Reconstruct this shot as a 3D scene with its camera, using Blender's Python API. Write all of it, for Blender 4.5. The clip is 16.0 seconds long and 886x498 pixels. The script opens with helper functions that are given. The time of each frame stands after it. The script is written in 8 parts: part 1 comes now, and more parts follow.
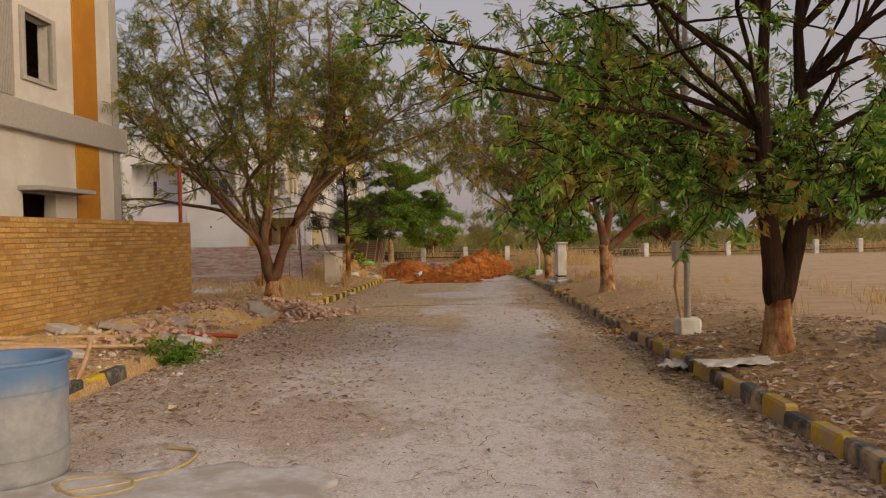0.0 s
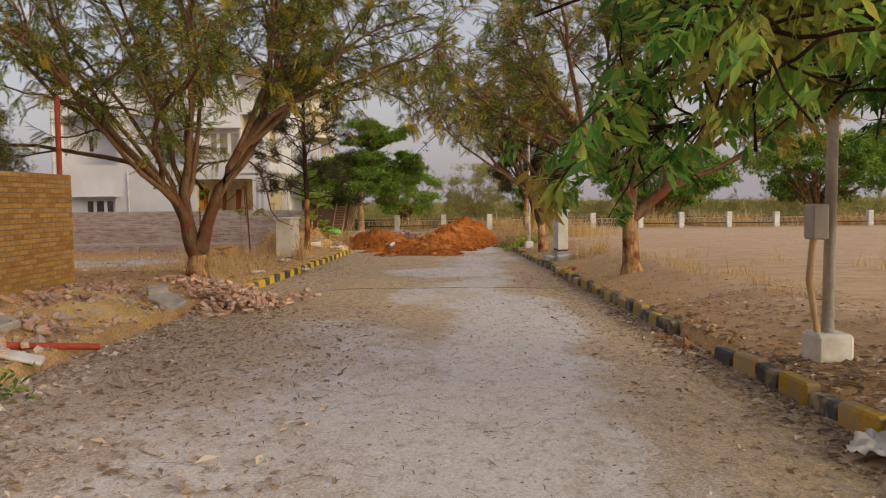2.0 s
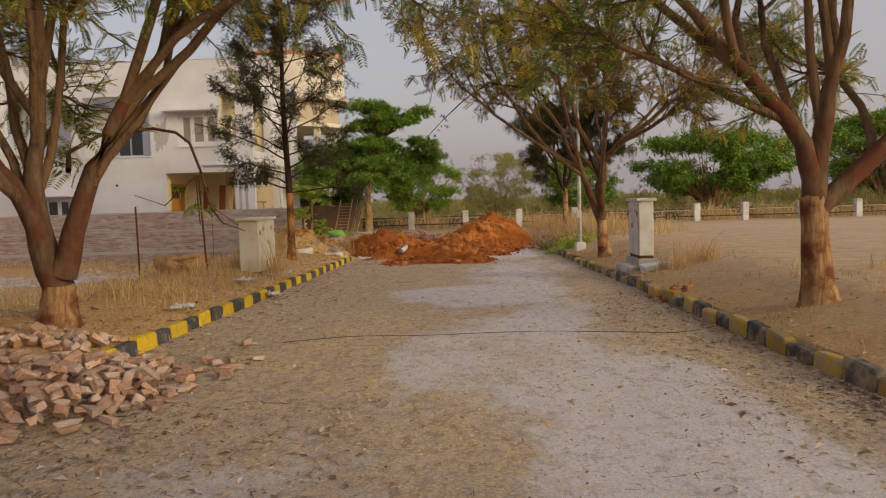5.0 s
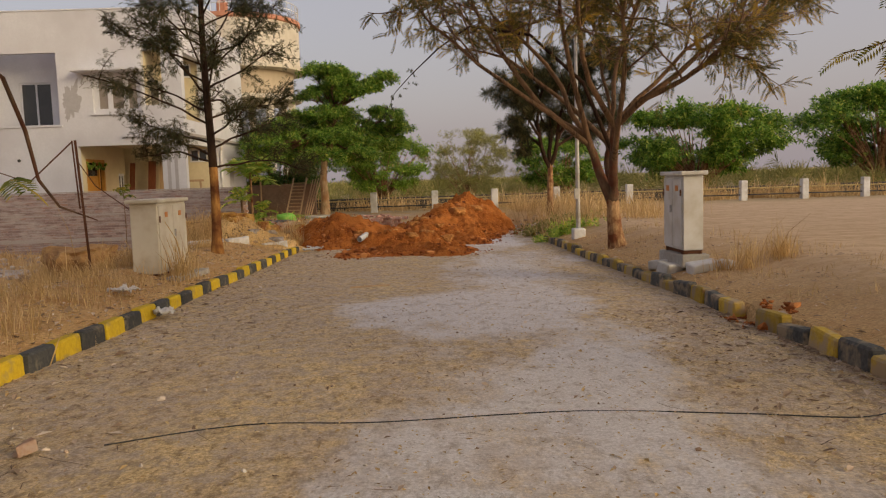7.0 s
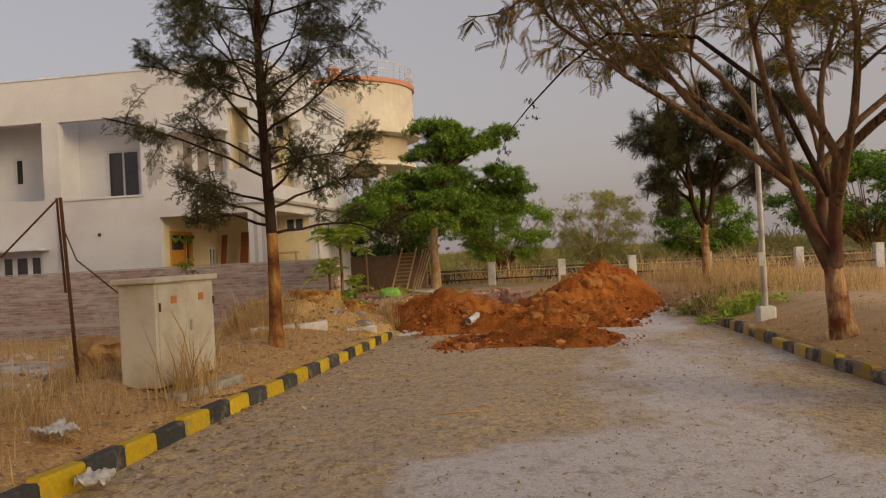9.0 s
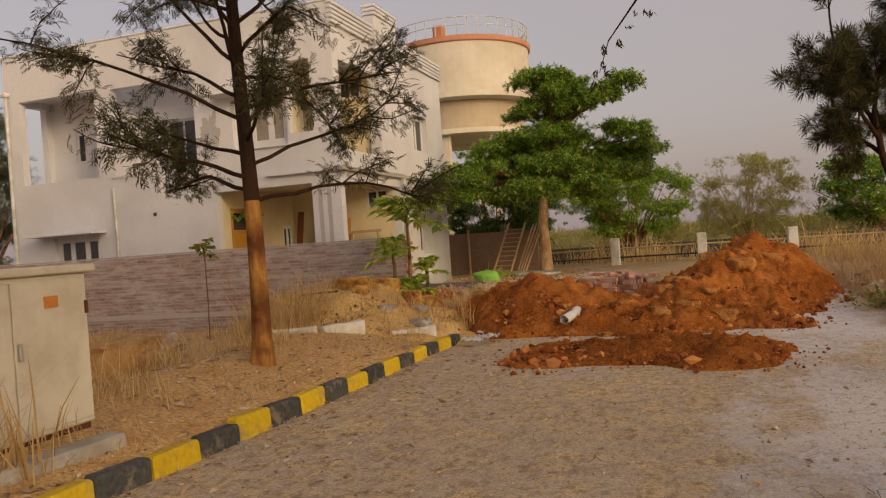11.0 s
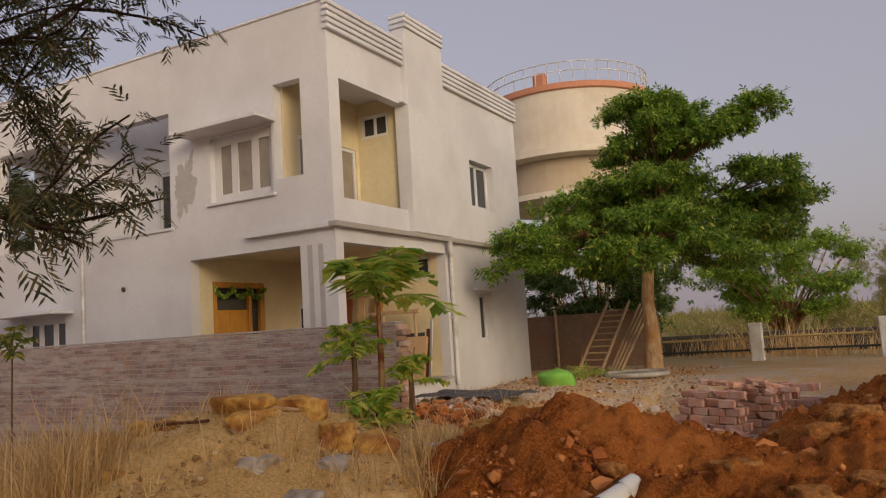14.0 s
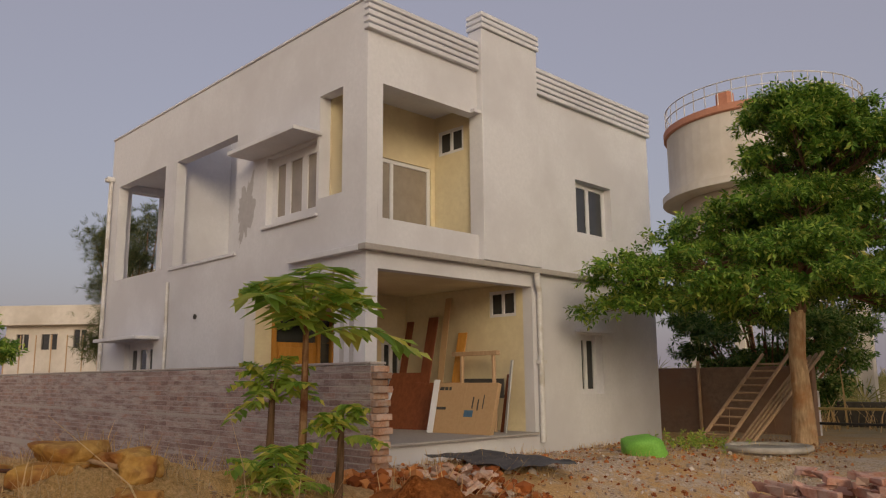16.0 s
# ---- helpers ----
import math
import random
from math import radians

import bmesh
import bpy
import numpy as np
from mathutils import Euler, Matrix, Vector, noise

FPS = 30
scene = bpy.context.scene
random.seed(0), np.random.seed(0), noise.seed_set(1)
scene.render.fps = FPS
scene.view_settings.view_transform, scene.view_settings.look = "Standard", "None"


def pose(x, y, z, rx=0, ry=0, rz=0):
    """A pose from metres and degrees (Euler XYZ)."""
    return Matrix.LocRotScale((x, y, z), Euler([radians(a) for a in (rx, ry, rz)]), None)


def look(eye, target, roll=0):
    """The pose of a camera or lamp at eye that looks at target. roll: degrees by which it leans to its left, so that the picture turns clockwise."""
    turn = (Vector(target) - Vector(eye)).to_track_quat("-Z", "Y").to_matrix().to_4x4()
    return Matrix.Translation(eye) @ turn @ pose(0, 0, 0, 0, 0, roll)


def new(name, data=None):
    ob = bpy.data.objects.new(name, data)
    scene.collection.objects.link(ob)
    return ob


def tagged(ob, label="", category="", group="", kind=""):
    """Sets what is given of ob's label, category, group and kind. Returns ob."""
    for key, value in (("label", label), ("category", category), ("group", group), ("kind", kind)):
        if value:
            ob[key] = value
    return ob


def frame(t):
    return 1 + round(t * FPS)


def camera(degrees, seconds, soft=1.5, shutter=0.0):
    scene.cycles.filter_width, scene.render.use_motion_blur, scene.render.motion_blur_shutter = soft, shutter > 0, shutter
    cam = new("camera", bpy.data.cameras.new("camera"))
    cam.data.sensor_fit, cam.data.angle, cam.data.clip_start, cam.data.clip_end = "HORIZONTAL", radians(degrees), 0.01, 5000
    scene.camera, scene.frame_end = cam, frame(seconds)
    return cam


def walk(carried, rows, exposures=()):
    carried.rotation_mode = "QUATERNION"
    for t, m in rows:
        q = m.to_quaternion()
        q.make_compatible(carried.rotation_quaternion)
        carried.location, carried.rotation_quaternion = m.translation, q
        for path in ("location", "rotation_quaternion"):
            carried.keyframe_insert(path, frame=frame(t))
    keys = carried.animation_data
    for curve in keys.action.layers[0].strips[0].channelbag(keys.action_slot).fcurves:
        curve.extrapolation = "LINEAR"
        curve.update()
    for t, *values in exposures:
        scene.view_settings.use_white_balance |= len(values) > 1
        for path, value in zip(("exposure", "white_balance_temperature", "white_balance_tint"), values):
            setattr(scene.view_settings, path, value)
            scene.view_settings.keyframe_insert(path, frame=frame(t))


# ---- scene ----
cam = camera(60.1, 16.0, soft=1.2)
METRES, EYE, TILT, LEAN, TURN = 34.0, 1.55, 0.0, 0.0, 2.1
ROWS = [
    (0.0, 0.0, 0.0, 0.0, -0.03, -1.14, 1.29),
    (0.5, 0.0004, 0.0322, -0.0016, -2.32, -3.69, 0.25),
    (1.0, 0.0003, 0.0669, -0.0018, -2.82, -4.61, -0.05),
    (1.5, -0.0005, 0.1025, -0.0031, -2.34, -4.17, 0.28),
    (2.0, -0.001, 0.1338, -0.0035, -1.87, -3.54, 0.61),
    (2.5, -0.0008, 0.1657, -0.0038, -1.26, -3.37, 0.82),
    (3.0, 0.0002, 0.1989, -0.0047, -0.86, -3.41, 1.01),
    (5.5, -0.0034, 0.3573, -0.0084, -0.89, -4.03, 2.06),
    (6.0, -0.0042, 0.3887, -0.0087, -2.47, -4.85, 2.14),
    (6.5, -0.0046, 0.4219, -0.0101, -3.45, -5.27, 2.11),
    (7.0, -0.0029, 0.4525, -0.0112, -3.24, -5.23, 1.84),
    (7.5, 0.0009, 0.486, -0.0118, -3.19, -5.03, 1.37),
    (8.0, 0.0034, 0.5179, -0.0124, -3.51, -4.82, 0.68),
    (8.5, 0.0024, 0.55, -0.0141, -2.06, -3.17, 0.84),
    (9.0, 0.0002, 0.5808, -0.0135, 5.99, 0.37, 3.03),
    (11.5, 0.0119, 0.7382, -0.0169, 23.14, -0.64, 4.01),
    (12.0, 0.0089, 0.7685, -0.0169, 36.91, 2.87, 2.19),
    (12.2, 0.0083, 0.7804, -0.0165, 37.3, 4.4, 2.25),
    (12.5, 0.0074, 0.7983, -0.016, 32.17, 6.4, 2.57),
    (13.0, 0.0079, 0.8296, -0.0172, 26.7, 5.63, 3.49),
    (13.5, 0.0107, 0.8595, -0.0175, 25.26, 5.82, 3.62),
    (14.0, 0.0125, 0.8896, -0.0165, 26.89, 5.95, 3.61),
    (14.5, 0.0168, 0.9148, -0.017, 30.5, 4.96, 2.16),
    (15.0, 0.0276, 0.9395, -0.0171, 34.84, 3.17, 0.61),
    (15.5, 0.0382, 0.9635, -0.0181, 38.95, 5.77, 0.29),
    (16.0, 0.0479, 0.9915, -0.0183, 43.7, 9.67, 0.44),
]
EXPOSURE = [(0.0, 1.05, 7000, 8), (1.0, 1.22, 6700, 6), (2.0, 1.32, 6450, 4), (3.0, 1.32, 6500, 4), (5.5, 1.14, 6650, 5), (8.0, 1.12, 6850, 6), (9.0, 0.99, 7100, 6), (11.5, 1.05, 7500, 10), (12.2, 0.86, 6650, 10), (13.0, 0.91, 6550, 10), (15.2, 0.97, 6500, 10), (16.0, 0.75, 6300, 9)]
walk(cam, [(t, pose(0, 0, EYE, TILT, LEAN, TURN) @ pose(METRES * x, METRES * y, METRES * z, 90 + pitch, roll, yaw)) for t, x, y, z, yaw, pitch, roll in ROWS], EXPOSURE)

# ---- light ----
SUN_TO = Vector((0.78, -0.56, 0.28)).normalized()
world = bpy.data.worlds.new("world")
scene.world = world
world.use_nodes = True
wn = world.node_tree.nodes
sky = wn.new("ShaderNodeTexSky")
sky.sky_type = "NISHITA"
sky.sun_disc = False
sky.sun_elevation = math.asin(SUN_TO.z)
sky.sun_rotation = math.atan2(SUN_TO.x, SUN_TO.y)
sky.air_density, sky.dust_density, sky.ozone_density = 1.0, 6.0, 1.0
# evening haze: a pale veil over the clear sky
veil = wn.new("ShaderNodeMix")
veil.data_type = "RGBA"
veil.inputs[0].default_value = 0.78
veil.inputs[7].default_value = (1.24, 1.05, 1.14, 1)
world.node_tree.links.new(sky.outputs[0], veil.inputs[6])
world.node_tree.links.new(veil.outputs[2], wn["Background"].inputs[0])
wn["Background"].inputs[1].default_value = 0.158
sun_data = bpy.data.lights.new("sun", "SUN")
sun_data.energy, sun_data.angle, sun_data.color = 0.5, radians(22), (1.0, 0.79, 0.54)
sun = new("sun", sun_data)
sun.matrix_world = look((60, 10, 30), Vector((60, 10, 30)) - SUN_TO)


# ---- materials ----
def shader(name):
    m = bpy.data.materials.new(name)
    m.use_nodes = True
    t = m.node_tree
    return m, t, t.nodes["Principled BSDF"]


def node(t, kind, **values):
    n = t.nodes.new(kind)
    for key, v in values.items():
        n.inputs[key].default_value = v
    return n


def noise_out(t, co, scale, detail=5.0, rough=0.6, stretch=None):
    if stretch:
        mp = t.nodes.new("ShaderNodeMapping")
        mp.inputs["Scale"].default_value = stretch
        t.links.new(co, mp.inputs[0])
        co = mp.outputs[0]
    n = node(t, "ShaderNodeTexNoise", Scale=scale, Detail=detail, Roughness=rough)
    t.links.new(co, n.inputs["Vector"])
    return n.outputs[0]


def ramp(t, value, stops):
    n = t.nodes.new("ShaderNodeValToRGB")
    e = n.color_ramp.elements
    while len(e) < len(stops):
        e.new(0.5)
    for el, (p, c) in zip(e, stops):
        el.position, el.color = p, (*c, 1) if len(c) == 3 else c
    t.links.new(value, n.inputs[0])
    return n.outputs[0]


def mixed(t, fac, a, b, kind="MIX"):
    n = t.nodes.new("ShaderNodeMix")
    n.data_type, n.blend_type = "RGBA", kind
    for sock, v in ((n.inputs[0], fac), (n.inputs[6], a), (n.inputs[7], b)):
        if isinstance(v, (int, float)):
            sock.default_value = v
        elif isinstance(v, tuple):
            sock.default_value = (*v, 1)
        else:
            t.links.new(v, sock)
    return n.outputs[2]


def relief(t, p, height, strength, distance=0.02):
    b = node(t, "ShaderNodeBump", Strength=strength, Distance=distance)
    t.links.new(height, b.inputs["Height"])
    t.links.new(b.outputs[0], p.inputs["Normal"])


def mat(name, c1, c2, scale=20, rough=0.85, bump=0.3, c3=None, scale3=1.0, metal=0.0, piece=0.0, low=0.42, high=0.62, spec=0.3, stretch=None, distance=0.01):
    """Fine grain between c1 and c2, large patches towards c3, and a shift of brightness from piece to piece."""
    m, t, p = shader(name)
    co = t.nodes.new("ShaderNodeNewGeometry").outputs["Position"]
    fine = noise_out(t, co, scale, 6, 0.65, stretch)
    col = ramp(t, fine, [(0.3, c1), (0.7, c2)])
    if c3:
        big = noise_out(t, co, scale3, 4, 0.6)
        col = mixed(t, ramp(t, big, [(low, (0, 0, 0)), (high, (1, 1, 1))]), col, c3)
    if piece:
        rnd = t.nodes.new("ShaderNodeObjectInfo").outputs["Random"]
        shade = ramp(t, rnd, [(0, (1 - piece,) * 3), (1, (1 + piece * 0.4,) * 3)])
        col = mixed(t, 1.0, col, shade, "MULTIPLY")
    t.links.new(col, p.inputs["Base Color"])
    p.inputs["Roughness"].default_value = rough
    p.inputs["Metallic"].default_value = metal
    p.inputs["Specular IOR Level"].default_value = spec
    if bump:
        relief(t, p, fine, bump, distance)
    return m


def island_mat(name, stops, rough=0.6, translucent=0.0, patch=None, patch_scale=0.6, low=0.5, high=0.62):
    """Colour from piece to piece of a joined mesh; patch: a second colour in patches."""
    m, t, p = shader(name)
    g = t.nodes.new("ShaderNodeNewGeometry")
    col = ramp(t, g.outputs["Random Per Island"], stops)
    if patch:
        big = noise_out(t, g.outputs["Position"], patch_scale, 3, 0.6)
        col = mixed(t, ramp(t, big, [(low, (0, 0, 0)), (high, (1, 1, 1))]), col, patch)
    t.links.new(col, p.inputs["Base Color"])
    p.inputs["Roughness"].default_value = rough
    p.inputs["Specular IOR Level"].default_value = 0.25
    if translucent:
        tr = t.nodes.new("ShaderNodeBsdfTranslucent")
        t.links.new(col, tr.inputs[0])
        mx = node(t, "ShaderNodeMixShader", Fac=translucent)
        t.links.new(p.outputs[0], mx.inputs[1])
        t.links.new(tr.outputs[0], mx.inputs[2])
        t.links.new(mx.outputs[0], t.nodes["Material Output"].inputs[0])
    return m


def brick_material(name, stops, smear, cover=0.5, streak=7.0):
    """Bricks that differ one from another, smeared with mortar in level streaks."""
    m, t, p = shader(name)
    g = t.nodes.new("ShaderNodeNewGeometry")
    co = g.outputs["Position"]
    rnd = math_node(t, "FRACT", math_node(t, "ADD", t.nodes.new("ShaderNodeObjectInfo").outputs["Random"], g.outputs["Random Per Island"]), 0)
    fine = noise_out(t, co, 34, 6, 0.7)
    col = mixed(t, 1.0, ramp(t, rnd, stops), ramp(t, fine, [(0.3, (0.66, 0.64, 0.62)), (0.7, (1.2, 1.2, 1.2))]), "MULTIPLY")
    smears = math_node(t, "ADD", math_node(t, "MULTIPLY", noise_out(t, co, 1.6, 8, 0.75, (1.0, 1.0, streak)), 0.7), math_node(t, "MULTIPLY", noise_out(t, co, 0.55, 4, 0.6), 0.3))
    col = mixed(t, ramp(t, smears, [(cover, (0, 0, 0)), (cover + 0.12, (0.85, 0.85, 0.85))]), col, smear)
    col = mixed(t, ramp(t, noise_out(t, co, 5.0, 7, 0.75, (1.0, 1.0, 2.5)), [(0.36, (0.55, 0.55, 0.55)), (0.47, (0, 0, 0))]), col, tuple(0.62 * c for c in stops[0][1]))
    t.links.new(col, p.inputs["Base Color"])
    p.inputs["Roughness"].default_value = 0.92
    p.inputs["Specular IOR Level"].default_value = 0.15
    relief(t, p, fine, 0.7, 0.012)
    return m


def earth_material(name, deep, body, dry):
    """Loose dug earth: clefts darkened as if in shade, dry crumbs, fine broken relief."""
    m, t, p = shader(name)
    co = t.nodes.new("ShaderNodeNewGeometry").outputs["Position"]
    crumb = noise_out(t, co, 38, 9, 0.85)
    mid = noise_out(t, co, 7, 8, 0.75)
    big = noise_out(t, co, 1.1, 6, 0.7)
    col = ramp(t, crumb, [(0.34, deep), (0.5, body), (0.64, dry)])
    # shade between the clods is coloured into the relief's hollows
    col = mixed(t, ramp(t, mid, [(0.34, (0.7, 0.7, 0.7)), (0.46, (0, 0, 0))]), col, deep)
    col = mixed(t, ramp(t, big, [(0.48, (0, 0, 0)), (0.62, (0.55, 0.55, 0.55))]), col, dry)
    t.links.new(col, p.inputs["Base Color"])
    p.inputs["Roughness"].default_value = 0.97
    p.inputs["Specular IOR Level"].default_value = 0.05
    relief(t, p, mixed(t, 0.45, crumb, mid), 0.9, 0.07)
    return m


def math_node(t, op, a, b):
    m = node(t, "ShaderNodeMath")
    m.operation = op
    for k, v in ((0, a), (1, b)):
        if isinstance(v, (int, float)):
            m.inputs[k].default_value = v
        else:
            t.links.new(v, m.inputs[k])
    return m.outputs[0]


RUBBED = [(0.2, 8.0, 0.5, 6.5, 0.45), (0.65, 15.0, 0.85, 3.4, 0.62), (0.35, 11.3, 0.7, 2.2, 0.4), (-0.4, 24.4, 1.9, 1.9, 0.6), (0.8, 17.4, 0.95, 1.1, 0.6), (0.3, 20.6, 0.32, 1.6, 0.5), (0.6, 29.6, 0.5, 3.4, 0.55),
          (-0.8, 19.2, 0.5, 1.8, 0.25), (1.3, 38.0, 1.2, 4.0, 0.4), (2.1, 8.0, 0.95, 9.0, -0.7), (-1.7, 6.7, 1.4, 1.1, -0.6), (-2.9, 9.5, 1.0, 3.0, -0.3), (-2.8, 22.0, 1.2, 5.0, -0.5), (1.9, 24.0, 0.7, 8.0, -0.4)]


def road_material():
    m, t, p = shader("dusty_road")
    co = t.nodes.new("ShaderNodeNewGeometry").outputs["Position"]
    xyz = t.nodes.new("ShaderNodeSeparateXYZ")
    t.links.new(co, xyz.inputs[0])
    x, y = xyz.outputs[0], xyz.outputs[1]
    fine = noise_out(t, co, 48, 6, 0.75)
    grit = noise_out(t, co, 42, 5, 0.85)
    mid = noise_out(t, co, 5.0, 7, 0.72)
    along = t.nodes.new("ShaderNodeMapRange")
    along.inputs[1].default_value, along.inputs[2].default_value = 9.0, 17.0
    t.links.new(y, along.inputs[0])
    u = along.outputs[0]
    # bare pale screed in the middle, narrower and to the field side farther on
    centre = math_node(t, "MULTIPLY_ADD", u, 1.15)
    centre.node.inputs[2].default_value = -0.45
    width = math_node(t, "MULTIPLY_ADD", u, -1.0)
    width.node.inputs[2].default_value = 3.6
    dist = math_node(t, "DIVIDE", math_node(t, "ABSOLUTE", math_node(t, "SUBTRACT", x, centre), 0), width)
    worn = math_node(t, "MULTIPLY", noise_out(t, co, 0.6, 9, 0.68, (1.0, 0.62, 1.0)), 2.6)
    worn = math_node(t, "ADD", worn, math_node(t, "MULTIPLY", noise_out(t, co, 2.8, 9, 0.78, (1.0, 0.6, 1.0)), 1.4))
    val = math_node(t, "SUBTRACT", worn, math_node(t, "MULTIPLY", dist, 0.5))
    val = math_node(t, "SUBTRACT", val, math_node(t, "MULTIPLY", u, 0.22))
    # rubbed white patches and tracks, and soil trodden in along the field side
    wob = t.nodes.new("ShaderNodeVectorMath")
    wob.operation = "MULTIPLY_ADD"
    nz = node(t, "ShaderNodeTexNoise", Scale=0.9, Detail=8.0, Roughness=0.7)
    t.links.new(co, nz.inputs["Vector"])
    t.links.new(nz.outputs["Color"], wob.inputs[0])
    wob.inputs[1].default_value = (1.5, 3.0, 0.0)
    t.links.new(co, wob.inputs[2])
    for px, py, rx, ry, amount in RUBBED:
        mp = t.nodes.new("ShaderNodeMapping")
        mp.vector_type = "TEXTURE"
        mp.inputs["Location"].default_value = (px + 0.75, py + 1.5, 0)
        mp.inputs["Scale"].default_value = (rx, ry, 1000)
        t.links.new(wob.outputs[0], mp.inputs[0])
        ln = t.nodes.new("ShaderNodeVectorMath")
        ln.operation = "LENGTH"
        t.links.new(mp.outputs[0], ln.inputs[0])
        fall = t.nodes.new("ShaderNodeMapRange")
        fall.interpolation_type = "SMOOTHSTEP"
        fall.inputs[1].default_value, fall.inputs[2].default_value = 0.45, 1.15
        fall.inputs[3].default_value, fall.inputs[4].default_value = amount, 0.0
        t.links.new(ln.outputs["Value"], fall.inputs[0])
        val = math_node(t, "ADD", val, fall.outputs[0])
    val = math_node(t, "MULTIPLY", val, 0.5)
    pale = ramp(t, val, [(0.72, (0, 0, 0)), (0.83, (0.5, 0.5, 0.5)), (0.96, (0.95, 0.95, 0.95))])
    grey = ramp(t, fine, [(0.34, (0.25, 0.195, 0.16)), (0.5, (0.50, 0.42, 0.365)), (0.66, (0.76, 0.67, 0.60))])
    straw = mixed(t, ramp(t, grit, [(0.38, (0, 0, 0)), (0.62, (1, 1, 1))]), (0.43, 0.29, 0.13), (0.98, 0.78, 0.45))
    straw = mixed(t, ramp(t, noise_out(t, co, 1.3, 8, 0.75, (1.0, 0.5, 1.0)), [(0.42, (0, 0, 0)), (0.62, (0.75, 0.75, 0.75))]), straw, ramp(t, fine, [(0.36, (0.36, 0.26, 0.17)), (0.64, (0.74, 0.60, 0.45))]))
    straw = mixed(t, ramp(t, noise_out(t, co, 13, 7, 0.8, (1.0, 0.6, 1.0)), [(0.40, (0.75, 0.75, 0.75)), (0.52, (0, 0, 0))]), straw, (0.201, 0.124, 0.0649))
    straw = mixed(t, ramp(t, mid, [(0.42, (0, 0, 0)), (0.6, (0.7, 0.7, 0.7))]), straw, grey)
    side = ramp(t, math_node(t, "ADD", math_node(t, "MULTIPLY", x, 0.25), mid), [(0.72, (0, 0, 0)), (0.95, (1, 1, 1))])
    cover = mixed(t, u, side, (1.0, 1.0, 1.0))
    col = mixed(t, cover, grey, straw)
    screed = ramp(t, fine, [(0.30, (0.448, 0.413, 0.401)), (0.46, (0.661, 0.625, 0.625)), (0.66, (0.873, 0.844, 0.85))])
    screed = mixed(t, ramp(t, mid, [(0.52, (0, 0, 0)), (0.66, (0.6, 0.6, 0.6))]), screed, (0.543, 0.472, 0.425))
    dirt = ramp(t, noise_out(t, co, 9, 8, 0.8, (1.0, 0.55, 1.0)), [(0.37, (0.5, 0.5, 0.5)), (0.48, (0, 0, 0))])
    col = mixed(t, pale, col, screed)
    col = mixed(t, dirt, col, (0.26, 0.195, 0.147))
    t.links.new(col, p.inputs["Base Color"])
    p.inputs["Roughness"].default_value = 0.9
    p.inputs["Specular IOR Level"].default_value = 0.2
    relief(t, p, mixed(t, 0.5, fine, mid), 0.6, 0.022)
    return m


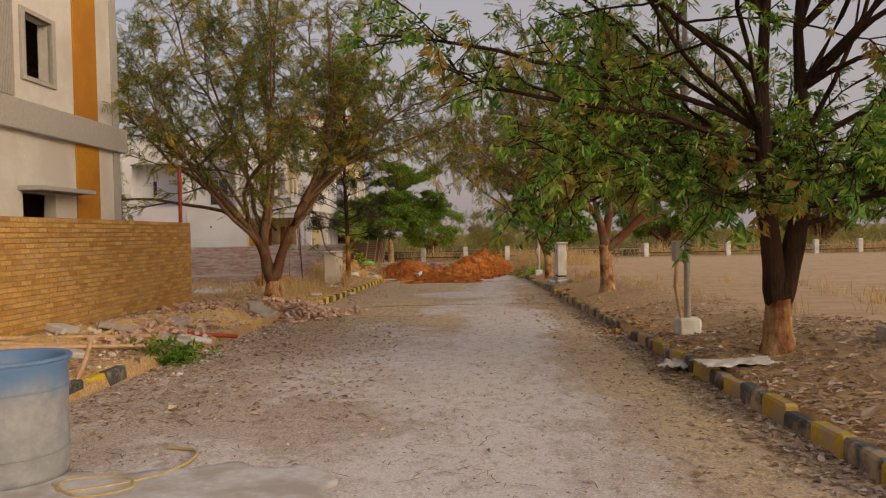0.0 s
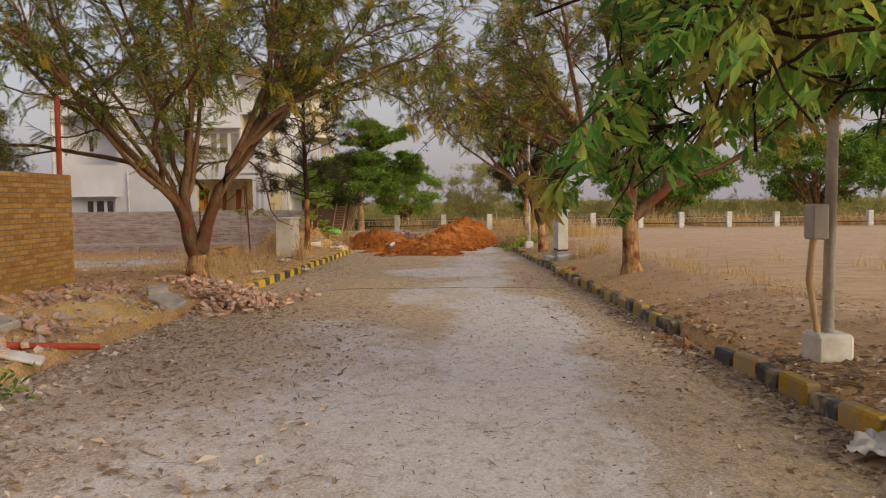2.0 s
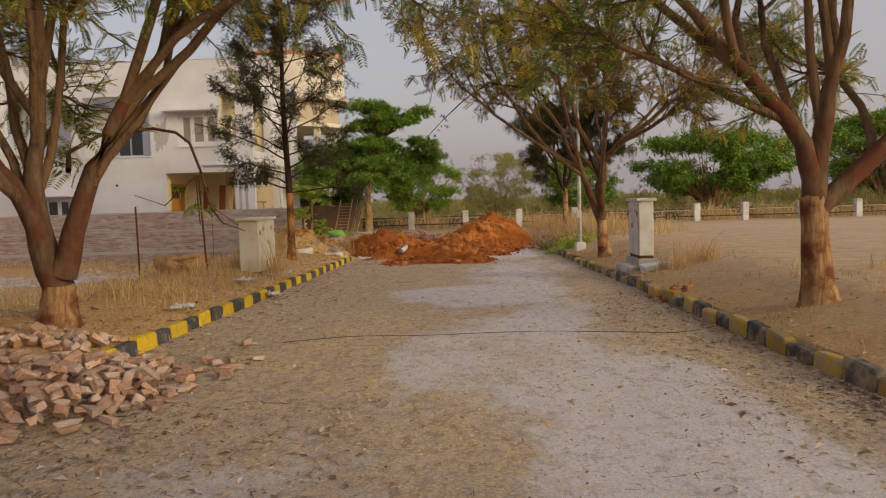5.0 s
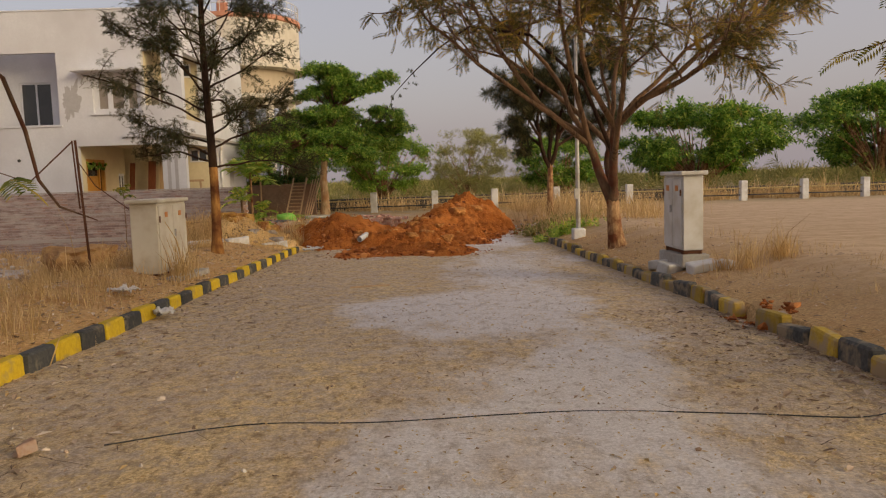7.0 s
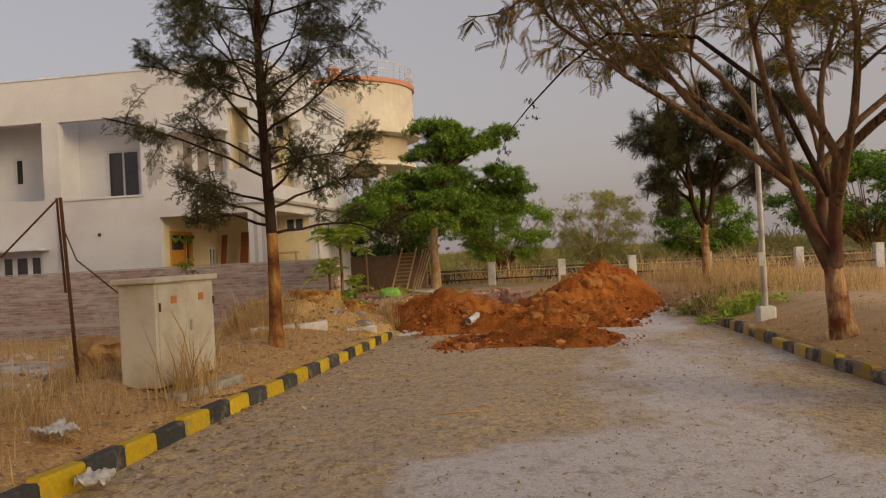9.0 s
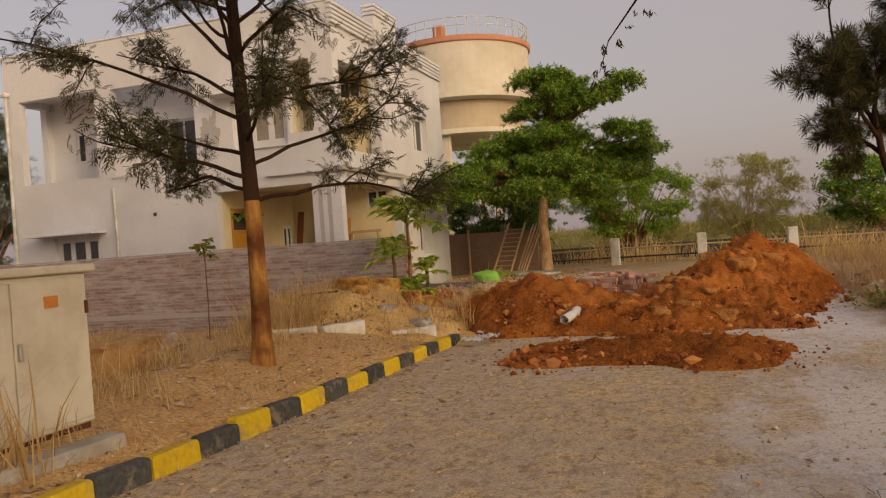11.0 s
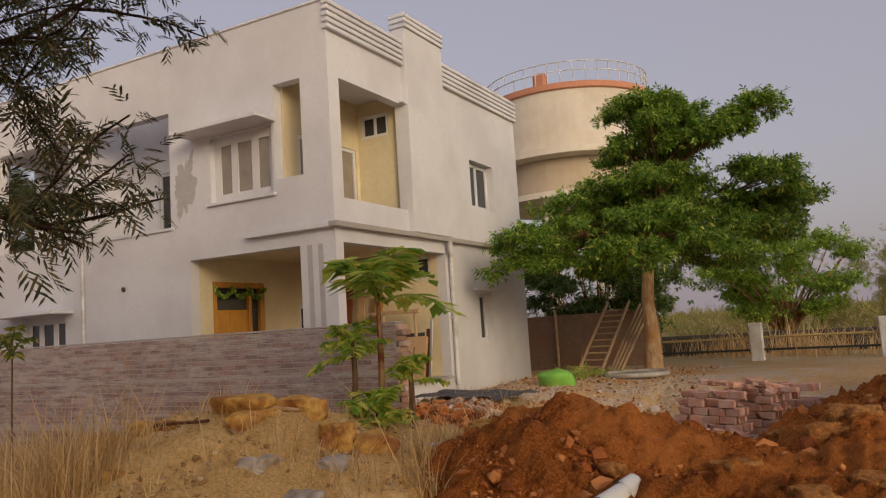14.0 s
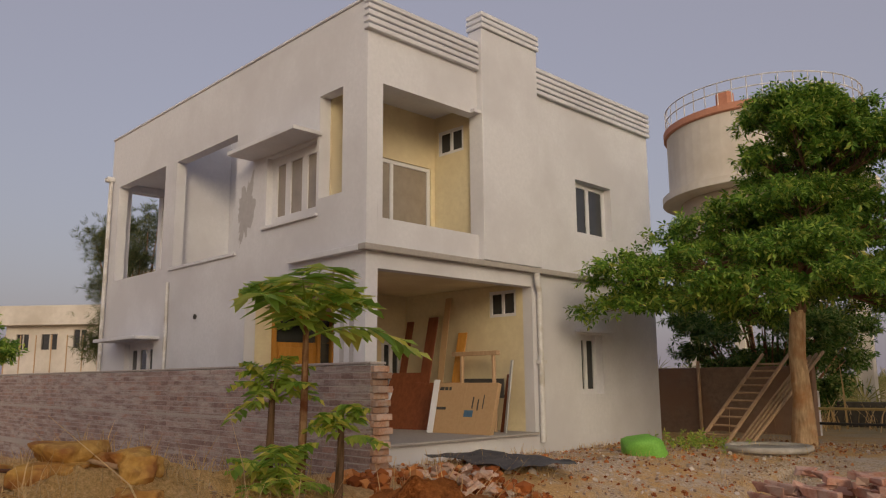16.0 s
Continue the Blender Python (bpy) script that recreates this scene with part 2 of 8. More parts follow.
def ground_material():
    m, t, p = shader("dry_ground")
    co = t.nodes.new("ShaderNodeNewGeometry").outputs["Position"]
    xyz = t.nodes.new("ShaderNodeSeparateXYZ")
    t.links.new(co, xyz.inputs[0])
    fine = noise_out(t, co, 30, 6, 0.7)
    mid = noise_out(t, co, 2.2, 6, 0.65)
    soil = ramp(t, fine, [(0.3, (0.28, 0.165, 0.068)), (0.7, (0.78, 0.53, 0.27))])
    soil = mixed(t, ramp(t, mid, [(0.48, (0, 0, 0)), (0.66, (0.5, 0.5, 0.5))]), soil, (0.401, 0.195, 0.0767))
    sand = ramp(t, noise_out(t, co, 1.2, 6, 0.65, (0.5, 2.0, 1.0)), [(0.35, (0.519, 0.372, 0.236)), (0.7, (0.661, 0.496, 0.336))])
    scrub = ramp(t, noise_out(t, co, 0.35, 7, 0.7), [(0.35, (0.236, 0.201, 0.0944)), (0.65, (0.448, 0.342, 0.189))])
    inx = t.nodes.new("ShaderNodeMapRange")
    inx.inputs[1].default_value, inx.inputs[2].default_value = 3.3, 5.0
    t.links.new(math_node(t, "ADD", xyz.outputs[0], math_node(t, "MULTIPLY", noise_out(t, co, 0.8, 7, 0.7), 1.2)), inx.inputs[0])
    sand = mixed(t, ramp(t, noise_out(t, co, 3.2, 8, 0.75), [(0.40, (0.55, 0.55, 0.55)), (0.52, (0, 0, 0))]), sand, (0.40, 0.27, 0.15))
    col = mixed(t, inx.outputs[0], soil, sand)
    # the yard behind the heap: trodden grey grit, pale cement dust and orange soil in patches
    yard = t.nodes.new("ShaderNodeMapRange")
    yard.inputs[1].default_value, yard.inputs[2].default_value = 38.6, 40.2
    t.links.new(xyz.outputs[1], yard.inputs[0])
    near = t.nodes.new("ShaderNodeMapRange")
    near.inputs[1].default_value, near.inputs[2].default_value = 0.5, -2.5
    t.links.new(xyz.outputs[0], near.inputs[0])
    grit = ramp(t, noise_out(t, co, 24, 8, 0.85), [(0.34, (0.22, 0.16, 0.11)), (0.5, (0.54, 0.43, 0.31)), (0.66, (0.84, 0.74, 0.62))])
    grit = mixed(t, ramp(t, noise_out(t, co, 0.9, 8, 0.75), [(0.44, (0, 0, 0)), (0.56, (0.9, 0.9, 0.9))]), grit, ramp(t, fine, [(0.3, (0.42, 0.24, 0.085)), (0.7, (0.76, 0.50, 0.22))]))
    grit = mixed(t, ramp(t, noise_out(t, co, 0.7, 6, 0.7, (1.0, 1.6, 1.0)), [(0.56, (0, 0, 0)), (0.64, (0.8, 0.8, 0.8))]), grit, (0.60, 0.54, 0.48))
    col = mixed(t, math_node(t, "MULTIPLY", yard.outputs[0], near.outputs[0]), col, grit)
    iny = t.nodes.new("ShaderNodeMapRange")
    iny.inputs[1].default_value, iny.inputs[2].default_value = 47.0, 54.0
    t.links.new(xyz.outputs[1], iny.inputs[0])
    col = mixed(t, iny.outputs[0], col, scrub)
    t.links.new(col, p.inputs["Base Color"])
    p.inputs["Roughness"].default_value = 0.95
    p.inputs["Specular IOR Level"].default_value = 0.1
    relief(t, p, mixed(t, 0.5, fine, mid), 0.6, 0.03)
    return m


ROAD = road_material()
GROUND = ground_material()
WHITE = mat("white_wall_paint", (0.66, 0.67, 0.71), (0.73, 0.735, 0.775), 14, 0.8, 0.08, (0.61, 0.61, 0.645), 0.5)
CREAM = mat("cream_wall_paint", (0.68, 0.60, 0.40), (0.76, 0.68, 0.46), 12, 0.8, 0.08, (0.62, 0.53, 0.35), 0.7)
GREYMARK = mat("grey_stain_and_groove", (0.42, 0.41, 0.42), (0.50, 0.49, 0.50), 10, 0.85, 0.05)
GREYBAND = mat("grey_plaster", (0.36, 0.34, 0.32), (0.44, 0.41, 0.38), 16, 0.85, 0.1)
ORANGE = mat("orange_paint", (0.48, 0.215, 0.02), (0.56, 0.265, 0.028), 14, 0.7, 0.08, (0.44, 0.18, 0.025), 0.8)
BRICK = brick_material("orange_brick", [(0, (0.44, 0.23, 0.07)), (0.4, (0.55, 0.31, 0.095)), (0.8, (0.63, 0.39, 0.13)), (1, (0.50, 0.31, 0.14))], (0.54, 0.39, 0.21), 0.55, 4.0)
MORTAR = mat("grey_mortar", (0.22, 0.165, 0.115), (0.34, 0.27, 0.20), 50, 0.95, 0.5)
GBRICK = brick_material("weathered_grey_brick", [(0, (0.29, 0.21, 0.20)), (0.5, (0.38, 0.29, 0.275)), (0.8, (0.45, 0.35, 0.335)), (1, (0.41, 0.26, 0.22))], (0.55, 0.515, 0.505), 0.47, 7.0)
GMORTAR = mat("pale_mortar", (0.36, 0.325, 0.315), (0.54, 0.50, 0.48), 40, 0.95, 0.4)
LOOSEB = mat("loose_pink_brick", (0.46, 0.235, 0.14), (0.68, 0.45, 0.32), 40, 0.9, 0.4, (0.60, 0.48, 0.41), 6.0, piece=0.35)
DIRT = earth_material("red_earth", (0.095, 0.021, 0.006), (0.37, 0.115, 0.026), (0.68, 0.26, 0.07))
TANDIRT = earth_material("tan_earth", (0.42, 0.235, 0.075), (0.76, 0.49, 0.19), (0.98, 0.74, 0.40))
ROCK = mat("sandy_boulder", (0.42, 0.22, 0.05), (0.76, 0.48, 0.15), 9, 0.95, 0.9, (0.34, 0.15, 0.055), 3.5, distance=0.04, spec=0.05)
GREYROCK = mat("grey_rubble_stone", (0.36, 0.32, 0.29), (0.56, 0.52, 0.48), 14, 0.9, 0.6, (0.30, 0.24, 0.19), 3.0)
YELLOWK = mat("yellow_kerb_paint", (0.58, 0.39, 0.02), (0.76, 0.55, 0.035), 22, 0.8, 0.3, (0.42, 0.32, 0.12), 5.0, piece=0.2, low=0.54, high=0.68)
YELLOWW = mat("worn_yellow_kerb_paint", (0.42, 0.28, 0.04), (0.60, 0.42, 0.07), 22, 0.85, 0.4, (0.40, 0.31, 0.20), 4.0, piece=0.3, low=0.44, high=0.58)
BLACKW = mat("worn_black_kerb_paint", (0.05, 0.055, 0.06), (0.12, 0.12, 0.12), 24, 0.85, 0.4, (0.34, 0.27, 0.19), 4.0, piece=0.35, low=0.46, high=0.60)
BLACKK = mat("black_kerb_paint", (0.045, 0.05, 0.055), (0.10, 0.10, 0.10), 24, 0.8, 0.3, (0.22, 0.19, 0.15), 6.0, piece=0.3, low=0.52, high=0.66)
CONCRETE = mat("concrete", (0.40, 0.38, 0.35), (0.55, 0.53, 0.50), 24, 0.9, 0.3, (0.34, 0.31, 0.27), 2.0)
POSTW = mat("whitewashed_post", (0.62, 0.62, 0.63), (0.74, 0.74, 0.75), 18, 0.85, 0.2, (0.52, 0.50, 0.47), 3.0)
CABINET = mat("cream_cabinet_paint", (0.64, 0.61, 0.53), (0.73, 0.70, 0.62), 6, 0.5, 0.03, (0.56, 0.51, 0.42), 3.0)
CABGREY = mat("grey_cabinet_paint", (0.60, 0.60, 0.60), (0.68, 0.68, 0.68), 6, 0.5, 0.03, (0.52, 0.50, 0.46), 3.0)
RUST = mat("rusty_iron", (0.07, 0.028, 0.015), (0.17, 0.07, 0.035), 40, 0.85, 0.3)
REDPAINT = mat("red_primer_pipe", (0.36, 0.06, 0.035), (0.46, 0.09, 0.05), 25, 0.6, 0.1)
STEEL = mat("galvanised_steel", (0.42, 0.43, 0.44), (0.55, 0.55, 0.55), 20, 0.45, 0.05, metal=0.6)
BLUEDRUM = mat("faded_blue_plastic", (0.10, 0.19, 0.36), (0.17, 0.28, 0.46), 7, 0.55, 0.1)
BARK = mat("brown_bark", (0.045, 0.026, 0.016), (0.30, 0.19, 0.115), 26, 0.95, 1.0, (0.25, 0.15, 0.085), 1.8, stretch=(1, 1, 0.14), distance=0.05, spec=0.1)
DARKBARK = mat("dark_bark", (0.014, 0.009, 0.007), (0.07, 0.042, 0.03), 26, 0.95, 1.0, (0.07, 0.04, 0.026), 1.4, stretch=(1, 1, 0.14), distance=0.05, spec=0.1)
TANBARK = mat("peeled_tan_bark", (0.24, 0.115, 0.05), (0.60, 0.40, 0.22), 20, 0.95, 1.0, (0.17, 0.06, 0.03), 3.4, stretch=(1, 1, 0.14), distance=0.05, spec=0.1)
WOODP = mat("bamboo_pole", (0.40, 0.26, 0.15), (0.54, 0.38, 0.24), 18, 0.7, 0.2, stretch=(1, 1, 0.3))
DOORWOOD = mat("varnished_teak", (0.42, 0.19, 0.03), (0.56, 0.28, 0.06), 16, 0.4, 0.1, stretch=(1, 1, 0.15))
DARKWOOD = mat("dark_red_plywood", (0.15, 0.045, 0.02), (0.24, 0.08, 0.035), 18, 0.6, 0.1, stretch=(1, 1, 0.15))
CARD = mat("brown_cardboard", (0.44, 0.29, 0.15), (0.50, 0.34, 0.19), 20, 0.85, 0.1)
# near-black for unlit rooms, their darkness as colour; also for print and small parts
DARK = mat("room_dark_and_print", (0.05, 0.048, 0.046), (0.08, 0.075, 0.07), 6, 0.9, 0.0)
GLASS = mat("dark_window_glass", (0.035, 0.037, 0.04), (0.05, 0.052, 0.055), 2, 0.08, 0.0, spec=0.6)
BLACKRAIL = mat("black_pipe", (0.025, 0.025, 0.028), (0.05, 0.05, 0.05), 20, 0.5, 0.1)
YELLOWRAIL = mat("faded_yellow_pipe", (0.36, 0.27, 0.10), (0.48, 0.37, 0.16), 20, 0.6, 0.1)
CLOTH = mat("white_sacking", (0.58, 0.56, 0.55), (0.72, 0.70, 0.69), 30, 0.9, 0.3)
GREENBAG = mat("green_woven_sack", (0.16, 0.42, 0.06), (0.26, 0.58, 0.10), 40, 0.6, 0.3)
PVC = mat("white_pvc", (0.66, 0.67, 0.68), (0.74, 0.74, 0.75), 10, 0.4, 0.0)
HOSE = mat("yellow_hose", (0.42, 0.31, 0.12), (0.54, 0.42, 0.20), 20, 0.55, 0.1)
ORANGETAG = mat("orange_label_plate", (0.55, 0.20, 0.05), (0.62, 0.26, 0.08), 10, 0.5, 0.0)
SHEET = mat("black_tarpaulin", (0.06, 0.06, 0.065), (0.12, 0.115, 0.115), 8, 0.6, 0.3)
SALMON = mat("salmon_band_paint", (0.52, 0.24, 0.15), (0.60, 0.29, 0.19), 8, 0.8, 0.05)
FARWALL = mat("dark_low_wall", (0.045, 0.042, 0.04), (0.10, 0.09, 0.08), 6, 0.95, 0.3)
BROWNWALL = mat("brown_plastered_wall", (0.20, 0.135, 0.10), (0.30, 0.21, 0.155), 8, 0.95, 0.2, (0.25, 0.15, 0.10), 0.8)
FARHOUSE = mat("pale_far_house_paint", (0.58, 0.54, 0.50), (0.66, 0.62, 0.57), 3, 0.9, 0.05, (0.50, 0.46, 0.41), 0.3)
FARTAN = mat("tan_far_house_paint", (0.50, 0.42, 0.31), (0.57, 0.48, 0.36), 3, 0.9, 0.05, (0.46, 0.38, 0.28), 0.3)

LEAF_OLIVE = island_mat("olive_leaflets", [(0, (0.08, 0.13, 0.028)), (0.5, (0.19, 0.26, 0.057)), (0.85, (0.36, 0.38, 0.085)), (1, (0.60, 0.50, 0.10))], 0.55, 0.52, (0.60, 0.46, 0.07), 1.3, 0.53, 0.62)
LEAF_BROWN = island_mat("yellowing_leaflets", [(0, (0.07, 0.08, 0.022)), (0.5, (0.16, 0.14, 0.04)), (0.85, (0.30, 0.215, 0.055)), (1, (0.44, 0.27, 0.07))], 0.55, 0.45, (0.50, 0.33, 0.055), 1.2, 0.53, 0.64)
LEAF_DARK = island_mat("dark_leaflets", [(0, (0.032, 0.042, 0.020)), (0.6, (0.075, 0.082, 0.036)), (1, (0.19, 0.14, 0.055))], 0.6, 0.35)
# leaf green darkened: the shade under the big crown is in the colour
LEAF_SHADE = island_mat("shaded_green_leaves", [(0, (0.04, 0.09, 0.018)), (0.6, (0.11, 0.20, 0.04)), (1, (0.34, 0.38, 0.12))], 0.5, 0.4)
LEAF_GREEN = island_mat("green_leaves", [(0, (0.05, 0.125, 0.018)), (0.5, (0.165, 0.31, 0.042)), (0.85, (0.36, 0.50, 0.082)), (1, (0.56, 0.56, 0.12))], 0.45, 0.42)
LEAF_LIME = island_mat("lime_green_leaves", [(0, (0.12, 0.22, 0.03)), (0.6, (0.26, 0.42, 0.06)), (1, (0.50, 0.58, 0.11))], 0.45, 0.5)
LEAF_DEEP = island_mat("deep_green_leaves", [(0, (0.045, 0.125, 0.024)), (0.5, (0.155, 0.32, 0.055)), (0.9, (0.35, 0.49, 0.09)), (1, (0.55, 0.50, 0.11))], 0.5, 0.5, (0.40, 0.285, 0.07), 0.8, 0.54, 0.62)
LEAF_SCRUB = island_mat("scrub_leaves", [(0, (0.20, 0.20, 0.06)), (0.6, (0.33, 0.31, 0.10)), (1, (0.45, 0.38, 0.16))], 0.7, 0.4)
STRAW = island_mat("dry_grass", [(0, (0.40, 0.26, 0.11)), (0.5, (0.64, 0.45, 0.21)), (1, (0.80, 0.62, 0.36))], 0.8, 0.45)
LITTER = island_mat("fallen_leaves", [(0, (0.22, 0.15, 0.105)), (0.5, (0.45, 0.335, 0.245)), (0.85, (0.66, 0.53, 0.42)), (1, (0.80, 0.70, 0.61))], 0.85, 0.25)
PEBBLE = island_mat("gravel_bits", [(0, (0.264, 0.176, 0.121)), (0.5, (0.462, 0.374, 0.308)), (1, (0.682, 0.627, 0.583))], 0.9)
CLOD = island_mat("red_clods", [(0, (0.13, 0.032, 0.009)), (0.5, (0.34, 0.105, 0.028)), (1, (0.62, 0.27, 0.095))], 0.95)
TANCLOD = island_mat("tan_clods", [(0, (0.22, 0.12, 0.05)), (0.6, (0.38, 0.23, 0.11)), (1, (0.52, 0.40, 0.27))], 0.95)
CHAFF = island_mat("straw_chaff", [(0, (0.36, 0.23, 0.095)), (0.6, (0.58, 0.41, 0.20)), (1, (0.74, 0.60, 0.35))], 0.85, 0.1)
CURTAIN = mat("curtained_glass", (0.25, 0.215, 0.18), (0.33, 0.285, 0.24), 3, 0.25, 0.0, spec=0.6)
CEMENT = mat("wet_cement_dust", (0.52, 0.51, 0.52), (0.70, 0.69, 0.70), 20, 0.8, 0.3, (0.44, 0.40, 0.37), 2.4)


# ---- mesh tools ----
def link_mesh(name, me, material, parent=None, label="", smooth=False, flat_too=False):
    me.materials.append(material)
    if smooth or flat_too:
        me.polygons.foreach_set("use_smooth", [smooth] * len(me.polygons))
    ob = new(name, me)
    if parent:
        ob.parent = parent
    if label:
        ob["label"] = label
    return ob


def part(name, bm, material, parent=None, label="", smooth=False):
    me = bpy.data.meshes.new(name)
    bm.normal_update()
    bm.to_mesh(me)
    bm.free()
    return link_mesh(name, me, material, parent, label, smooth)


def arrays(name, verts, faces, material, parent=None, label="", smooth=False):
    """A mesh from numpy arrays: verts (n, 3), faces (m, 3 or 4)."""
    me = bpy.data.meshes.new(name)
    verts, faces = np.asarray(verts, np.float32), np.asarray(faces, np.int32)
    k = faces.shape[1]
    me.vertices.add(len(verts))
    me.vertices.foreach_set("co", verts.ravel())
    me.loops.add(faces.size)
    me.loops.foreach_set("vertex_index", faces.ravel())
    me.polygons.add(len(faces))
    me.polygons.foreach_set("loop_start", np.arange(0, faces.size, k, dtype=np.int32))
    me.update(calc_edges=True)
    return link_mesh(name, me, material, parent, label, smooth, True)


def thing(name, x, y, z, label, category, group="", turn=0.0):
    ob = new(name)
    ob.empty_display_size = 0.1
    ob.matrix_basis = pose(x, y, z, 0, 0, turn)
    return tagged(ob, label, category, group)


def box(bm, x0, x1, y0, y1, z0, z1, bevel=0.0, m=None):
    mm = Matrix.Translation(((x0 + x1) / 2, (y0 + y1) / 2, (z0 + z1) / 2)) @ Matrix.Diagonal((abs(x1 - x0), abs(y1 - y0), abs(z1 - z0), 1))
    made = bmesh.ops.create_cube(bm, size=1, matrix=(m @ mm) if m else mm)["verts"]
    if bevel:
        edges = list({e for v in made for e in v.link_edges})
        bmesh.ops.bevel(bm, geom=edges, offset=bevel, segments=1, affect="EDGES")


def boxes(*rows, bevel=0.0):
    bm = bmesh.new()
    for row in rows:
        box(bm, *row, bevel=bevel)
    return bm


def tube(bm, a, b, r0, r1=None, sides=8, caps=True):
    a, b = Vector(a), Vector(b)
    m = Matrix.Translation((a + b) / 2) @ (b - a).to_track_quat("Z", "Y").to_matrix().to_4x4()
    bmesh.ops.create_cone(bm, cap_ends=caps, segments=sides, radius1=r0, radius2=r0 if r1 is None else r1, depth=(b - a).length, matrix=m)


def tubes(*rows, sides=8):
    bm = bmesh.new()
    for a, b, r in rows:
        tube(bm, a, b, r, sides=sides)
    return bm


def sweep(lines, sides=6):
    """Round tubes along polylines [(points, radii)], as arrays."""
    V, F, base = [], [], 0
    ang = np.linspace(0, 2 * np.pi, sides, endpoint=False)
    for pts, rad in lines:
        pts, rad = np.asarray(pts, float), np.asarray(rad, float)
        n = len(pts)
        tan = np.gradient(pts, axis=0)
        tan /= np.linalg.norm(tan, axis=1)[:, None] + 1e-9
        ref = np.where(np.abs(tan[:, 2:3]) > 0.9, np.array([[1.0, 0, 0]]), np.array([[0, 0, 1.0]]))
        u = np.cross(tan, ref)
        u /= np.linalg.norm(u, axis=1)[:, None] + 1e-9
        w = np.cross(tan, u)
        ring = pts[:, None] + rad[:, None, None] * (np.cos(ang)[None, :, None] * u[:, None] + np.sin(ang)[None, :, None] * w[:, None])
        V.append(ring.reshape(-1, 3))
        i = np.arange(n - 1)[:, None] * sides
        j = np.arange(sides)[None]
        k = (j + 1) % sides
        F.append(np.stack([i + j, i + k, i + sides + k, i + sides + j], -1).reshape(-1, 4) + base)
        base += n * sides
    return np.concatenate(V), np.concatenate(F)


def lump(bm, centre, size, rng, detail=2, rough=0.25, m=None):
    """A rough stone."""
    made = bmesh.ops.create_icosphere(bm, subdivisions=detail, radius=1)["verts"]
    seed = Vector((rng.uniform(-50, 50), rng.uniform(-50, 50), rng.uniform(-50, 50)))
    for v in made:
        n = noise.noise(v.co * 1.1 + seed) * rough * 1.6 + noise.noise(v.co * 2.7 + seed) * rough * 0.6
        c = v.co * (1 + n)
        c = Vector((math.copysign(abs(c.x) ** 0.8, c.x), math.copysign(abs(c.y) ** 0.8, c.y), math.copysign(abs(c.z) ** 0.8, c.z)))
        c = Vector((c.x * size[0], c.y * size[1], c.z * size[2]))
        v.co = ((m @ c) if m else c) + Vector(centre)


def pierced(axis, plane, depth, u0, u1, z0, z1, holes):
    """A wall in a plane x or y = plane, from there depth inwards, with openings (u0, u1, z0, z1) right through it."""
    us = sorted({u0, u1, *[h[i] for h in holes for i in (0, 1)]})
    zs = sorted({z0, z1, *[h[i] for h in holes for i in (2, 3)]})
    bm = bmesh.new()
    solid = {}
    for i in range(len(us) - 1):
        for j in range(len(zs) - 1):
            u, z = (us[i] + us[i + 1]) / 2, (zs[j] + zs[j + 1]) / 2
            solid[i, j] = not any(a < u < b and c < z < d for a, b, c, d in holes)

    def at(u, z, d):
        p = plane + d
        return bm.verts.new((u, p, z) if axis == "y" else (p, u, z))

    def quad(*corners):
        bm.faces.new([at(*c) for c in corners])

    for (i, j), s in solid.items():
        if not s:
            continue
        a, b, c, d = us[i], us[i + 1], zs[j], zs[j + 1]
        quad((a, c, 0), (b, c, 0), (b, d, 0), (a, d, 0))
        quad((a, c, depth), (a, d, depth), (b, d, depth), (b, c, depth))
        for di, dj, p, q in ((-1, 0, (a, c), (a, d)), (1, 0, (b, c), (b, d)), (0, -1, (a, c), (b, c)), (0, 1, (a, d), (b, d))):
            if not solid.get((i + di, j + dj), False):
                quad((*p, 0), (*q, 0), (*q, depth), (*p, depth))
    bmesh.ops.remove_doubles(bm, verts=bm.verts, dist=0.0005)
    bmesh.ops.recalc_face_normals(bm, faces=bm.faces)
    return bm


# ---- the lie of the land ----
KERB_L, KERB_R = -4.12, 2.56


def road_z(y):
    y = max(-40.0, min(60.0, y))
    return 0.05 - 0.0185 * y


def side_z(x, y):
    yy = max(-40.0, min(50.0, y))
    z = 0.33 - 0.012 * yy
    if x < -8:
        z -= 0.052 * min(-8 - x, 18) * min(max((y - 18) / 12, 0), 1)
    # the sunken empty plot beside the house
    if x < -7.2 and 19 < y < 50:
        u = min(max((-7.2 - x) / 1.1, 0), 1) * min(max((y - 19) / 6, 0), 1)
        u = u * u * (3 - 2 * u)
    else:
        u = 0.0
    if x < -5.4:
        v = min((-5.4 - x) / 2.6, 1) * min(max((y - 20) / 5, 0), 1) * (1 - min(max((y - 32.5) / 2, 0), 1))
        u = max(u, v)
    if u > 0:
        z = z * (1 - u) + min(z, -0.74) * u
    return z


def ease(a, b, v):
    u = min(max((v - a) / (b - a), 0), 1)
    return u * u * (3 - 2 * u)


def land(x, y):
    """Height of the ground beside the road, and of the road's bed."""
    d = max(x - KERB_R - 0.12, KERB_L - 0.12 - x)
    s = side_z(x, y)
    end = ease(42, 47, y)
    if d <= 0:
        bed = road_z(y) - 0.03
        return bed * (1 - end) + s * end
    verge = road_z(y) + 0.13
    u = min(d / 1.5, 1)
    z = verge * (1 - u) + s * u
    return z * (1 - end) + s * end


def bumps(x, y):
    return 0.05 * noise.noise(Vector((x * 0.7, y * 0.7, 3))) + 0.025 * noise.noise(Vector((x * 2.6, y * 2.6, 8)))


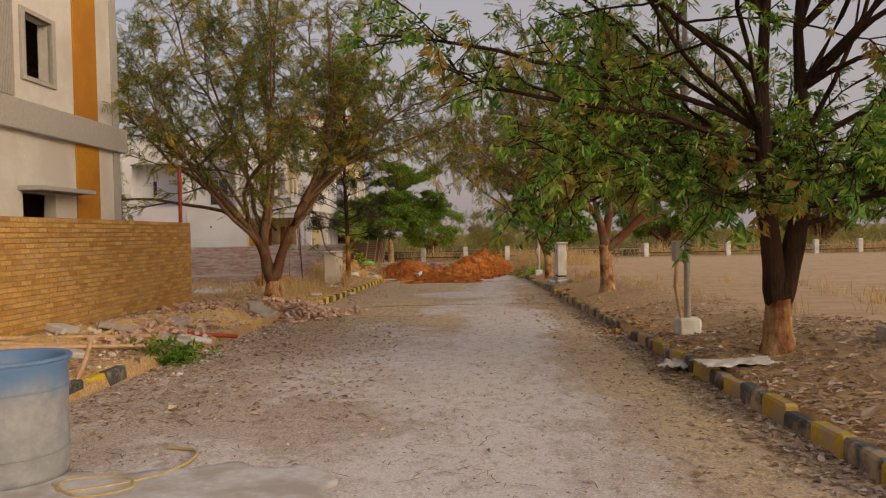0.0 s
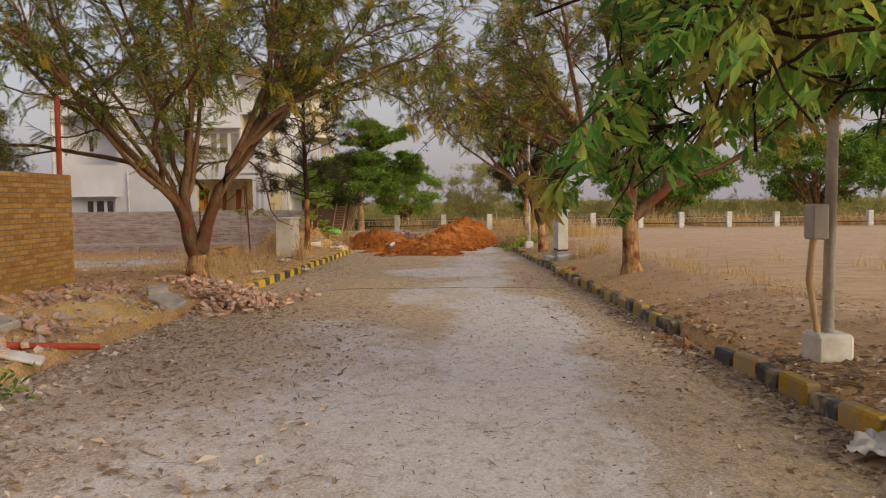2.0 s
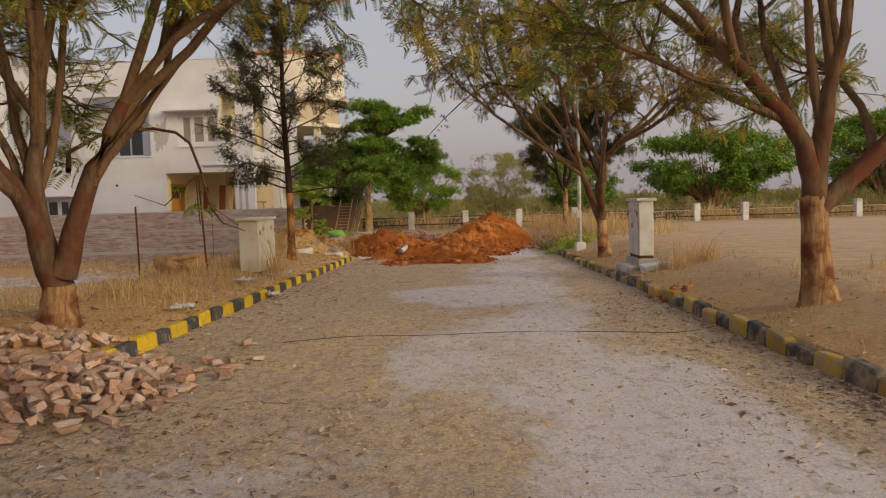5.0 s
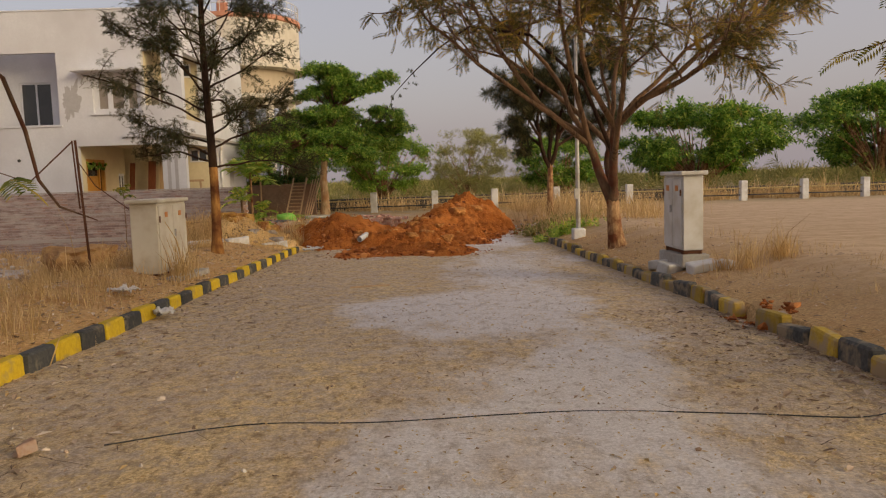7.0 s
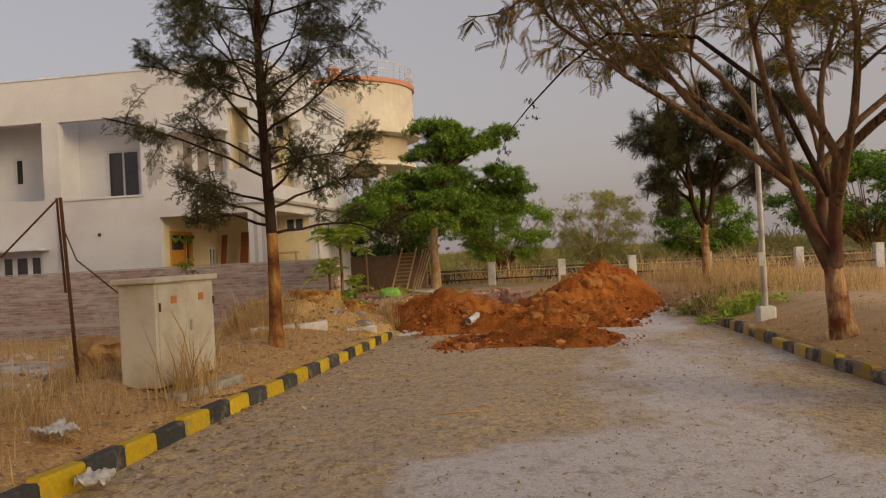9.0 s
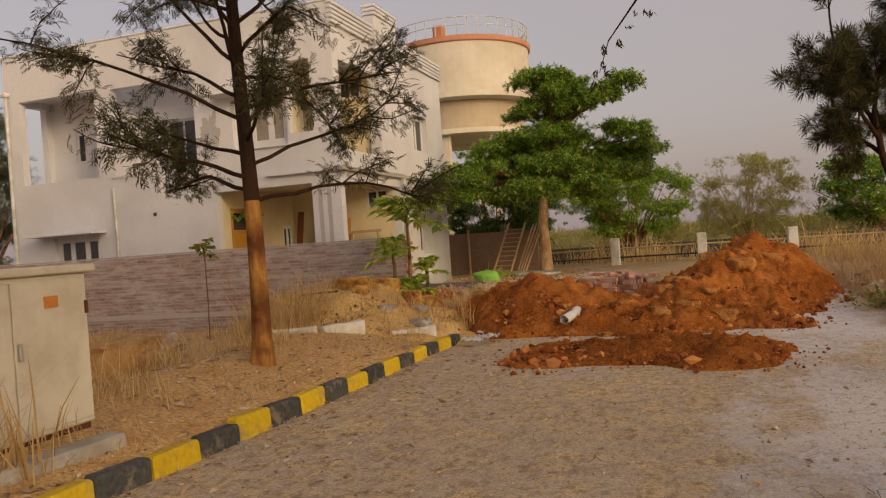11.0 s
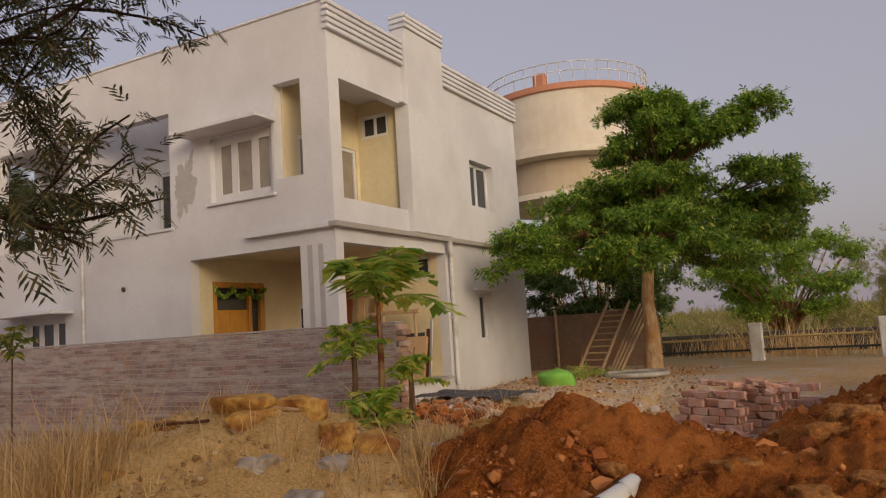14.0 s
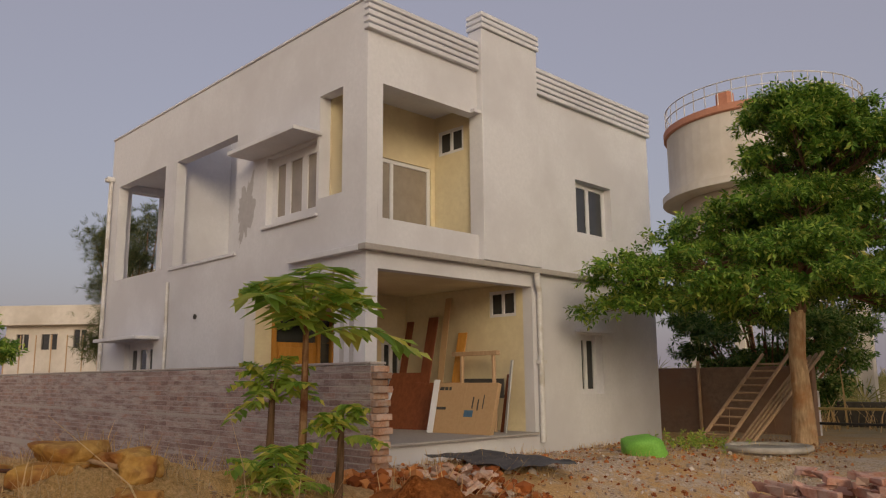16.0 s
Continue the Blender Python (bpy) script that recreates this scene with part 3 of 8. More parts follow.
def surface(x, y):
    """The top of what lies there: road or ground."""
    if KERB_L < x < KERB_R and y < 43:
        return max(road_z(y), land(x, y))
    d = max(x - KERB_R - 0.12, KERB_L - 0.12 - x)
    return land(x, y) + bumps(x, y) * min(max(d, 0) / 0.5, 1) * (0.35 if x > 6 else 1)


def spaced(lo, hi, step, far, ratio=1.35):
    a = list(np.arange(lo, hi + step / 2, step))
    s, v = step, hi
    while v < far:
        s *= ratio
        v += s
        a.append(v)
    s, v, b = step, lo, []
    while v > -far:
        s *= ratio
        v -= s
        b.append(v)
    return b[::-1] + a


def build_ground():
    xs = spaced(-12, 12, 0.3, 2500)
    ys = spaced(-4, 54, 0.35, 2500)
    edge_x = [KERB_L - 0.13, KERB_L - 0.05, KERB_R + 0.05, KERB_R + 0.13]
    xs = sorted(xs + edge_x)
    V = [(x, y, surface(x, y) if not (KERB_L - 0.12 < x < KERB_R + 0.12) else land(x, y)) for y in ys for x in xs]
    nx = len(xs)
    i = (np.arange(len(ys) - 1)[:, None] * nx + np.arange(nx - 1)[None]).ravel()
    F = np.stack([i, i + 1, i + nx + 1, i + nx], -1)
    ob = arrays("ground", V, F, GROUND, smooth=True)
    tagged(ob, "dry sandy soil with red earth and scrub reaching the horizon", "ground", kind="stuff")
    ob["kind"] = "structure"


def build_road():
    xs = np.arange(KERB_L + 0.0, KERB_R + 0.01, 0.167)
    ys = np.concatenate([np.arange(-30, -4, 2.0), np.arange(-4, 46, 0.25)])
    V = []
    for y in ys:
        for x in xs:
            z = road_z(y) + 0.012 * noise.noise(Vector((x * 1.1, y * 0.7, 1))) + 0.006 * noise.noise(Vector((x * 4, y * 4, 2)))
            V.append((x, y, z))
    nx = len(xs)
    i = (np.arange(len(ys) - 1)[:, None] * nx + np.arange(nx - 1)[None]).ravel()
    F = np.stack([i, i + 1, i + nx + 1, i + nx], -1)
    tagged(arrays("road", V, F, ROAD, smooth=True), "dusty grey road with pale worn tracks", "road", kind="structure")


build_ground()
build_road()


# ---- the white house ----
HX0, HX1, HY0, HY1 = -18.83, -8.58, 40.87, 49.12


def window_unit(parent, axis, plane, u0, u1, z0, z1, panes, depth=0.07, side=1, frame_mat=None, glass=None, bar=0.05):
    """A framed window with glass panes; side: +1 where the outside lies towards lower values of the plane's axis."""
    fm, gm = frame_mat or WHITE, glass or GLASS

    def row(a, b, d0, d1, c, d):
        lo, hi = plane + side * d0, plane + side * d1
        return (a, b, min(lo, hi), max(lo, hi), c, d) if axis == "y" else (min(lo, hi), max(lo, hi), a, b, c, d)

    step = (u1 - u0) / panes
    holes = [(u0 + k * step + (bar if k == 0 else bar / 2), u0 + (k + 1) * step - (bar if k == panes - 1 else bar / 2), z0 + bar, z1 - bar) for k in range(panes)]
    win = part("window", pierced(axis, plane, side * depth, u0, u1, z0, z1, holes), fm, parent, "white painted window frame")
    for i in range(panes):
        part("pane", boxes(row(u0 + i * step + bar / 2 + (bar / 2 if i == 0 else 0), u0 + (i + 1) * step - bar / 2 - (bar / 2 if i == panes - 1 else 0), depth * 0.4, depth * 0.55, z0 + bar, z1 - bar)), gm, win)
    return win


def white_house():
    h = thing("house", -13.7, 45.0, -0.3, "two-storey white house, newly painted, with corner balcony and open porch", "house")
    h.matrix_basis = pose(0, 0, 0)
    south = [(-18.33, -15.73, 3.33, 5.67), (-15.18, -12.58, 3.32, 5.64), (-11.47, -9.92, 3.65, 4.92), (-9.85, -9.21, 3.88, 5.65), (-12.08, -9.36, -0.06, 2.61), (-17.42, -15.9, 0.75, 1.78)]
    east = [(41.19, 43.48, 3.41, 5.60), (46.28, 47.54, 3.80, 4.94), (41.10, 44.78, -0.06, 2.61), (46.27, 47.0, 0.62, 1.78)]
    part("wall", pierced("y", HY0, 0.22, HX0, HX1, -1.2, 6.95, south), WHITE, h, "white south wall in shade")
    part("wall", pierced("x", HX1, -0.22, HY0 + 0.221, HY1, -0.9, 6.45, east), WHITE, h, "white east wall lit warm by low sun")
    part("wall", pierced("x", HX0, 0.22, HY0 + 0.221, HY1, -1.2, 6.95, [(41.3, 42.1, 3.33, 5.67)]), WHITE, h)
    part("wall", pierced("y", HY1, -0.22, HX0 + 0.221, HX1 - 0.221, -1.2, 6.95, []), WHITE, h)
    # slabs
    part("floor_slab", boxes((HX0 + 0.22, HX1 - 0.22, HY0 + 0.22, HY1 - 0.22, 2.74, 3.0)), WHITE, h)
    part("roof", boxes((HX0 + 0.22, HX1 - 0.22, 42.31, HY1 - 0.22, 5.86, 6.1)), WHITE, h)
    for x0, x1 in ((HX0 + 0.22, -15.45), (-12.3, HX1 - 0.22)):
        part("roof", boxes((x0, x1, HY0 + 0.22, 42.30, 5.86, 6.1)), WHITE, h)
    part("plinth", boxes((-12.1, HX1 - 0.03, HY0 + 0.03, 44.78, -0.5, -0.06)), WHITE, h)
    part("porch_floor", boxes((-12.1, HX1 + 0.10, HY0 - 0.02, 44.78, -0.055, -0.015), bevel=0.006), GREYBAND, h, "polished stone porch floor slab")
    # coping and mouldings
    part("coping", boxes((HX0 - 0.03, HX1 + 0.03, HY0 - 0.03, HY0 + 0.25, 6.955, 7.0), (HX0 - 0.03, HX0 + 0.25, HY0 + 0.25, HY1, 6.955, 7.0), bevel=0.008), WHITE, h)
    for y0, y1 in ((HY0 - 0.05, 43.36), (44.96, HY1 + 0.03)):
        part("parapet", boxes((HX1 - 0.2, HX1 + 0.02, max(y0, HY0 + 0.22), y1, 6.45, 6.95)), WHITE, h)
        for k in range(5):
            z = 6.42 + k * 0.115
            part("parapet_band", boxes((HX1 - 0.05, HX1 + 0.085, y0, y1, z, z + 0.082), bevel=0.01), WHITE, h)
    part("pilaster", boxes((HX1 - 0.2, HX1 + 0.14, 43.37, 44.95, 2.96, 7.22), bevel=0.012), WHITE, h)
    for k in range(3):
        part("pilaster_band", boxes((HX1 - 0.22, HX1 + 0.18, 43.34, 44.98, 7.235 + k * 0.11, 7.315 + k * 0.11), bevel=0.008), WHITE, h)
    part("pilaster_core", boxes((HX1 - 0.18, HX1 + 0.12, 43.39, 44.93, 7.221, 7.53)), WHITE, h)
    part("ledge", boxes((HX1 - 0.05, HX1 + 0.13, HY0 - 0.12, HY1 + 0.05, 2.86, 2.955), bevel=0.008), GREYBAND, h, "thin projecting ledge, grey all over")
    part("ledge", boxes((-10.55, HX1 - 0.051, HY0 - 0.12, HY0 + 0.05, 2.86, 2.955), bevel=0.008), WHITE, h)
    part("balcony_lintel", boxes((HX1 - 0.02, HX1 + 0.10, 43.2, 43.83, 5.605, 5.66)), WHITE, h)
    # sunshades
    for x0, x1, z in ((-11.95, -9.8, 4.96), (-17.9, -15.62, 1.82)):
        part("sunshade", boxes((x0, x1, HY0 - 0.55, HY0 + 0.02, z, z + 0.07), bevel=0.006), WHITE, h)
    part("sunshade", boxes((HX1 - 0.02, HX1 + 0.12, 46.08, 47.3, 1.82, 1.88), bevel=0.006), WHITE, h)
    part("window_sill", boxes((-11.55, -9.85, HY0 - 0.06, HY0 + 0.1, 3.59, 3.645), bevel=0.006), WHITE, h)
    part("window_sill", boxes((-15.3, -12.5, HY0 - 0.04, HY0 + 0.1, 3.255, 3.315), bevel=0.006), WHITE, h)
    # corner column, its vertical grooves marked by grey strips
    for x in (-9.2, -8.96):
        part("groove", boxes((x, x + 0.11, HY0 - 0.006, HY0 + 0.01, -0.05, 2.6)), GREYMARK, h, "grey upright strip marking a groove")
    part("damp_patch", stain_patch(), GREYMARK, h, "irregular damp grey patch")
    # rooms behind the openings
    part("porch_wall", pierced("x", -12.1, -0.2, HY0 + 0.22, 44.78, -0.06, 2.74, [(41.45, 42.95, -0.05, 2.22), (44.1, 44.66, 0.7, 1.75)]), CREAM, h, "cream porch wall with the main door")
    part("porch_wall", pierced("y", 44.78, 0.2, -12.1, HX1 - 0.22, -0.06, 2.74, [(-9.65, -8.97, 2.1, 2.6)]), CREAM, h)
    part("porch_ceiling", boxes((-12.1, HX1 - 0.23, HY0 + 0.23, 44.77, 2.70, 2.735)), CREAM, h)
    part("balcony_wall", pierced("x", -9.8, -0.2, HY0 + 0.22, 43.48, 3.0, 5.86, [(41.5, 43.38, 3.02, 4.85)]), CREAM, h, "cream balcony wall")
    part("balcony_wall", pierced("y", 43.48, 0.2, -9.8, HX1 - 0.22, 3.0, 5.86, [(-9.7, -9.03, 5.08, 5.56)]), CREAM, h)
    part("recess_wall", pierced("y", 42.3, 0.2, -15.45, -12.3, 3.0, 6.6, [(-14.55, -13.45, 3.4, 4.9)]), WHITE, h)
    part("recess_wall", boxes((-15.65, -15.45, HY0 + 0.22, 42.297, 3.0, 6.6)), WHITE, h)
    part("recess_wall", boxes((-12.5, -12.3, HY0 + 0.22, 42.297, 3.0, 6.6)), WHITE, h)
    part("balcony_wall", pierced("y", 42.3, 0.2, HX0 + 0.22, -15.65, 3.0, 5.86, [(-17.78, -17.43, 4.0, 4.9)]), WHITE, h)
    # near-black sheets added behind the openings, standing in for unlit rooms
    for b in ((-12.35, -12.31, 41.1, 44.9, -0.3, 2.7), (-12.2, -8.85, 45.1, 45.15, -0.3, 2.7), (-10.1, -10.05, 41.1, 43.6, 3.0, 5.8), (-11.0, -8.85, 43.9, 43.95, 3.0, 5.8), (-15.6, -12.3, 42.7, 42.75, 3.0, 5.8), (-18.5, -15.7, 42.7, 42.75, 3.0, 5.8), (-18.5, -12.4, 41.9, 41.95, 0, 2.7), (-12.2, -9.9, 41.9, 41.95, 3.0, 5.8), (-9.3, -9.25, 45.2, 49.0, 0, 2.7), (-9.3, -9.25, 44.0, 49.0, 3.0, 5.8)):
        part("room_dark_sheet", boxes(b), DARK, h)
    window_unit(h, "y", HY0 + 0.12, -11.47, -9.92, 3.65, 4.92, 3, bar=0.16, glass=CURTAIN)
    window_unit(h, "y", HY0 + 0.12, -17.42, -15.9, 0.75, 1.78, 3, bar=0.15)
    window_unit(h, "x", HX1 - 0.17, 46.28, 47.54, 3.80, 4.94, 2, side=-1, bar=0.1)
    window_unit(h, "x", HX1 - 0.17, 46.27, 47.0, 0.62, 1.78, 2, side=-1, bar=0.1)
    window_unit(h, "x", -12.12, 44.1, 44.66, 0.7, 1.75, 2, side=-1, bar=0.09)
    window_unit(h, "y", 44.8, -9.65, -8.97, 2.1, 2.6, 2, bar=0.06)
    window_unit(h, "y", 43.5, -9.7, -9.03, 5.08, 5.56, 2, bar=0.06)
    window_unit(h, "y", 42.35, -14.55, -13.45, 3.4, 4.9, 2, bar=0.06)
    window_unit(h, "y", 42.35, -17.78, -17.43, 4.0, 4.9, 1, bar=0.07)
    window_unit(h, "x", -9.83, 41.5, 43.38, 3.02, 4.85, 2, side=-1, bar=0.07, glass=CURTAIN)
    # main door: carved double leaf with a garland over it
    d = part("door", boxes((-12.28, -12.10, 41.45, 41.57, -0.05, 2.22), (-12.28, -12.10, 42.83, 42.95, -0.05, 2.22), (-12.28, -12.10, 41.57, 42.83, 2.10, 2.22), (-12.28, -12.12, 42.5, 42.58, -0.05, 2.1), bevel=0.01), DOORWOOD, h, "carved varnished teak door with frame")
    part("door_leaf", boxes((-12.24, -12.18, 41.57, 42.5, -0.03, 1.65)), DOORWOOD, d)
    for z in (0.1, 0.62, 1.14):
        part("door_panel", boxes((-12.19, -12.155, 41.66, 42.41, z, z + 0.42), bevel=0.012), DOORWOOD, d)
    part("door_glass", boxes((-12.22, -12.2, 41.57, 42.83, 1.66, 2.1)), GLASS, d)
    part("side_glass", boxes((-12.22, -12.2, 42.58, 42.83, 0.9, 1.65)), GLASS, d)
    part("side_panel", boxes((-12.24, -12.17, 42.58, 42.83, -0.03, 0.88), bevel=0.01), DOORWOOD, d)
    pts = []
    for i in range(25):
        u = i / 24
        pts.append((-12.06, 41.48 + 1.44 * u, 2.12 - 0.16 * abs(math.sin(u * math.pi * 3)) - 0.05))
    part("garland", garland(pts), LEAF_GREEN, d, "green leaf garland hung in swags")
    # rain pipes
    V, F = sweep([([(HX1 + 0.16, 44.75, 2.85), (HX1 + 0.16, 44.76, 2.7), (HX1 + 0.09, 44.9, 2.5), (HX1 + 0.07, 44.92, 2.3), (HX1 + 0.07, 44.92, -0.2)], [0.055] * 5)], 8)
    arrays("rain_pipe", V, F, POSTW, h, "white plastic rain pipe", True)
    for line in (([(-15.25, HY0 - 0.05, 3.0), (-15.22, HY0 - 0.05, 0.2)], [0.04] * 2), ([(HX0 + 0.12, HY0 - 0.07, 5.9), (HX0 + 0.1, HY0 - 0.07, -0.6)], [0.05] * 2)):
        V, F = sweep([line], 8)
        arrays("rain_pipe", V, F, POSTW, h, "white plastic rain pipe", True)
    part("pipe_hopper", boxes((HX0 + 0.02, HX0 + 0.22, HY0 - 0.2, HY0 - 0.005, 5.85, 5.97), bevel=0.02), POSTW, h)
    part("pipe_clamp", boxes((HX1 + 0.0, HX1 + 0.14, 44.84, 45.0, 1.2, 1.26)), POSTW, h)
    part("vent_ring", tubes(((-14.0, HY0 - 0.03, 2.2), (-14.0, HY0 + 0.01, 2.2), 0.05), sides=10), DARK, h)
    return h


def stain_patch():
    bm = bmesh.new()
    pts = []
    for i in range(90):
        a = 2 * math.pi * i / 90
        v = Vector((math.cos(a), math.sin(a), 0))
        n = 1 + 0.5 * noise.noise(v * 1.6 + Vector((0, 0, 4.2))) + 0.4 * noise.noise(v * 4.5 + Vector((0, 0, 1.3))) + 0.22 * noise.noise(v * 12)
        z = math.sin(a) * 0.6 * n
        pts.append((-12.2 + math.cos(a) * 0.27 * n + 0.22 * z, HY0 - 0.004, 4.05 + z))
    bm.faces.new([bm.verts.new(p) for p in pts])
    return bm


def garland(pts):
    bm = bmesh.new()
    rng = random.Random(5)
    for p in pts:
        for k in range(5):
            lump(bm, (p[0] + rng.uniform(-0.03, 0.03), p[1] + rng.uniform(-0.03, 0.03), p[2] + rng.uniform(-0.04, 0.04)), (0.03, 0.03, 0.035), rng, 1)
    return bm


white_house()


# ---- trees ----
def unit(v):
    return v / (np.linalg.norm(v) + 1e-9)


def grow(rng, p, d, length, r0, r1, bend=0.25, lift=0.1, segs=7):
    """A wandering limb: points and radii."""
    pts, rad = [np.array(p, float)], [r0]
    d = unit(np.array(d, float))
    for i in range(segs):
        d = unit(d + rng.normal(0, bend, 3) * 0.5 + np.array([0, 0, lift * 0.3]))
        pts.append(pts[-1] + d * length / segs)
        rad.append(r0 + (r1 - r0) * (i + 1) / segs)
    return np.array(pts), np.array(rad)


def spray_template(kind):
    """One leaf or spray along +x, hanging a little: vertices and quads."""
    V, F = [], []

    def leaflet(p, direction, length, width, droop=0.0):
        d = unit(np.array(direction, float))
        s = unit(np.cross(d, [0, 0, 1.0]))
        a = np.array(p, float)
        mid = a + d * length * 0.5
        tip = a + d * length + np.array([0, 0, -droop])
        i = len(V)
        V.extend([a, mid + s * width / 2, tip, mid - s * width / 2])
        F.append((i, i + 1, i + 2, i + 3))

    if kind == "feather":
        for i in range(9):
            u = (i + 1) / 9
            p = (u, 0, -0.25 * u * u)
            ln = 0.34 * (1 - 0.5 * abs(u - 0.45))
            for s in (-1, 1):
                leaflet(p, (0.5, s, -0.15), ln, 0.085, 0.05)
    elif kind == "droop":
        for i in range(5):
            u = (i + 1) / 5
            p = (u * 0.9, 0, -0.35 * u * u)
            for s in (-1, 1):
                leaflet(p, (0.45, s * 0.8, -0.75), 0.55, 0.17, 0.12)
    elif kind == "hang":
        r = random.Random(3)
        for i in range(8):
            a = i * 2.399
            leaflet((0.75 * r.random(), 0.12 * math.cos(a), -0.2 * r.random()), (0.25 + 0.5 * math.cos(a) + r.uniform(-0.2, 0.4), 0.75 * math.sin(a), -0.75 + r.uniform(-0.3, 0.35)), 0.5 + 0.2 * r.random(), 0.17, 0.04)
    elif kind == "tuft":
        for i in range(12):
            a = i * 2.399
            leaflet((0.12 * i / 12, 0, 0), (0.75, math.cos(a) * 0.8, math.sin(a) * 0.8), 0.85, 0.05, 0.05)
    elif kind == "wisp":
        for i in range(6):
            u = (i + 1) / 6
            for s in (-1, 1):
                leaflet((u, 0.1 * math.sin(i * 2.1), -0.3 * u * u), (0.7, s * 0.7, -0.35), 0.5, 0.11, 0.06)
    elif kind == "broad":
        for i in range(7):
            a = i * 2.399
            leaflet((0.08 * i, 0, 0), (0.55, math.cos(a), math.sin(a) * 0.6 - 0.25), 0.72, 0.26, 0.1)
    return np.array(V, float), np.array(F, int)


TEMPLATES = {k: spray_template(k) for k in ("feather", "droop", "hang", "tuft", "wisp", "broad")}


def leaves(rng, spots, ways, kind, size, spread=0.6):
    """Sprays at the spots, roughly along the ways."""
    T, F = TEMPLATES[kind]
    n = len(spots)
    x = ways + rng.normal(0, spread, (n, 3))
    x /= np.linalg.norm(x, axis=1)[:, None] + 1e-9
    up = np.tile([0, 0, 1.0], (n, 1)) + rng.normal(0, 0.35, (n, 3))
    y = np.cross(up, x)
    y /= np.linalg.norm(y, axis=1)[:, None] + 1e-9
    z = np.cross(x, y)
    s = size * rng.uniform(0.65, 1.3, n)
    R = np.stack([x, y, z], 1) * s[:, None, None]
    V = spots[:, None] + np.einsum("vk,nkj->nvj", T, R)
    FF = F[None] + (np.arange(n) * len(T))[:, None, None]
    return V.reshape(-1, 3), FF.reshape(-1, 4)


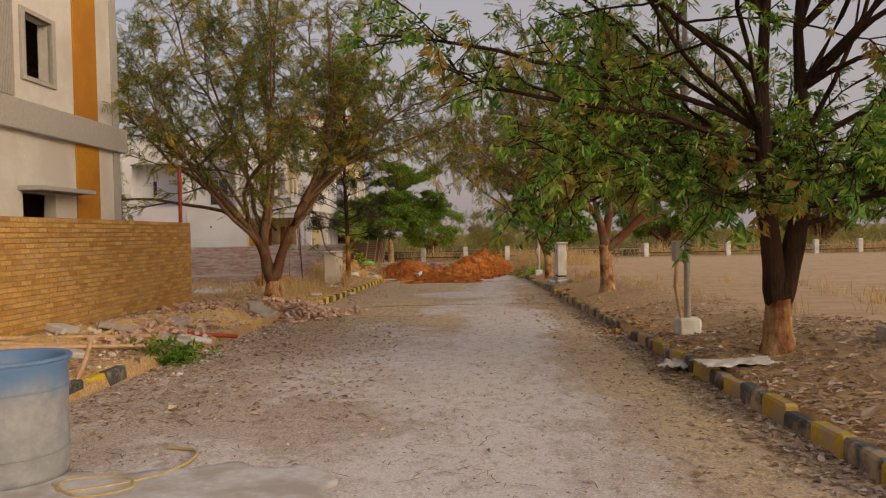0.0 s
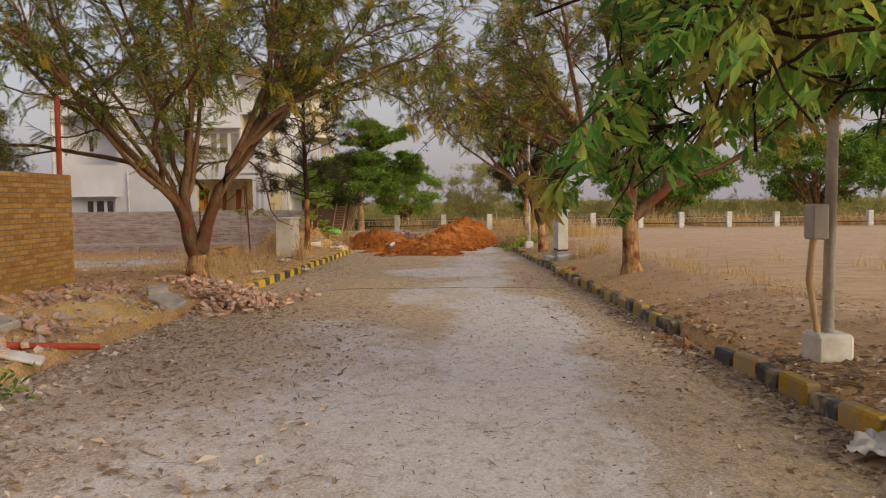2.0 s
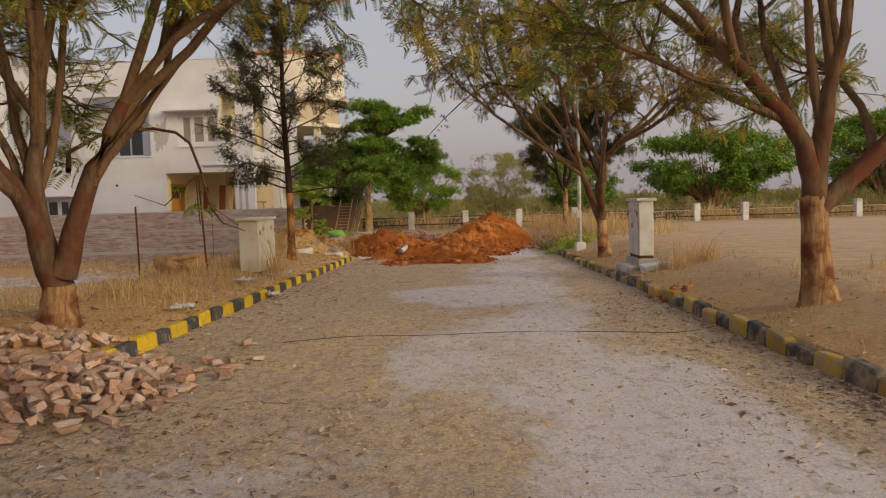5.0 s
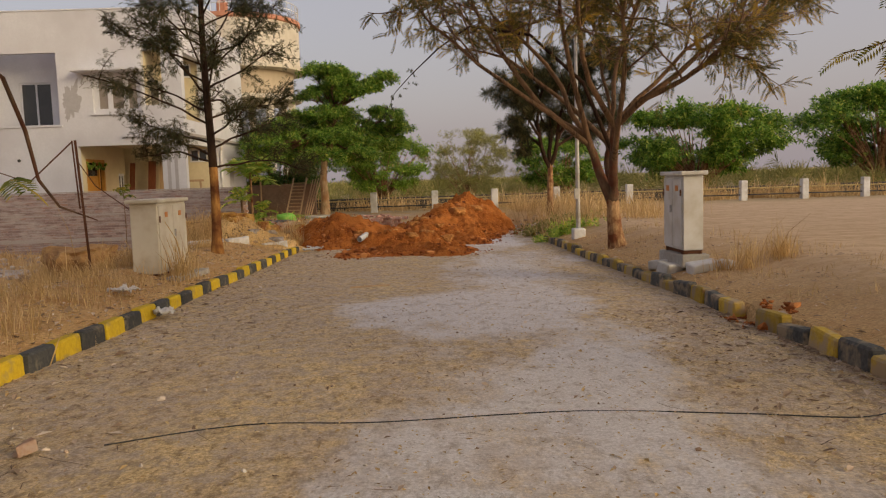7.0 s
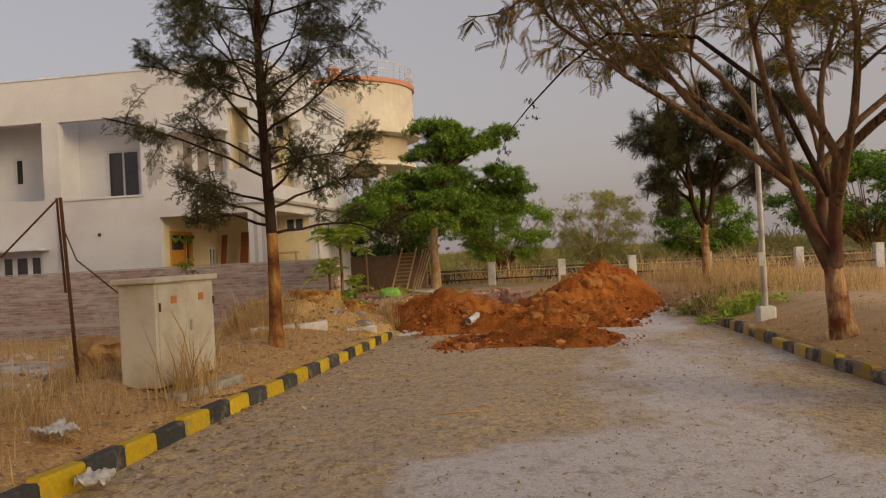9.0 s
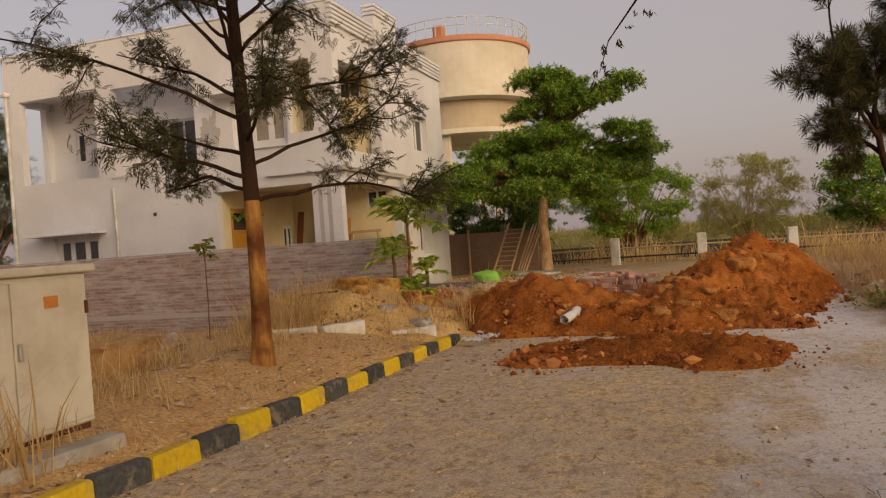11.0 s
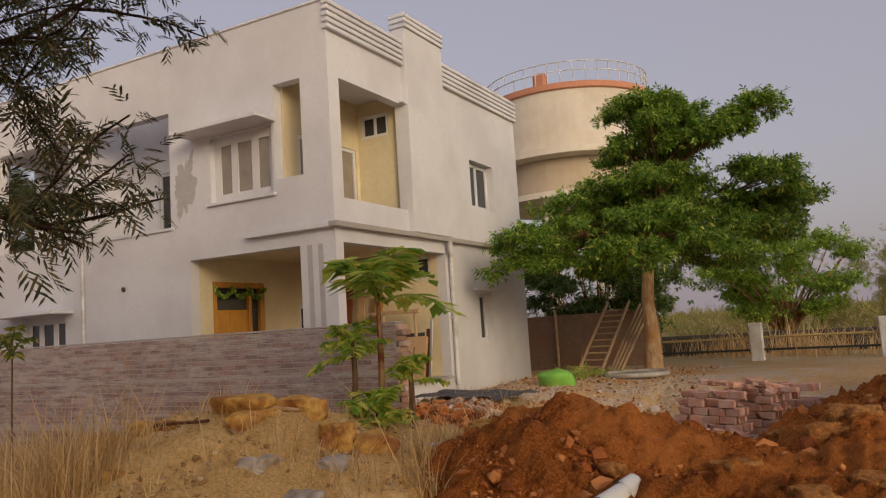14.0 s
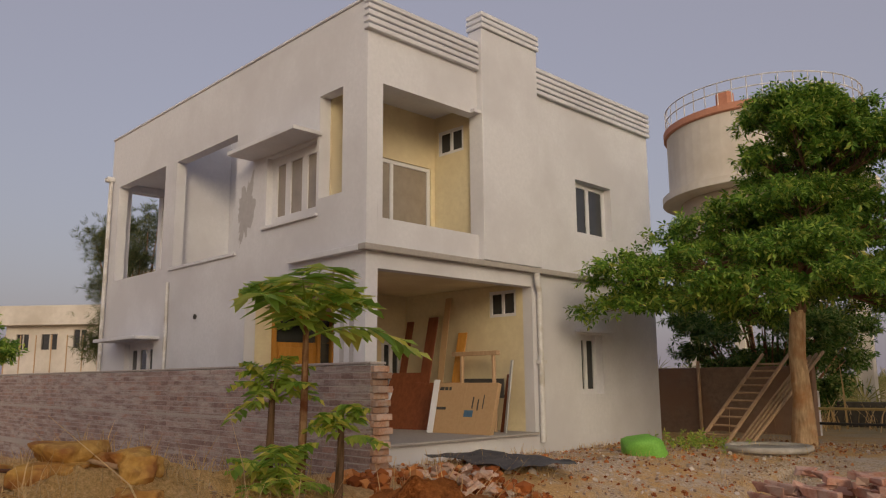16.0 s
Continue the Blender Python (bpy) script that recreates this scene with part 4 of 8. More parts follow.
def tree(name, x, y, label, limbs, leaf, leaf_mat, bark=None, seed=1, trunk_h=1.0, trunk_r=0.16, lean=(0, 0), limb_r=0.09, side=5, twigs=5, leaf_n=9, leaf_size=0.35, side_len=0.5, low_bark=None, lift=0.12, category="tree", bare=0.25, root=True, twig_len=0.55, stems=3, stem_len=1.2, bend=0.26, splay=0.55, floor_z=-9.0, stem_bark=None, paths=None):
    """A trunk, limbs [(azimuth, rise, length)], side branches, twigs and a crown of separate leaves."""
    rng = np.random.default_rng(seed)
    z0 = surface(x, y)
    t = thing(name, x, y, z0, label, category)
    base, top = np.array([0, 0, -0.12]), np.array([lean[0], lean[1], trunk_h])
    mid = (base + top) / 2 + rng.normal(0, 0.03, 3)
    u = np.linspace(0, 1, 9)[:, None]
    path = (1 - u) ** 2 * base + 2 * u * (1 - u) * mid + u * u * top
    rad = trunk_r * (1.0 + 0.55 * np.exp(-np.linspace(0, 8, 9) * 0.9) - 0.25 * np.linspace(0, 1, 9))
    V, F = sweep([(path, rad)], 14)
    V += (rng.normal(0, 0.006, V.shape))
    arrays("trunk", V, F, low_bark or bark or BARK, t, "", True)
    big, thin, spots, ways = [], [], [], []
    # a few thick stems, from which the limbs part one after another
    order = sorted(limbs, key=lambda v: v[0] % 360)
    groups = [order[k * len(order) // stems:(k + 1) * len(order) // stems] for k in range(stems)]
    starts = []
    for grp in ([] if paths else groups):
        way = sum((np.array([math.cos(radians(a)), math.sin(radians(a)), 0]) for a, e, l in grp), np.zeros(3)) / max(len(grp), 1)
        way = unit(way * splay + np.array([0, 0, 1.0]))
        sp, sr = grow(rng, path[-1] - np.array([0, 0, 0.18]), way, stem_len * rng.uniform(0.9, 1.25) + 0.18, trunk_r * 0.68, limb_r * 1.15, 0.18, 0.1, 7)
        V, F = sweep([(sp, sr)], 9)
        arrays("stem", V, F, stem_bark or bark or BARK, t, "", True)
        for k, limb in enumerate(grp):
            starts.append((sp[7 if k == 0 else int(rng.integers(3, 8))], *limb))
    if paths:
        for pts, grp in paths:
            q = np.vstack([path[-2], pts])
            k = np.linspace(0, len(q) - 1, 8)
            sp = np.stack([np.interp(k, range(len(q)), q[:, c]) for c in range(3)], 1)
            sp[1:-1] = sp[1:-1] * 0.5 + (sp[:-2] + sp[2:]) * 0.25 + rng.normal(0, 0.012, (6, 3))
            V, F = sweep([(sp, np.linspace(trunk_r * 0.72, limb_r * 1.2, 8))], 10)
            arrays("stem", V, F, stem_bark or bark or BARK, t, "", True)
            for j, limb in enumerate(grp):
                starts.append((sp[7 if j < 2 else int(rng.integers(4, 8))], *limb))
    for start, az, rise, ln in starts:
        a, e = radians(az), radians(rise)
        d = np.array([math.cos(a) * math.cos(e), math.sin(a) * math.cos(e), math.sin(e)])
        lp, lr = grow(rng, start, d, ln, limb_r * rng.uniform(0.85, 1.1), 0.014, bend, lift, 10)
        big.append((lp, lr))
        for k in range(side):
            i = int(rng.integers(int(10 * bare), 10)) if k else 9
            d2 = unit(lp[min(i + 1, 10)] - lp[i - 1] + rng.normal(0, 0.75, 3) * np.linalg.norm(lp[min(i + 1, 10)] - lp[i - 1]))
            sl = ln * side_len * rng.uniform(0.5, 1.0) * (1.2 - i / 16)
            sp, sr = grow(rng, lp[i], d2, sl, lr[i] * 0.6, 0.008, 0.3, lift * 0.5, 7)
            if sp[:, 2].min() < floor_z:
                continue
            thin.append((sp, sr))
            for q in range(twigs):
                j = int(rng.integers(2, 8))
                d3 = unit(d2 + rng.normal(0, 0.8, 3))
                tp, tr = grow(rng, sp[j - 1], d3, twig_len * rng.uniform(0.5, 1.2), 0.009, 0.004, 0.3, 0.0, 4)
                if tp[:, 2].min() < floor_z:
                    continue
                thin.append((tp, tr))
                m = rng.integers(1, 5, leaf_n)
                f = rng.random((leaf_n, 1))
                spots.append(tp[m - 1] * (1 - f) + tp[m] * f)
                ways.append(np.tile(unit(d3 + np.array([0, 0, -0.15])), (leaf_n, 1)))
    for line in big:
        V, F = sweep([line], 7)
        arrays("limb", V, F, bark or BARK, t, "", True)
    V, F = sweep(thin, 4)
    arrays("branchwork", V, F, bark or BARK, t, "", True)["kind"] = "stuff"
    V, F = leaves(rng, np.concatenate(spots), np.concatenate(ways), leaf, leaf_size)
    arrays("crown", V, F, leaf_mat, t)["kind"] = "stuff"
    return t


def ring(n, rise, ln, seed, jitter=12, start=0):
    r = random.Random(seed)
    return [(start + 360 * i / n + r.uniform(-jitter, jitter), rise + r.uniform(-10, 10), ln * r.uniform(0.8, 1.15)) for i in range(n)]


WARMBARK = mat("scarred_warm_bark", (0.06, 0.038, 0.026), (0.22, 0.145, 0.092), 9, 0.95, 1.0, (0.13, 0.05, 0.03), 2.6, stretch=(1, 1, 0.3), distance=0.02, spec=0.1)
# by the road, on the house side: a vase of many bare limbs
LEANING = [
    ([(0.18, 0, 0.75), (0.42, 0.05, 1.65), (0.9, 0.05, 2.5)], [(0, 24, 4.8), (25, 50, 6.4), (15, 62, 6.2), (40, 40, 5.2), (-30, 36, 5.0), (-15, 55, 6.0), (65, 48, 5.2), (5, 48, 5.6)]),
    ([(-0.12, 0.02, 0.9), (-0.25, 0.02, 1.6), (-0.12, 0.1, 2.3)], [(80, 70, 5.8), (110, 48, 5.4), (60, 55, 5.4), (-60, 62, 5.8), (140, 60, 6.2), (95, 35, 4.6), (170, 72, 6.4), (20, 74, 6.2)]),
    ([(-0.14, -0.02, 0.9), (-0.28, -0.05, 1.55), (-0.8, -0.12, 2.05)], [(180, 24, 4.6), (165, 42, 5.4), (205, 38, 5.2), (235, 50, 5.2), (150, 58, 6.0), (270, 45, 4.8), (190, 58, 6.6), (175, 50, 6.2)])]
ROADTREE = tree("tree", -5.2, 19.75, "spreading roadside tree with many bare limbs and thin yellow-green feathery leaves", [], "feather", LEAF_OLIVE, BARK, 11, 0.45, 0.23, (0.03, 0), 0.06, 11, 7, 6, 0.23, 0.42, bare=0.42, low_bark=TANBARK, twig_len=0.8, stem_bark=WARMBARK, floor_z=1.75, paths=LEANING)
# nearest tree on the field side: dark, with hanging leaves
SHADE = [(95, 76, 5.0), (40, 70, 5.0), (130, 70, 4.8), (175, 36, 4.6), (205, 40, 4.2), (150, 46, 4.6), (60, 46, 4.4), (5, 38, 4.2), (-45, 46, 4.0), (250, 54, 4.0), (175, 16, 2.2), (125, 14, 2.4), (105, 16, 2.6), (30, 14, 2.8), (75, 16, 2.6), (-10, 14, 2.8), (200, 18, 2.6), (345, 22, 3.2), (160, 24, 3.2), (140, 6, 2.6), (172, 5, 2.6), (190, 10, 3.0), (60, 5, 2.6), (150, 62, 5.4), (20, 60, 5.2), (80, 66, 5.6), (-30, 64, 5.0), (200, 62, 5.0), (203, 15, 4.8), (225, 34, 4.8), (10, 50, 5.0), (40, 56, 5.0), (-20, 48, 4.8), (70, 30, 4.0), (310, 34, 4.4), (20, 34, 3.6), (-40, 36, 3.6), (60, 38, 3.6), (330, 32, 4.0), (0, 60, 4.5), (-15, 34, 3.4), (35, 44, 4.0), (150, 36, 4.0), (120, 40, 4.0), (165, 44, 4.4), (240, 36, 3.6), (300, 6, 1.7), (235, 10, 1.7), (320, 12, 2.0), (265, 24, 2.0)]
def on_left_leader(limb):
    return 85 < limb[0] % 360 <= 270


FORKED = [
    ([(-0.06, 0, 1.0), (-0.14, 0, 1.87), (-0.17, 0, 2.55), (-0.12, 0.05, 3.5), (0.0, 0.1, 4.6)], [v for v in SHADE if on_left_leader(v) and v[1] > 30]),
    ([(0.17, 0, 1.0), (0.32, 0, 1.6), (0.35, 0.1, 2.4), (0.32, 0.15, 3.4), (0.42, 0.2, 4.4)], [v for v in SHADE if not on_left_leader(v) and v[1] > 30]),
    ([(-0.06, 0, 1.0), (-0.14, 0, 1.87), (-0.16, 0, 2.3)], [v for v in SHADE if on_left_leader(v) and v[1] <= 30]),
    ([(0.17, 0, 1.0), (0.32, 0, 1.6), (0.34, 0.06, 2.1)], [v for v in SHADE if not on_left_leader(v) and v[1] <= 30])]
tree("tree", 3.5, 8.9, "dark-trunked tree forked low with drooping green leaves", [], "hang", LEAF_DEEP, DARKBARK, 21, 0.6, 0.19, (0.02, 0.02), 0.036, 8, 5, 5, 0.18, 0.42, low_bark=TANBARK, bare=0.3, lift=0.04, bend=0.3, floor_z=1.12, paths=FORKED)
TWIN = [
    ([(-0.12, 0, 1.45), (-0.2, 0, 1.9), (-0.9, 0.05, 2.7)], [(172, 48, 3.8), (150, 30, 3.6), (188, 22, 3.4), (100, 65, 4.6), (222, 55, 4.4), (122, 55, 4.6)]),
    ([(0.22, 0, 1.3), (0.75, 0, 1.75), (1.3, 0.1, 2.3)], [(10, 40, 4.0), (-20, 55, 4.4), (40, 55, 4.4), (70, 60, 4.6), (-60, 50, 4.2), (0, 25, 3.4)]),
    ([(0.0, 0.05, 1.8), (0.15, 0.05, 2.5)], [(80, 75, 4.6), (60, 62, 4.6), (150, 70, 4.8), (-40, 68, 4.6)])]
tree("tree", 3.5, 19.75, "twin-limbed roadside tree with thin olive leaves", [], "feather", LEAF_OLIVE, BARK, 31, 1.2, 0.18, (-0.08, 0), 0.066, 10, 8, 5, 0.23, 0.42, low_bark=TANBARK, twig_len=0.75, bare=0.4, stem_bark=WARMBARK, floor_z=2.0, paths=TWIN)
LEANER = tree("tree", 3.12, 30.65, "wide leaning roadside tree with brownish olive leaves", [(172, 32, 5.8), (200, 38, 5.8), (140, 44, 5.6), (10, 36, 4.8), (45, 48, 5.4), (-30, 48, 5.2), (250, 44, 4.8), (185, 58, 6.2), (90, 60, 5.6), (-70, 42, 4.0), (225, 56, 5.6), (160, 50, 6.0)], "feather", LEAF_BROWN, BARK, 41, 1.05, 0.16, (-0.08, 0.08), 0.062, 11, 8, 5, 0.24, 0.42, low_bark=TANBARK, twig_len=0.75, bare=0.4, stems=3, stem_len=1.2, stem_bark=WARMBARK, floor_z=2.0)

# a long drooping twig that the leaning tree holds out over the road
TWIGLINE = np.array([(3.05, 30.75, 1.6), (2.5, 30.85, 3.0), (1.5, 31.1, 4.0), (0.3, 31.6, 4.3), (-0.35, 32.1, 3.95), (-0.95, 32.7, 3.5), (-1.35, 33.1, 3.15), (-1.5, 33.35, 2.85)]) - np.array(LEANER.matrix_basis.translation)
V, F = sweep([(TWIGLINE, [0.05, 0.042, 0.032, 0.022, 0.018, 0.012, 0.008, 0.004])], 6)
arrays("hanging_branch", V, F, DARKBARK, LEANER, "dark drooping twig", True)
rng4 = np.random.default_rng(4)
V, F = leaves(rng4, np.repeat(TWIGLINE[-3:], 5, 0) + rng4.normal(0, 0.09, (15, 3)), rng4.normal(0, 0.5, (15, 3)) + np.array([0, 0, -0.7]), "hang", 0.13)
arrays("foliage", V, F, LEAF_DARK, LEANER)["kind"] = "stuff"


def wattle(x, y):
    """A straight-stemmed tree with tiers of thin branches that carry dark feathery tufts."""
    rng = np.random.default_rng(77)
    z0 = surface(x, y)
    t = thing("tree", x, y, z0, "slender straight tree with tiered branches and dark feathery foliage", "tree")
    H = 8.6
    u = np.linspace(0, 1, 24)
    path = np.stack([0.03 * np.sin(u * 9), 0.03 * np.cos(u * 7), u * H - 0.1], 1)
    rad = 0.105 * (1 - 0.82 * u) + 0.05 * np.exp(-u * 40)
    # low sun on the trunk's foot is put in its orange colour
    low = 5
    V, F = sweep([(path[:low + 1], rad[:low + 1])], 12)
    arrays("trunk", V, F, TRUNK2, t, "lower trunk coloured orange-brown as if sunlit", True)
    V, F = sweep([(path[low:], rad[low:])], 10)
    arrays("leader", V, F, DARKBARK, t, "dark upper stem", True)
    lines, twigs, spots, ways = [], [], [], []
    n = 58
    for i in range(n):
        h = 1.75 + (H - 2.0) * (i / n) ** 0.95
        az = i * 2.399 + rng.normal(0, 0.25)
        ln = 2.15 * (1 - (h / H) ** 1.7) + 0.45
        rise = 0.3 + 0.4 * rng.random() if h > 2.3 else 0.08 + 0.2 * rng.random()
        d = np.array([math.cos(az), math.sin(az), rise])
        lp, lr = grow(rng, (0, 0, h), d, ln * rng.uniform(0.75, 1.1), 0.03 * (1 - 0.5 * h / H), 0.008, 0.2, 0.02, 8)
        lines.append((lp, lr))
        for k in range(8):
            j = int(rng.integers(5, 9))
            d2 = unit(unit(d) + rng.normal(0, 0.6, 3))
            sp, sr = grow(rng, lp[j - 1], d2, ln * 0.35 * rng.uniform(0.5, 1), 0.01, 0.004, 0.3, 0.02, 5)
            twigs.append((sp, sr))
            m = rng.integers(2, 6, 50)
            spots.append(sp[m - 1] + rng.normal(0, 0.07, (50, 3)))
            ways.append(np.tile(unit(d2 + np.array([0, 0, -0.35])), (50, 1)))
    for line in lines:
        V, F = sweep([line], 6)
        arrays("limb", V, F, DARKBARK, t, "", True)
    V, F = sweep(twigs, 4)
    arrays("branchwork", V, F, DARKBARK, t, "", True)["kind"] = "stuff"
    V, F = leaves(rng, np.concatenate(spots), np.concatenate(ways), "wisp", 0.088, 0.9)
    arrays("crown", V, F, LEAF_DARK, t)["kind"] = "stuff"


# bark tone of the lower trunk with the evening sun coloured in
TRUNK2 = mat("sunlit_orange_trunk", (0.16, 0.06, 0.02), (0.58, 0.31, 0.10), 9, 0.95, 1.0, (0.13, 0.05, 0.022), 1.6, stretch=(1, 1, 0.25), distance=0.02, spec=0.1)
wattle(-5.08, 31.26)

# the dense tree beside the house, and the trees round the field
PALEBARK = mat("pale_peeling_bark", (0.30, 0.19, 0.10), (0.74, 0.55, 0.35), 16, 0.95, 0.9, (0.42, 0.22, 0.10), 2.2, stretch=(1, 1, 0.2), distance=0.03, spec=0.1)


def tiered_tree(x, y):
    """A bare trunk under spreading tiers of leafy pads, with an open second crown above them."""
    rng = np.random.default_rng(515)
    t = thing("tree", x, y, surface(x, y), "dense green tree with spreading tiers of leaves on a bare trunk", "tree")
    path = np.array([(0, 0, -0.12), (0.03, 0, 0.8), (0.0, 0.02, 1.6), (0.06, 0.02, 2.35)])
    V, F = sweep([(path, [0.24, 0.165, 0.14, 0.13])], 14)
    V += rng.normal(0, 0.006, V.shape)
    arrays("trunk", V, F, PALEBARK, t, "pale peeling trunk", True)
    pads = []
    for count, z, spread_z, r0, r1, size, cx, cy in ((17, 3.05, 0.4, 1.9, 3.0, 0.95, 0, 0), (13, 3.6, 0.35, 0.9, 2.7, 0.95, 0.1, 0.05), (9, 4.1, 0.25, 0.3, 1.9, 0.9, 0.15, 0.1), (6, 4.0, 0.5, 0.2, 0.9, 0.75, 2.6, 0.75), (8, 5.25, 0.3, 0.5, 1.5, 0.65, 0.75, 0.2), (6, 5.95, 0.22, 0.1, 0.9, 0.65, 0.6, 0.15), (2, 5.6, 0.2, 0.1, 0.4, 0.45, 2.3, 0.7)):
        start = rng.uniform(0, 6.28)
        for k in range(count):
            a = start + 2 * math.pi * k / count + rng.normal(0, 0.2)
            r = rng.uniform(r0, r1) if count > 6 else r1 * rng.random() ** 0.5
            pads.append((np.array([cx + math.cos(a) * r, cy + math.sin(a) * r, z + rng.uniform(-1, 1) * spread_z - 0.05 * r * r]), size * rng.uniform(0.75, 1.2)))
    forks = [np.array(v) for v in ((0.5, 0.1, 3.5), (-0.45, 0.2, 3.35), (0.1, -0.5, 3.4), (0.0, 0.5, 3.5), (0.35, 0.1, 4.0))]
    for f in forks[:4]:
        sp, sr = grow(rng, path[-1] - np.array([0, 0, 0.1]), f - path[-1], np.linalg.norm(f - path[-1]) + 0.1, 0.105, 0.07, 0.12, 0.05, 6)
        V, F = sweep([(sp, sr)], 9)
        arrays("stem", V, F, BARK, t, "", True)
    V, F = sweep([([path[-1], (0.2, 0.05, 3.6), forks[4], (0.5, 0.15, 4.7)], [0.1, 0.08, 0.06, 0.04])], 8)
    arrays("leader", V, F, BARK, t, "", True)
    thin, spots, ways = [], [], []
    for c, size in pads:
        root = min(forks, key=lambda f: np.linalg.norm(f - c) + 3 * max(0, f[2] - c[2] + 0.2))
        if c[2] > 4.6:
            root = np.array([0.5, 0.15, 4.5])
        mid = root * 0.45 + c * 0.55 + np.array([0, 0, -0.12]) + rng.normal(0, 0.1, 3)
        u = np.linspace(0, 1, 8)[:, None]
        lp = (1 - u) ** 2 * root + 2 * u * (1 - u) * mid + u * u * (c + np.array([0, 0, -0.1]))
        V, F = sweep([(lp, np.linspace(0.042, 0.014, 8))], 6)
        arrays("limb", V, F, BARK, t, "", True)
        for k in range(16):
            a, r = rng.uniform(0, 6.28), size * rng.random() ** 0.55
            tip = c + np.array([math.cos(a) * r, math.sin(a) * r, 0.28 * size * (1 - (r / size) ** 2) - 0.08 * r + rng.normal(0, 0.07)])
            b0 = lp[int(rng.integers(4, 8))]
            tp = np.stack([b0, (b0 + tip) / 2 + rng.normal(0, 0.05, 3) + np.array([0, 0, 0.04]), tip])
            thin.append((tp, np.array([0.012, 0.008, 0.004])))
            m = 19
            spots.append(tip + rng.normal(0, 1, (m, 3)) * np.array([0.13, 0.13, 0.06]))
            ways.append(np.tile(unit(np.array([math.cos(a), math.sin(a), -0.1])), (m, 1)) + rng.normal(0, 0.4, (m, 3)))
    V, F = sweep(thin, 4)
    arrays("branchwork", V, F, BARK, t, "", True)["kind"] = "stuff"
    V, F = leaves(rng, np.concatenate(spots), np.concatenate(ways), "broad", 0.165, 0.55)
    arrays("crown", V, F, LEAF_GREEN, t)["kind"] = "stuff"


tiered_tree(-5.03, 47.75)
tree("tree", 3.85, 43.6, "dark-leaved tree with a reddish bare trunk", ring(6, 35, 2.6, 12) + ring(5, 60, 3.4, 13), "tuft", LEAF_DARK, DARKBARK, 61, 1.9, 0.12, (0, 0), 0.06, 7, 6, 8, 0.34, 0.45, low_bark=TANBARK)


def far_tree(x, y, h, w, leaf_mat, seed, kind="broad", size=0.5, n=2600, trunk=0.3, label="rounded green tree beyond the fence", stems=1, category="tree"):
    """A tree far off: stems, limbs and an uneven crown of leaf sprays in many clumps."""
    rng = np.random.default_rng(seed)
    z0 = surface(x, y)
    t = thing("shrub" if category == "shrub" else "tree", x, y, z0, label, category)
    lines, spots = [], []
    clumps = 60
    for k in range(clumps):
        a, v = rng.uniform(0, 2 * np.pi), rng.uniform(trunk, 1.0)
        prof = math.sqrt(max(1 - ((v - 0.6) / 0.47) ** 2, 0.05)) if v > 0.6 else 0.55 + 0.45 * (v - trunk) / (0.6 - trunk + 1e-6)
        r = w / 2 * prof * rng.uniform(0.45, 1.05)
        c = np.array([math.cos(a) * r, math.sin(a) * r, v * h])
        s0 = np.array([rng.normal(0, 0.05 * stems), rng.normal(0, 0.05 * stems), 0.0])
        mid = s0 + np.array([c[0] * 0.25, c[1] * 0.25, h * trunk * rng.uniform(0.8, 1.2)])
        u = np.linspace(0, 1, 7)[:, None]
        lines.append(((1 - u) ** 2 * s0 + 2 * u * (1 - u) * mid + u * u * c, np.linspace(0.02 * h / max(stems, 1) ** 0.5, 0.008, 7)))
        m = int(n // clumps * rng.uniform(0.4, 1.3))
        spots.append(c + rng.normal(0, 1, (m, 3)) * np.array([w * 0.055, w * 0.055, h * 0.035]))
    V, F = sweep(lines, 5)
    arrays("trunk", V, F, DARKBARK if leaf_mat is LEAF_DARK else TANBARK, t, "", True)
    S = np.concatenate(spots)
    way = S - np.array([0, 0, h * 0.55])
    way /= np.linalg.norm(way, axis=1)[:, None] + 1e-9
    V, F = leaves(rng, S, way, kind, size * 0.72, 0.7)
    arrays("crown", V, F, leaf_mat, t)["kind"] = "stuff"


LEAF_DUSK = island_mat("dusty_green_leaflets", [(0, (0.06, 0.085, 0.035)), (0.6, (0.12, 0.15, 0.06)), (1, (0.22, 0.21, 0.085))], 0.6, 0.4)
LEAF_PALE = island_mat("pale_shrub_leaves", [(0, (0.26, 0.27, 0.07)), (0.6, (0.42, 0.40, 0.12)), (1, (0.55, 0.48, 0.18))], 0.6, 0.5)
far_tree(-3.3, 60, 3.9, 5.4, LEAF_LIME, 101, n=4600, size=0.3, label="yellow-green bushy tree beyond the fence")
# backdrop below the tiered crown, its shade carried by the leaf colour
far_tree(-8.0, 53.6, 3.9, 4.6, LEAF_SHADE, 112, n=6500, size=0.3, trunk=0.05, label="dense tree behind the brown wall, leaves coloured as in shade")
far_tree(2.2, 72, 4.8, 6.0, LEAF_PALE, 103, "tuft", 0.45, 3000, 0.1, "bushy olive shrub with many thin stems", 6, "shrub")
far_tree(7.0, 60, 3.4, 5.0, LEAF_GREEN, 104, n=2600, size=0.4)
far_tree(16.0, 63, 5.2, 10.0, LEAF_GREEN, 105, n=5200, size=0.55)
far_tree(29.5, 66, 6.4, 11.0, LEAF_GREEN, 106, n=5200, size=0.6)
far_tree(42.0, 70, 8.0, 14.0, LEAF_GREEN, 107, n=4200, size=0.7)
far_tree(-24.6, 44.2, 7.3, 4.6, LEAF_DUSK, 108, "tuft", 0.42, 4200, 0.3, "dark feathery tree behind the houses")
far_tree(-24.0, 60, 5.0, 6.0, LEAF_DARK, 109, "tuft", 0.5, 2600, 0.2, "dark feathery tree behind the houses")
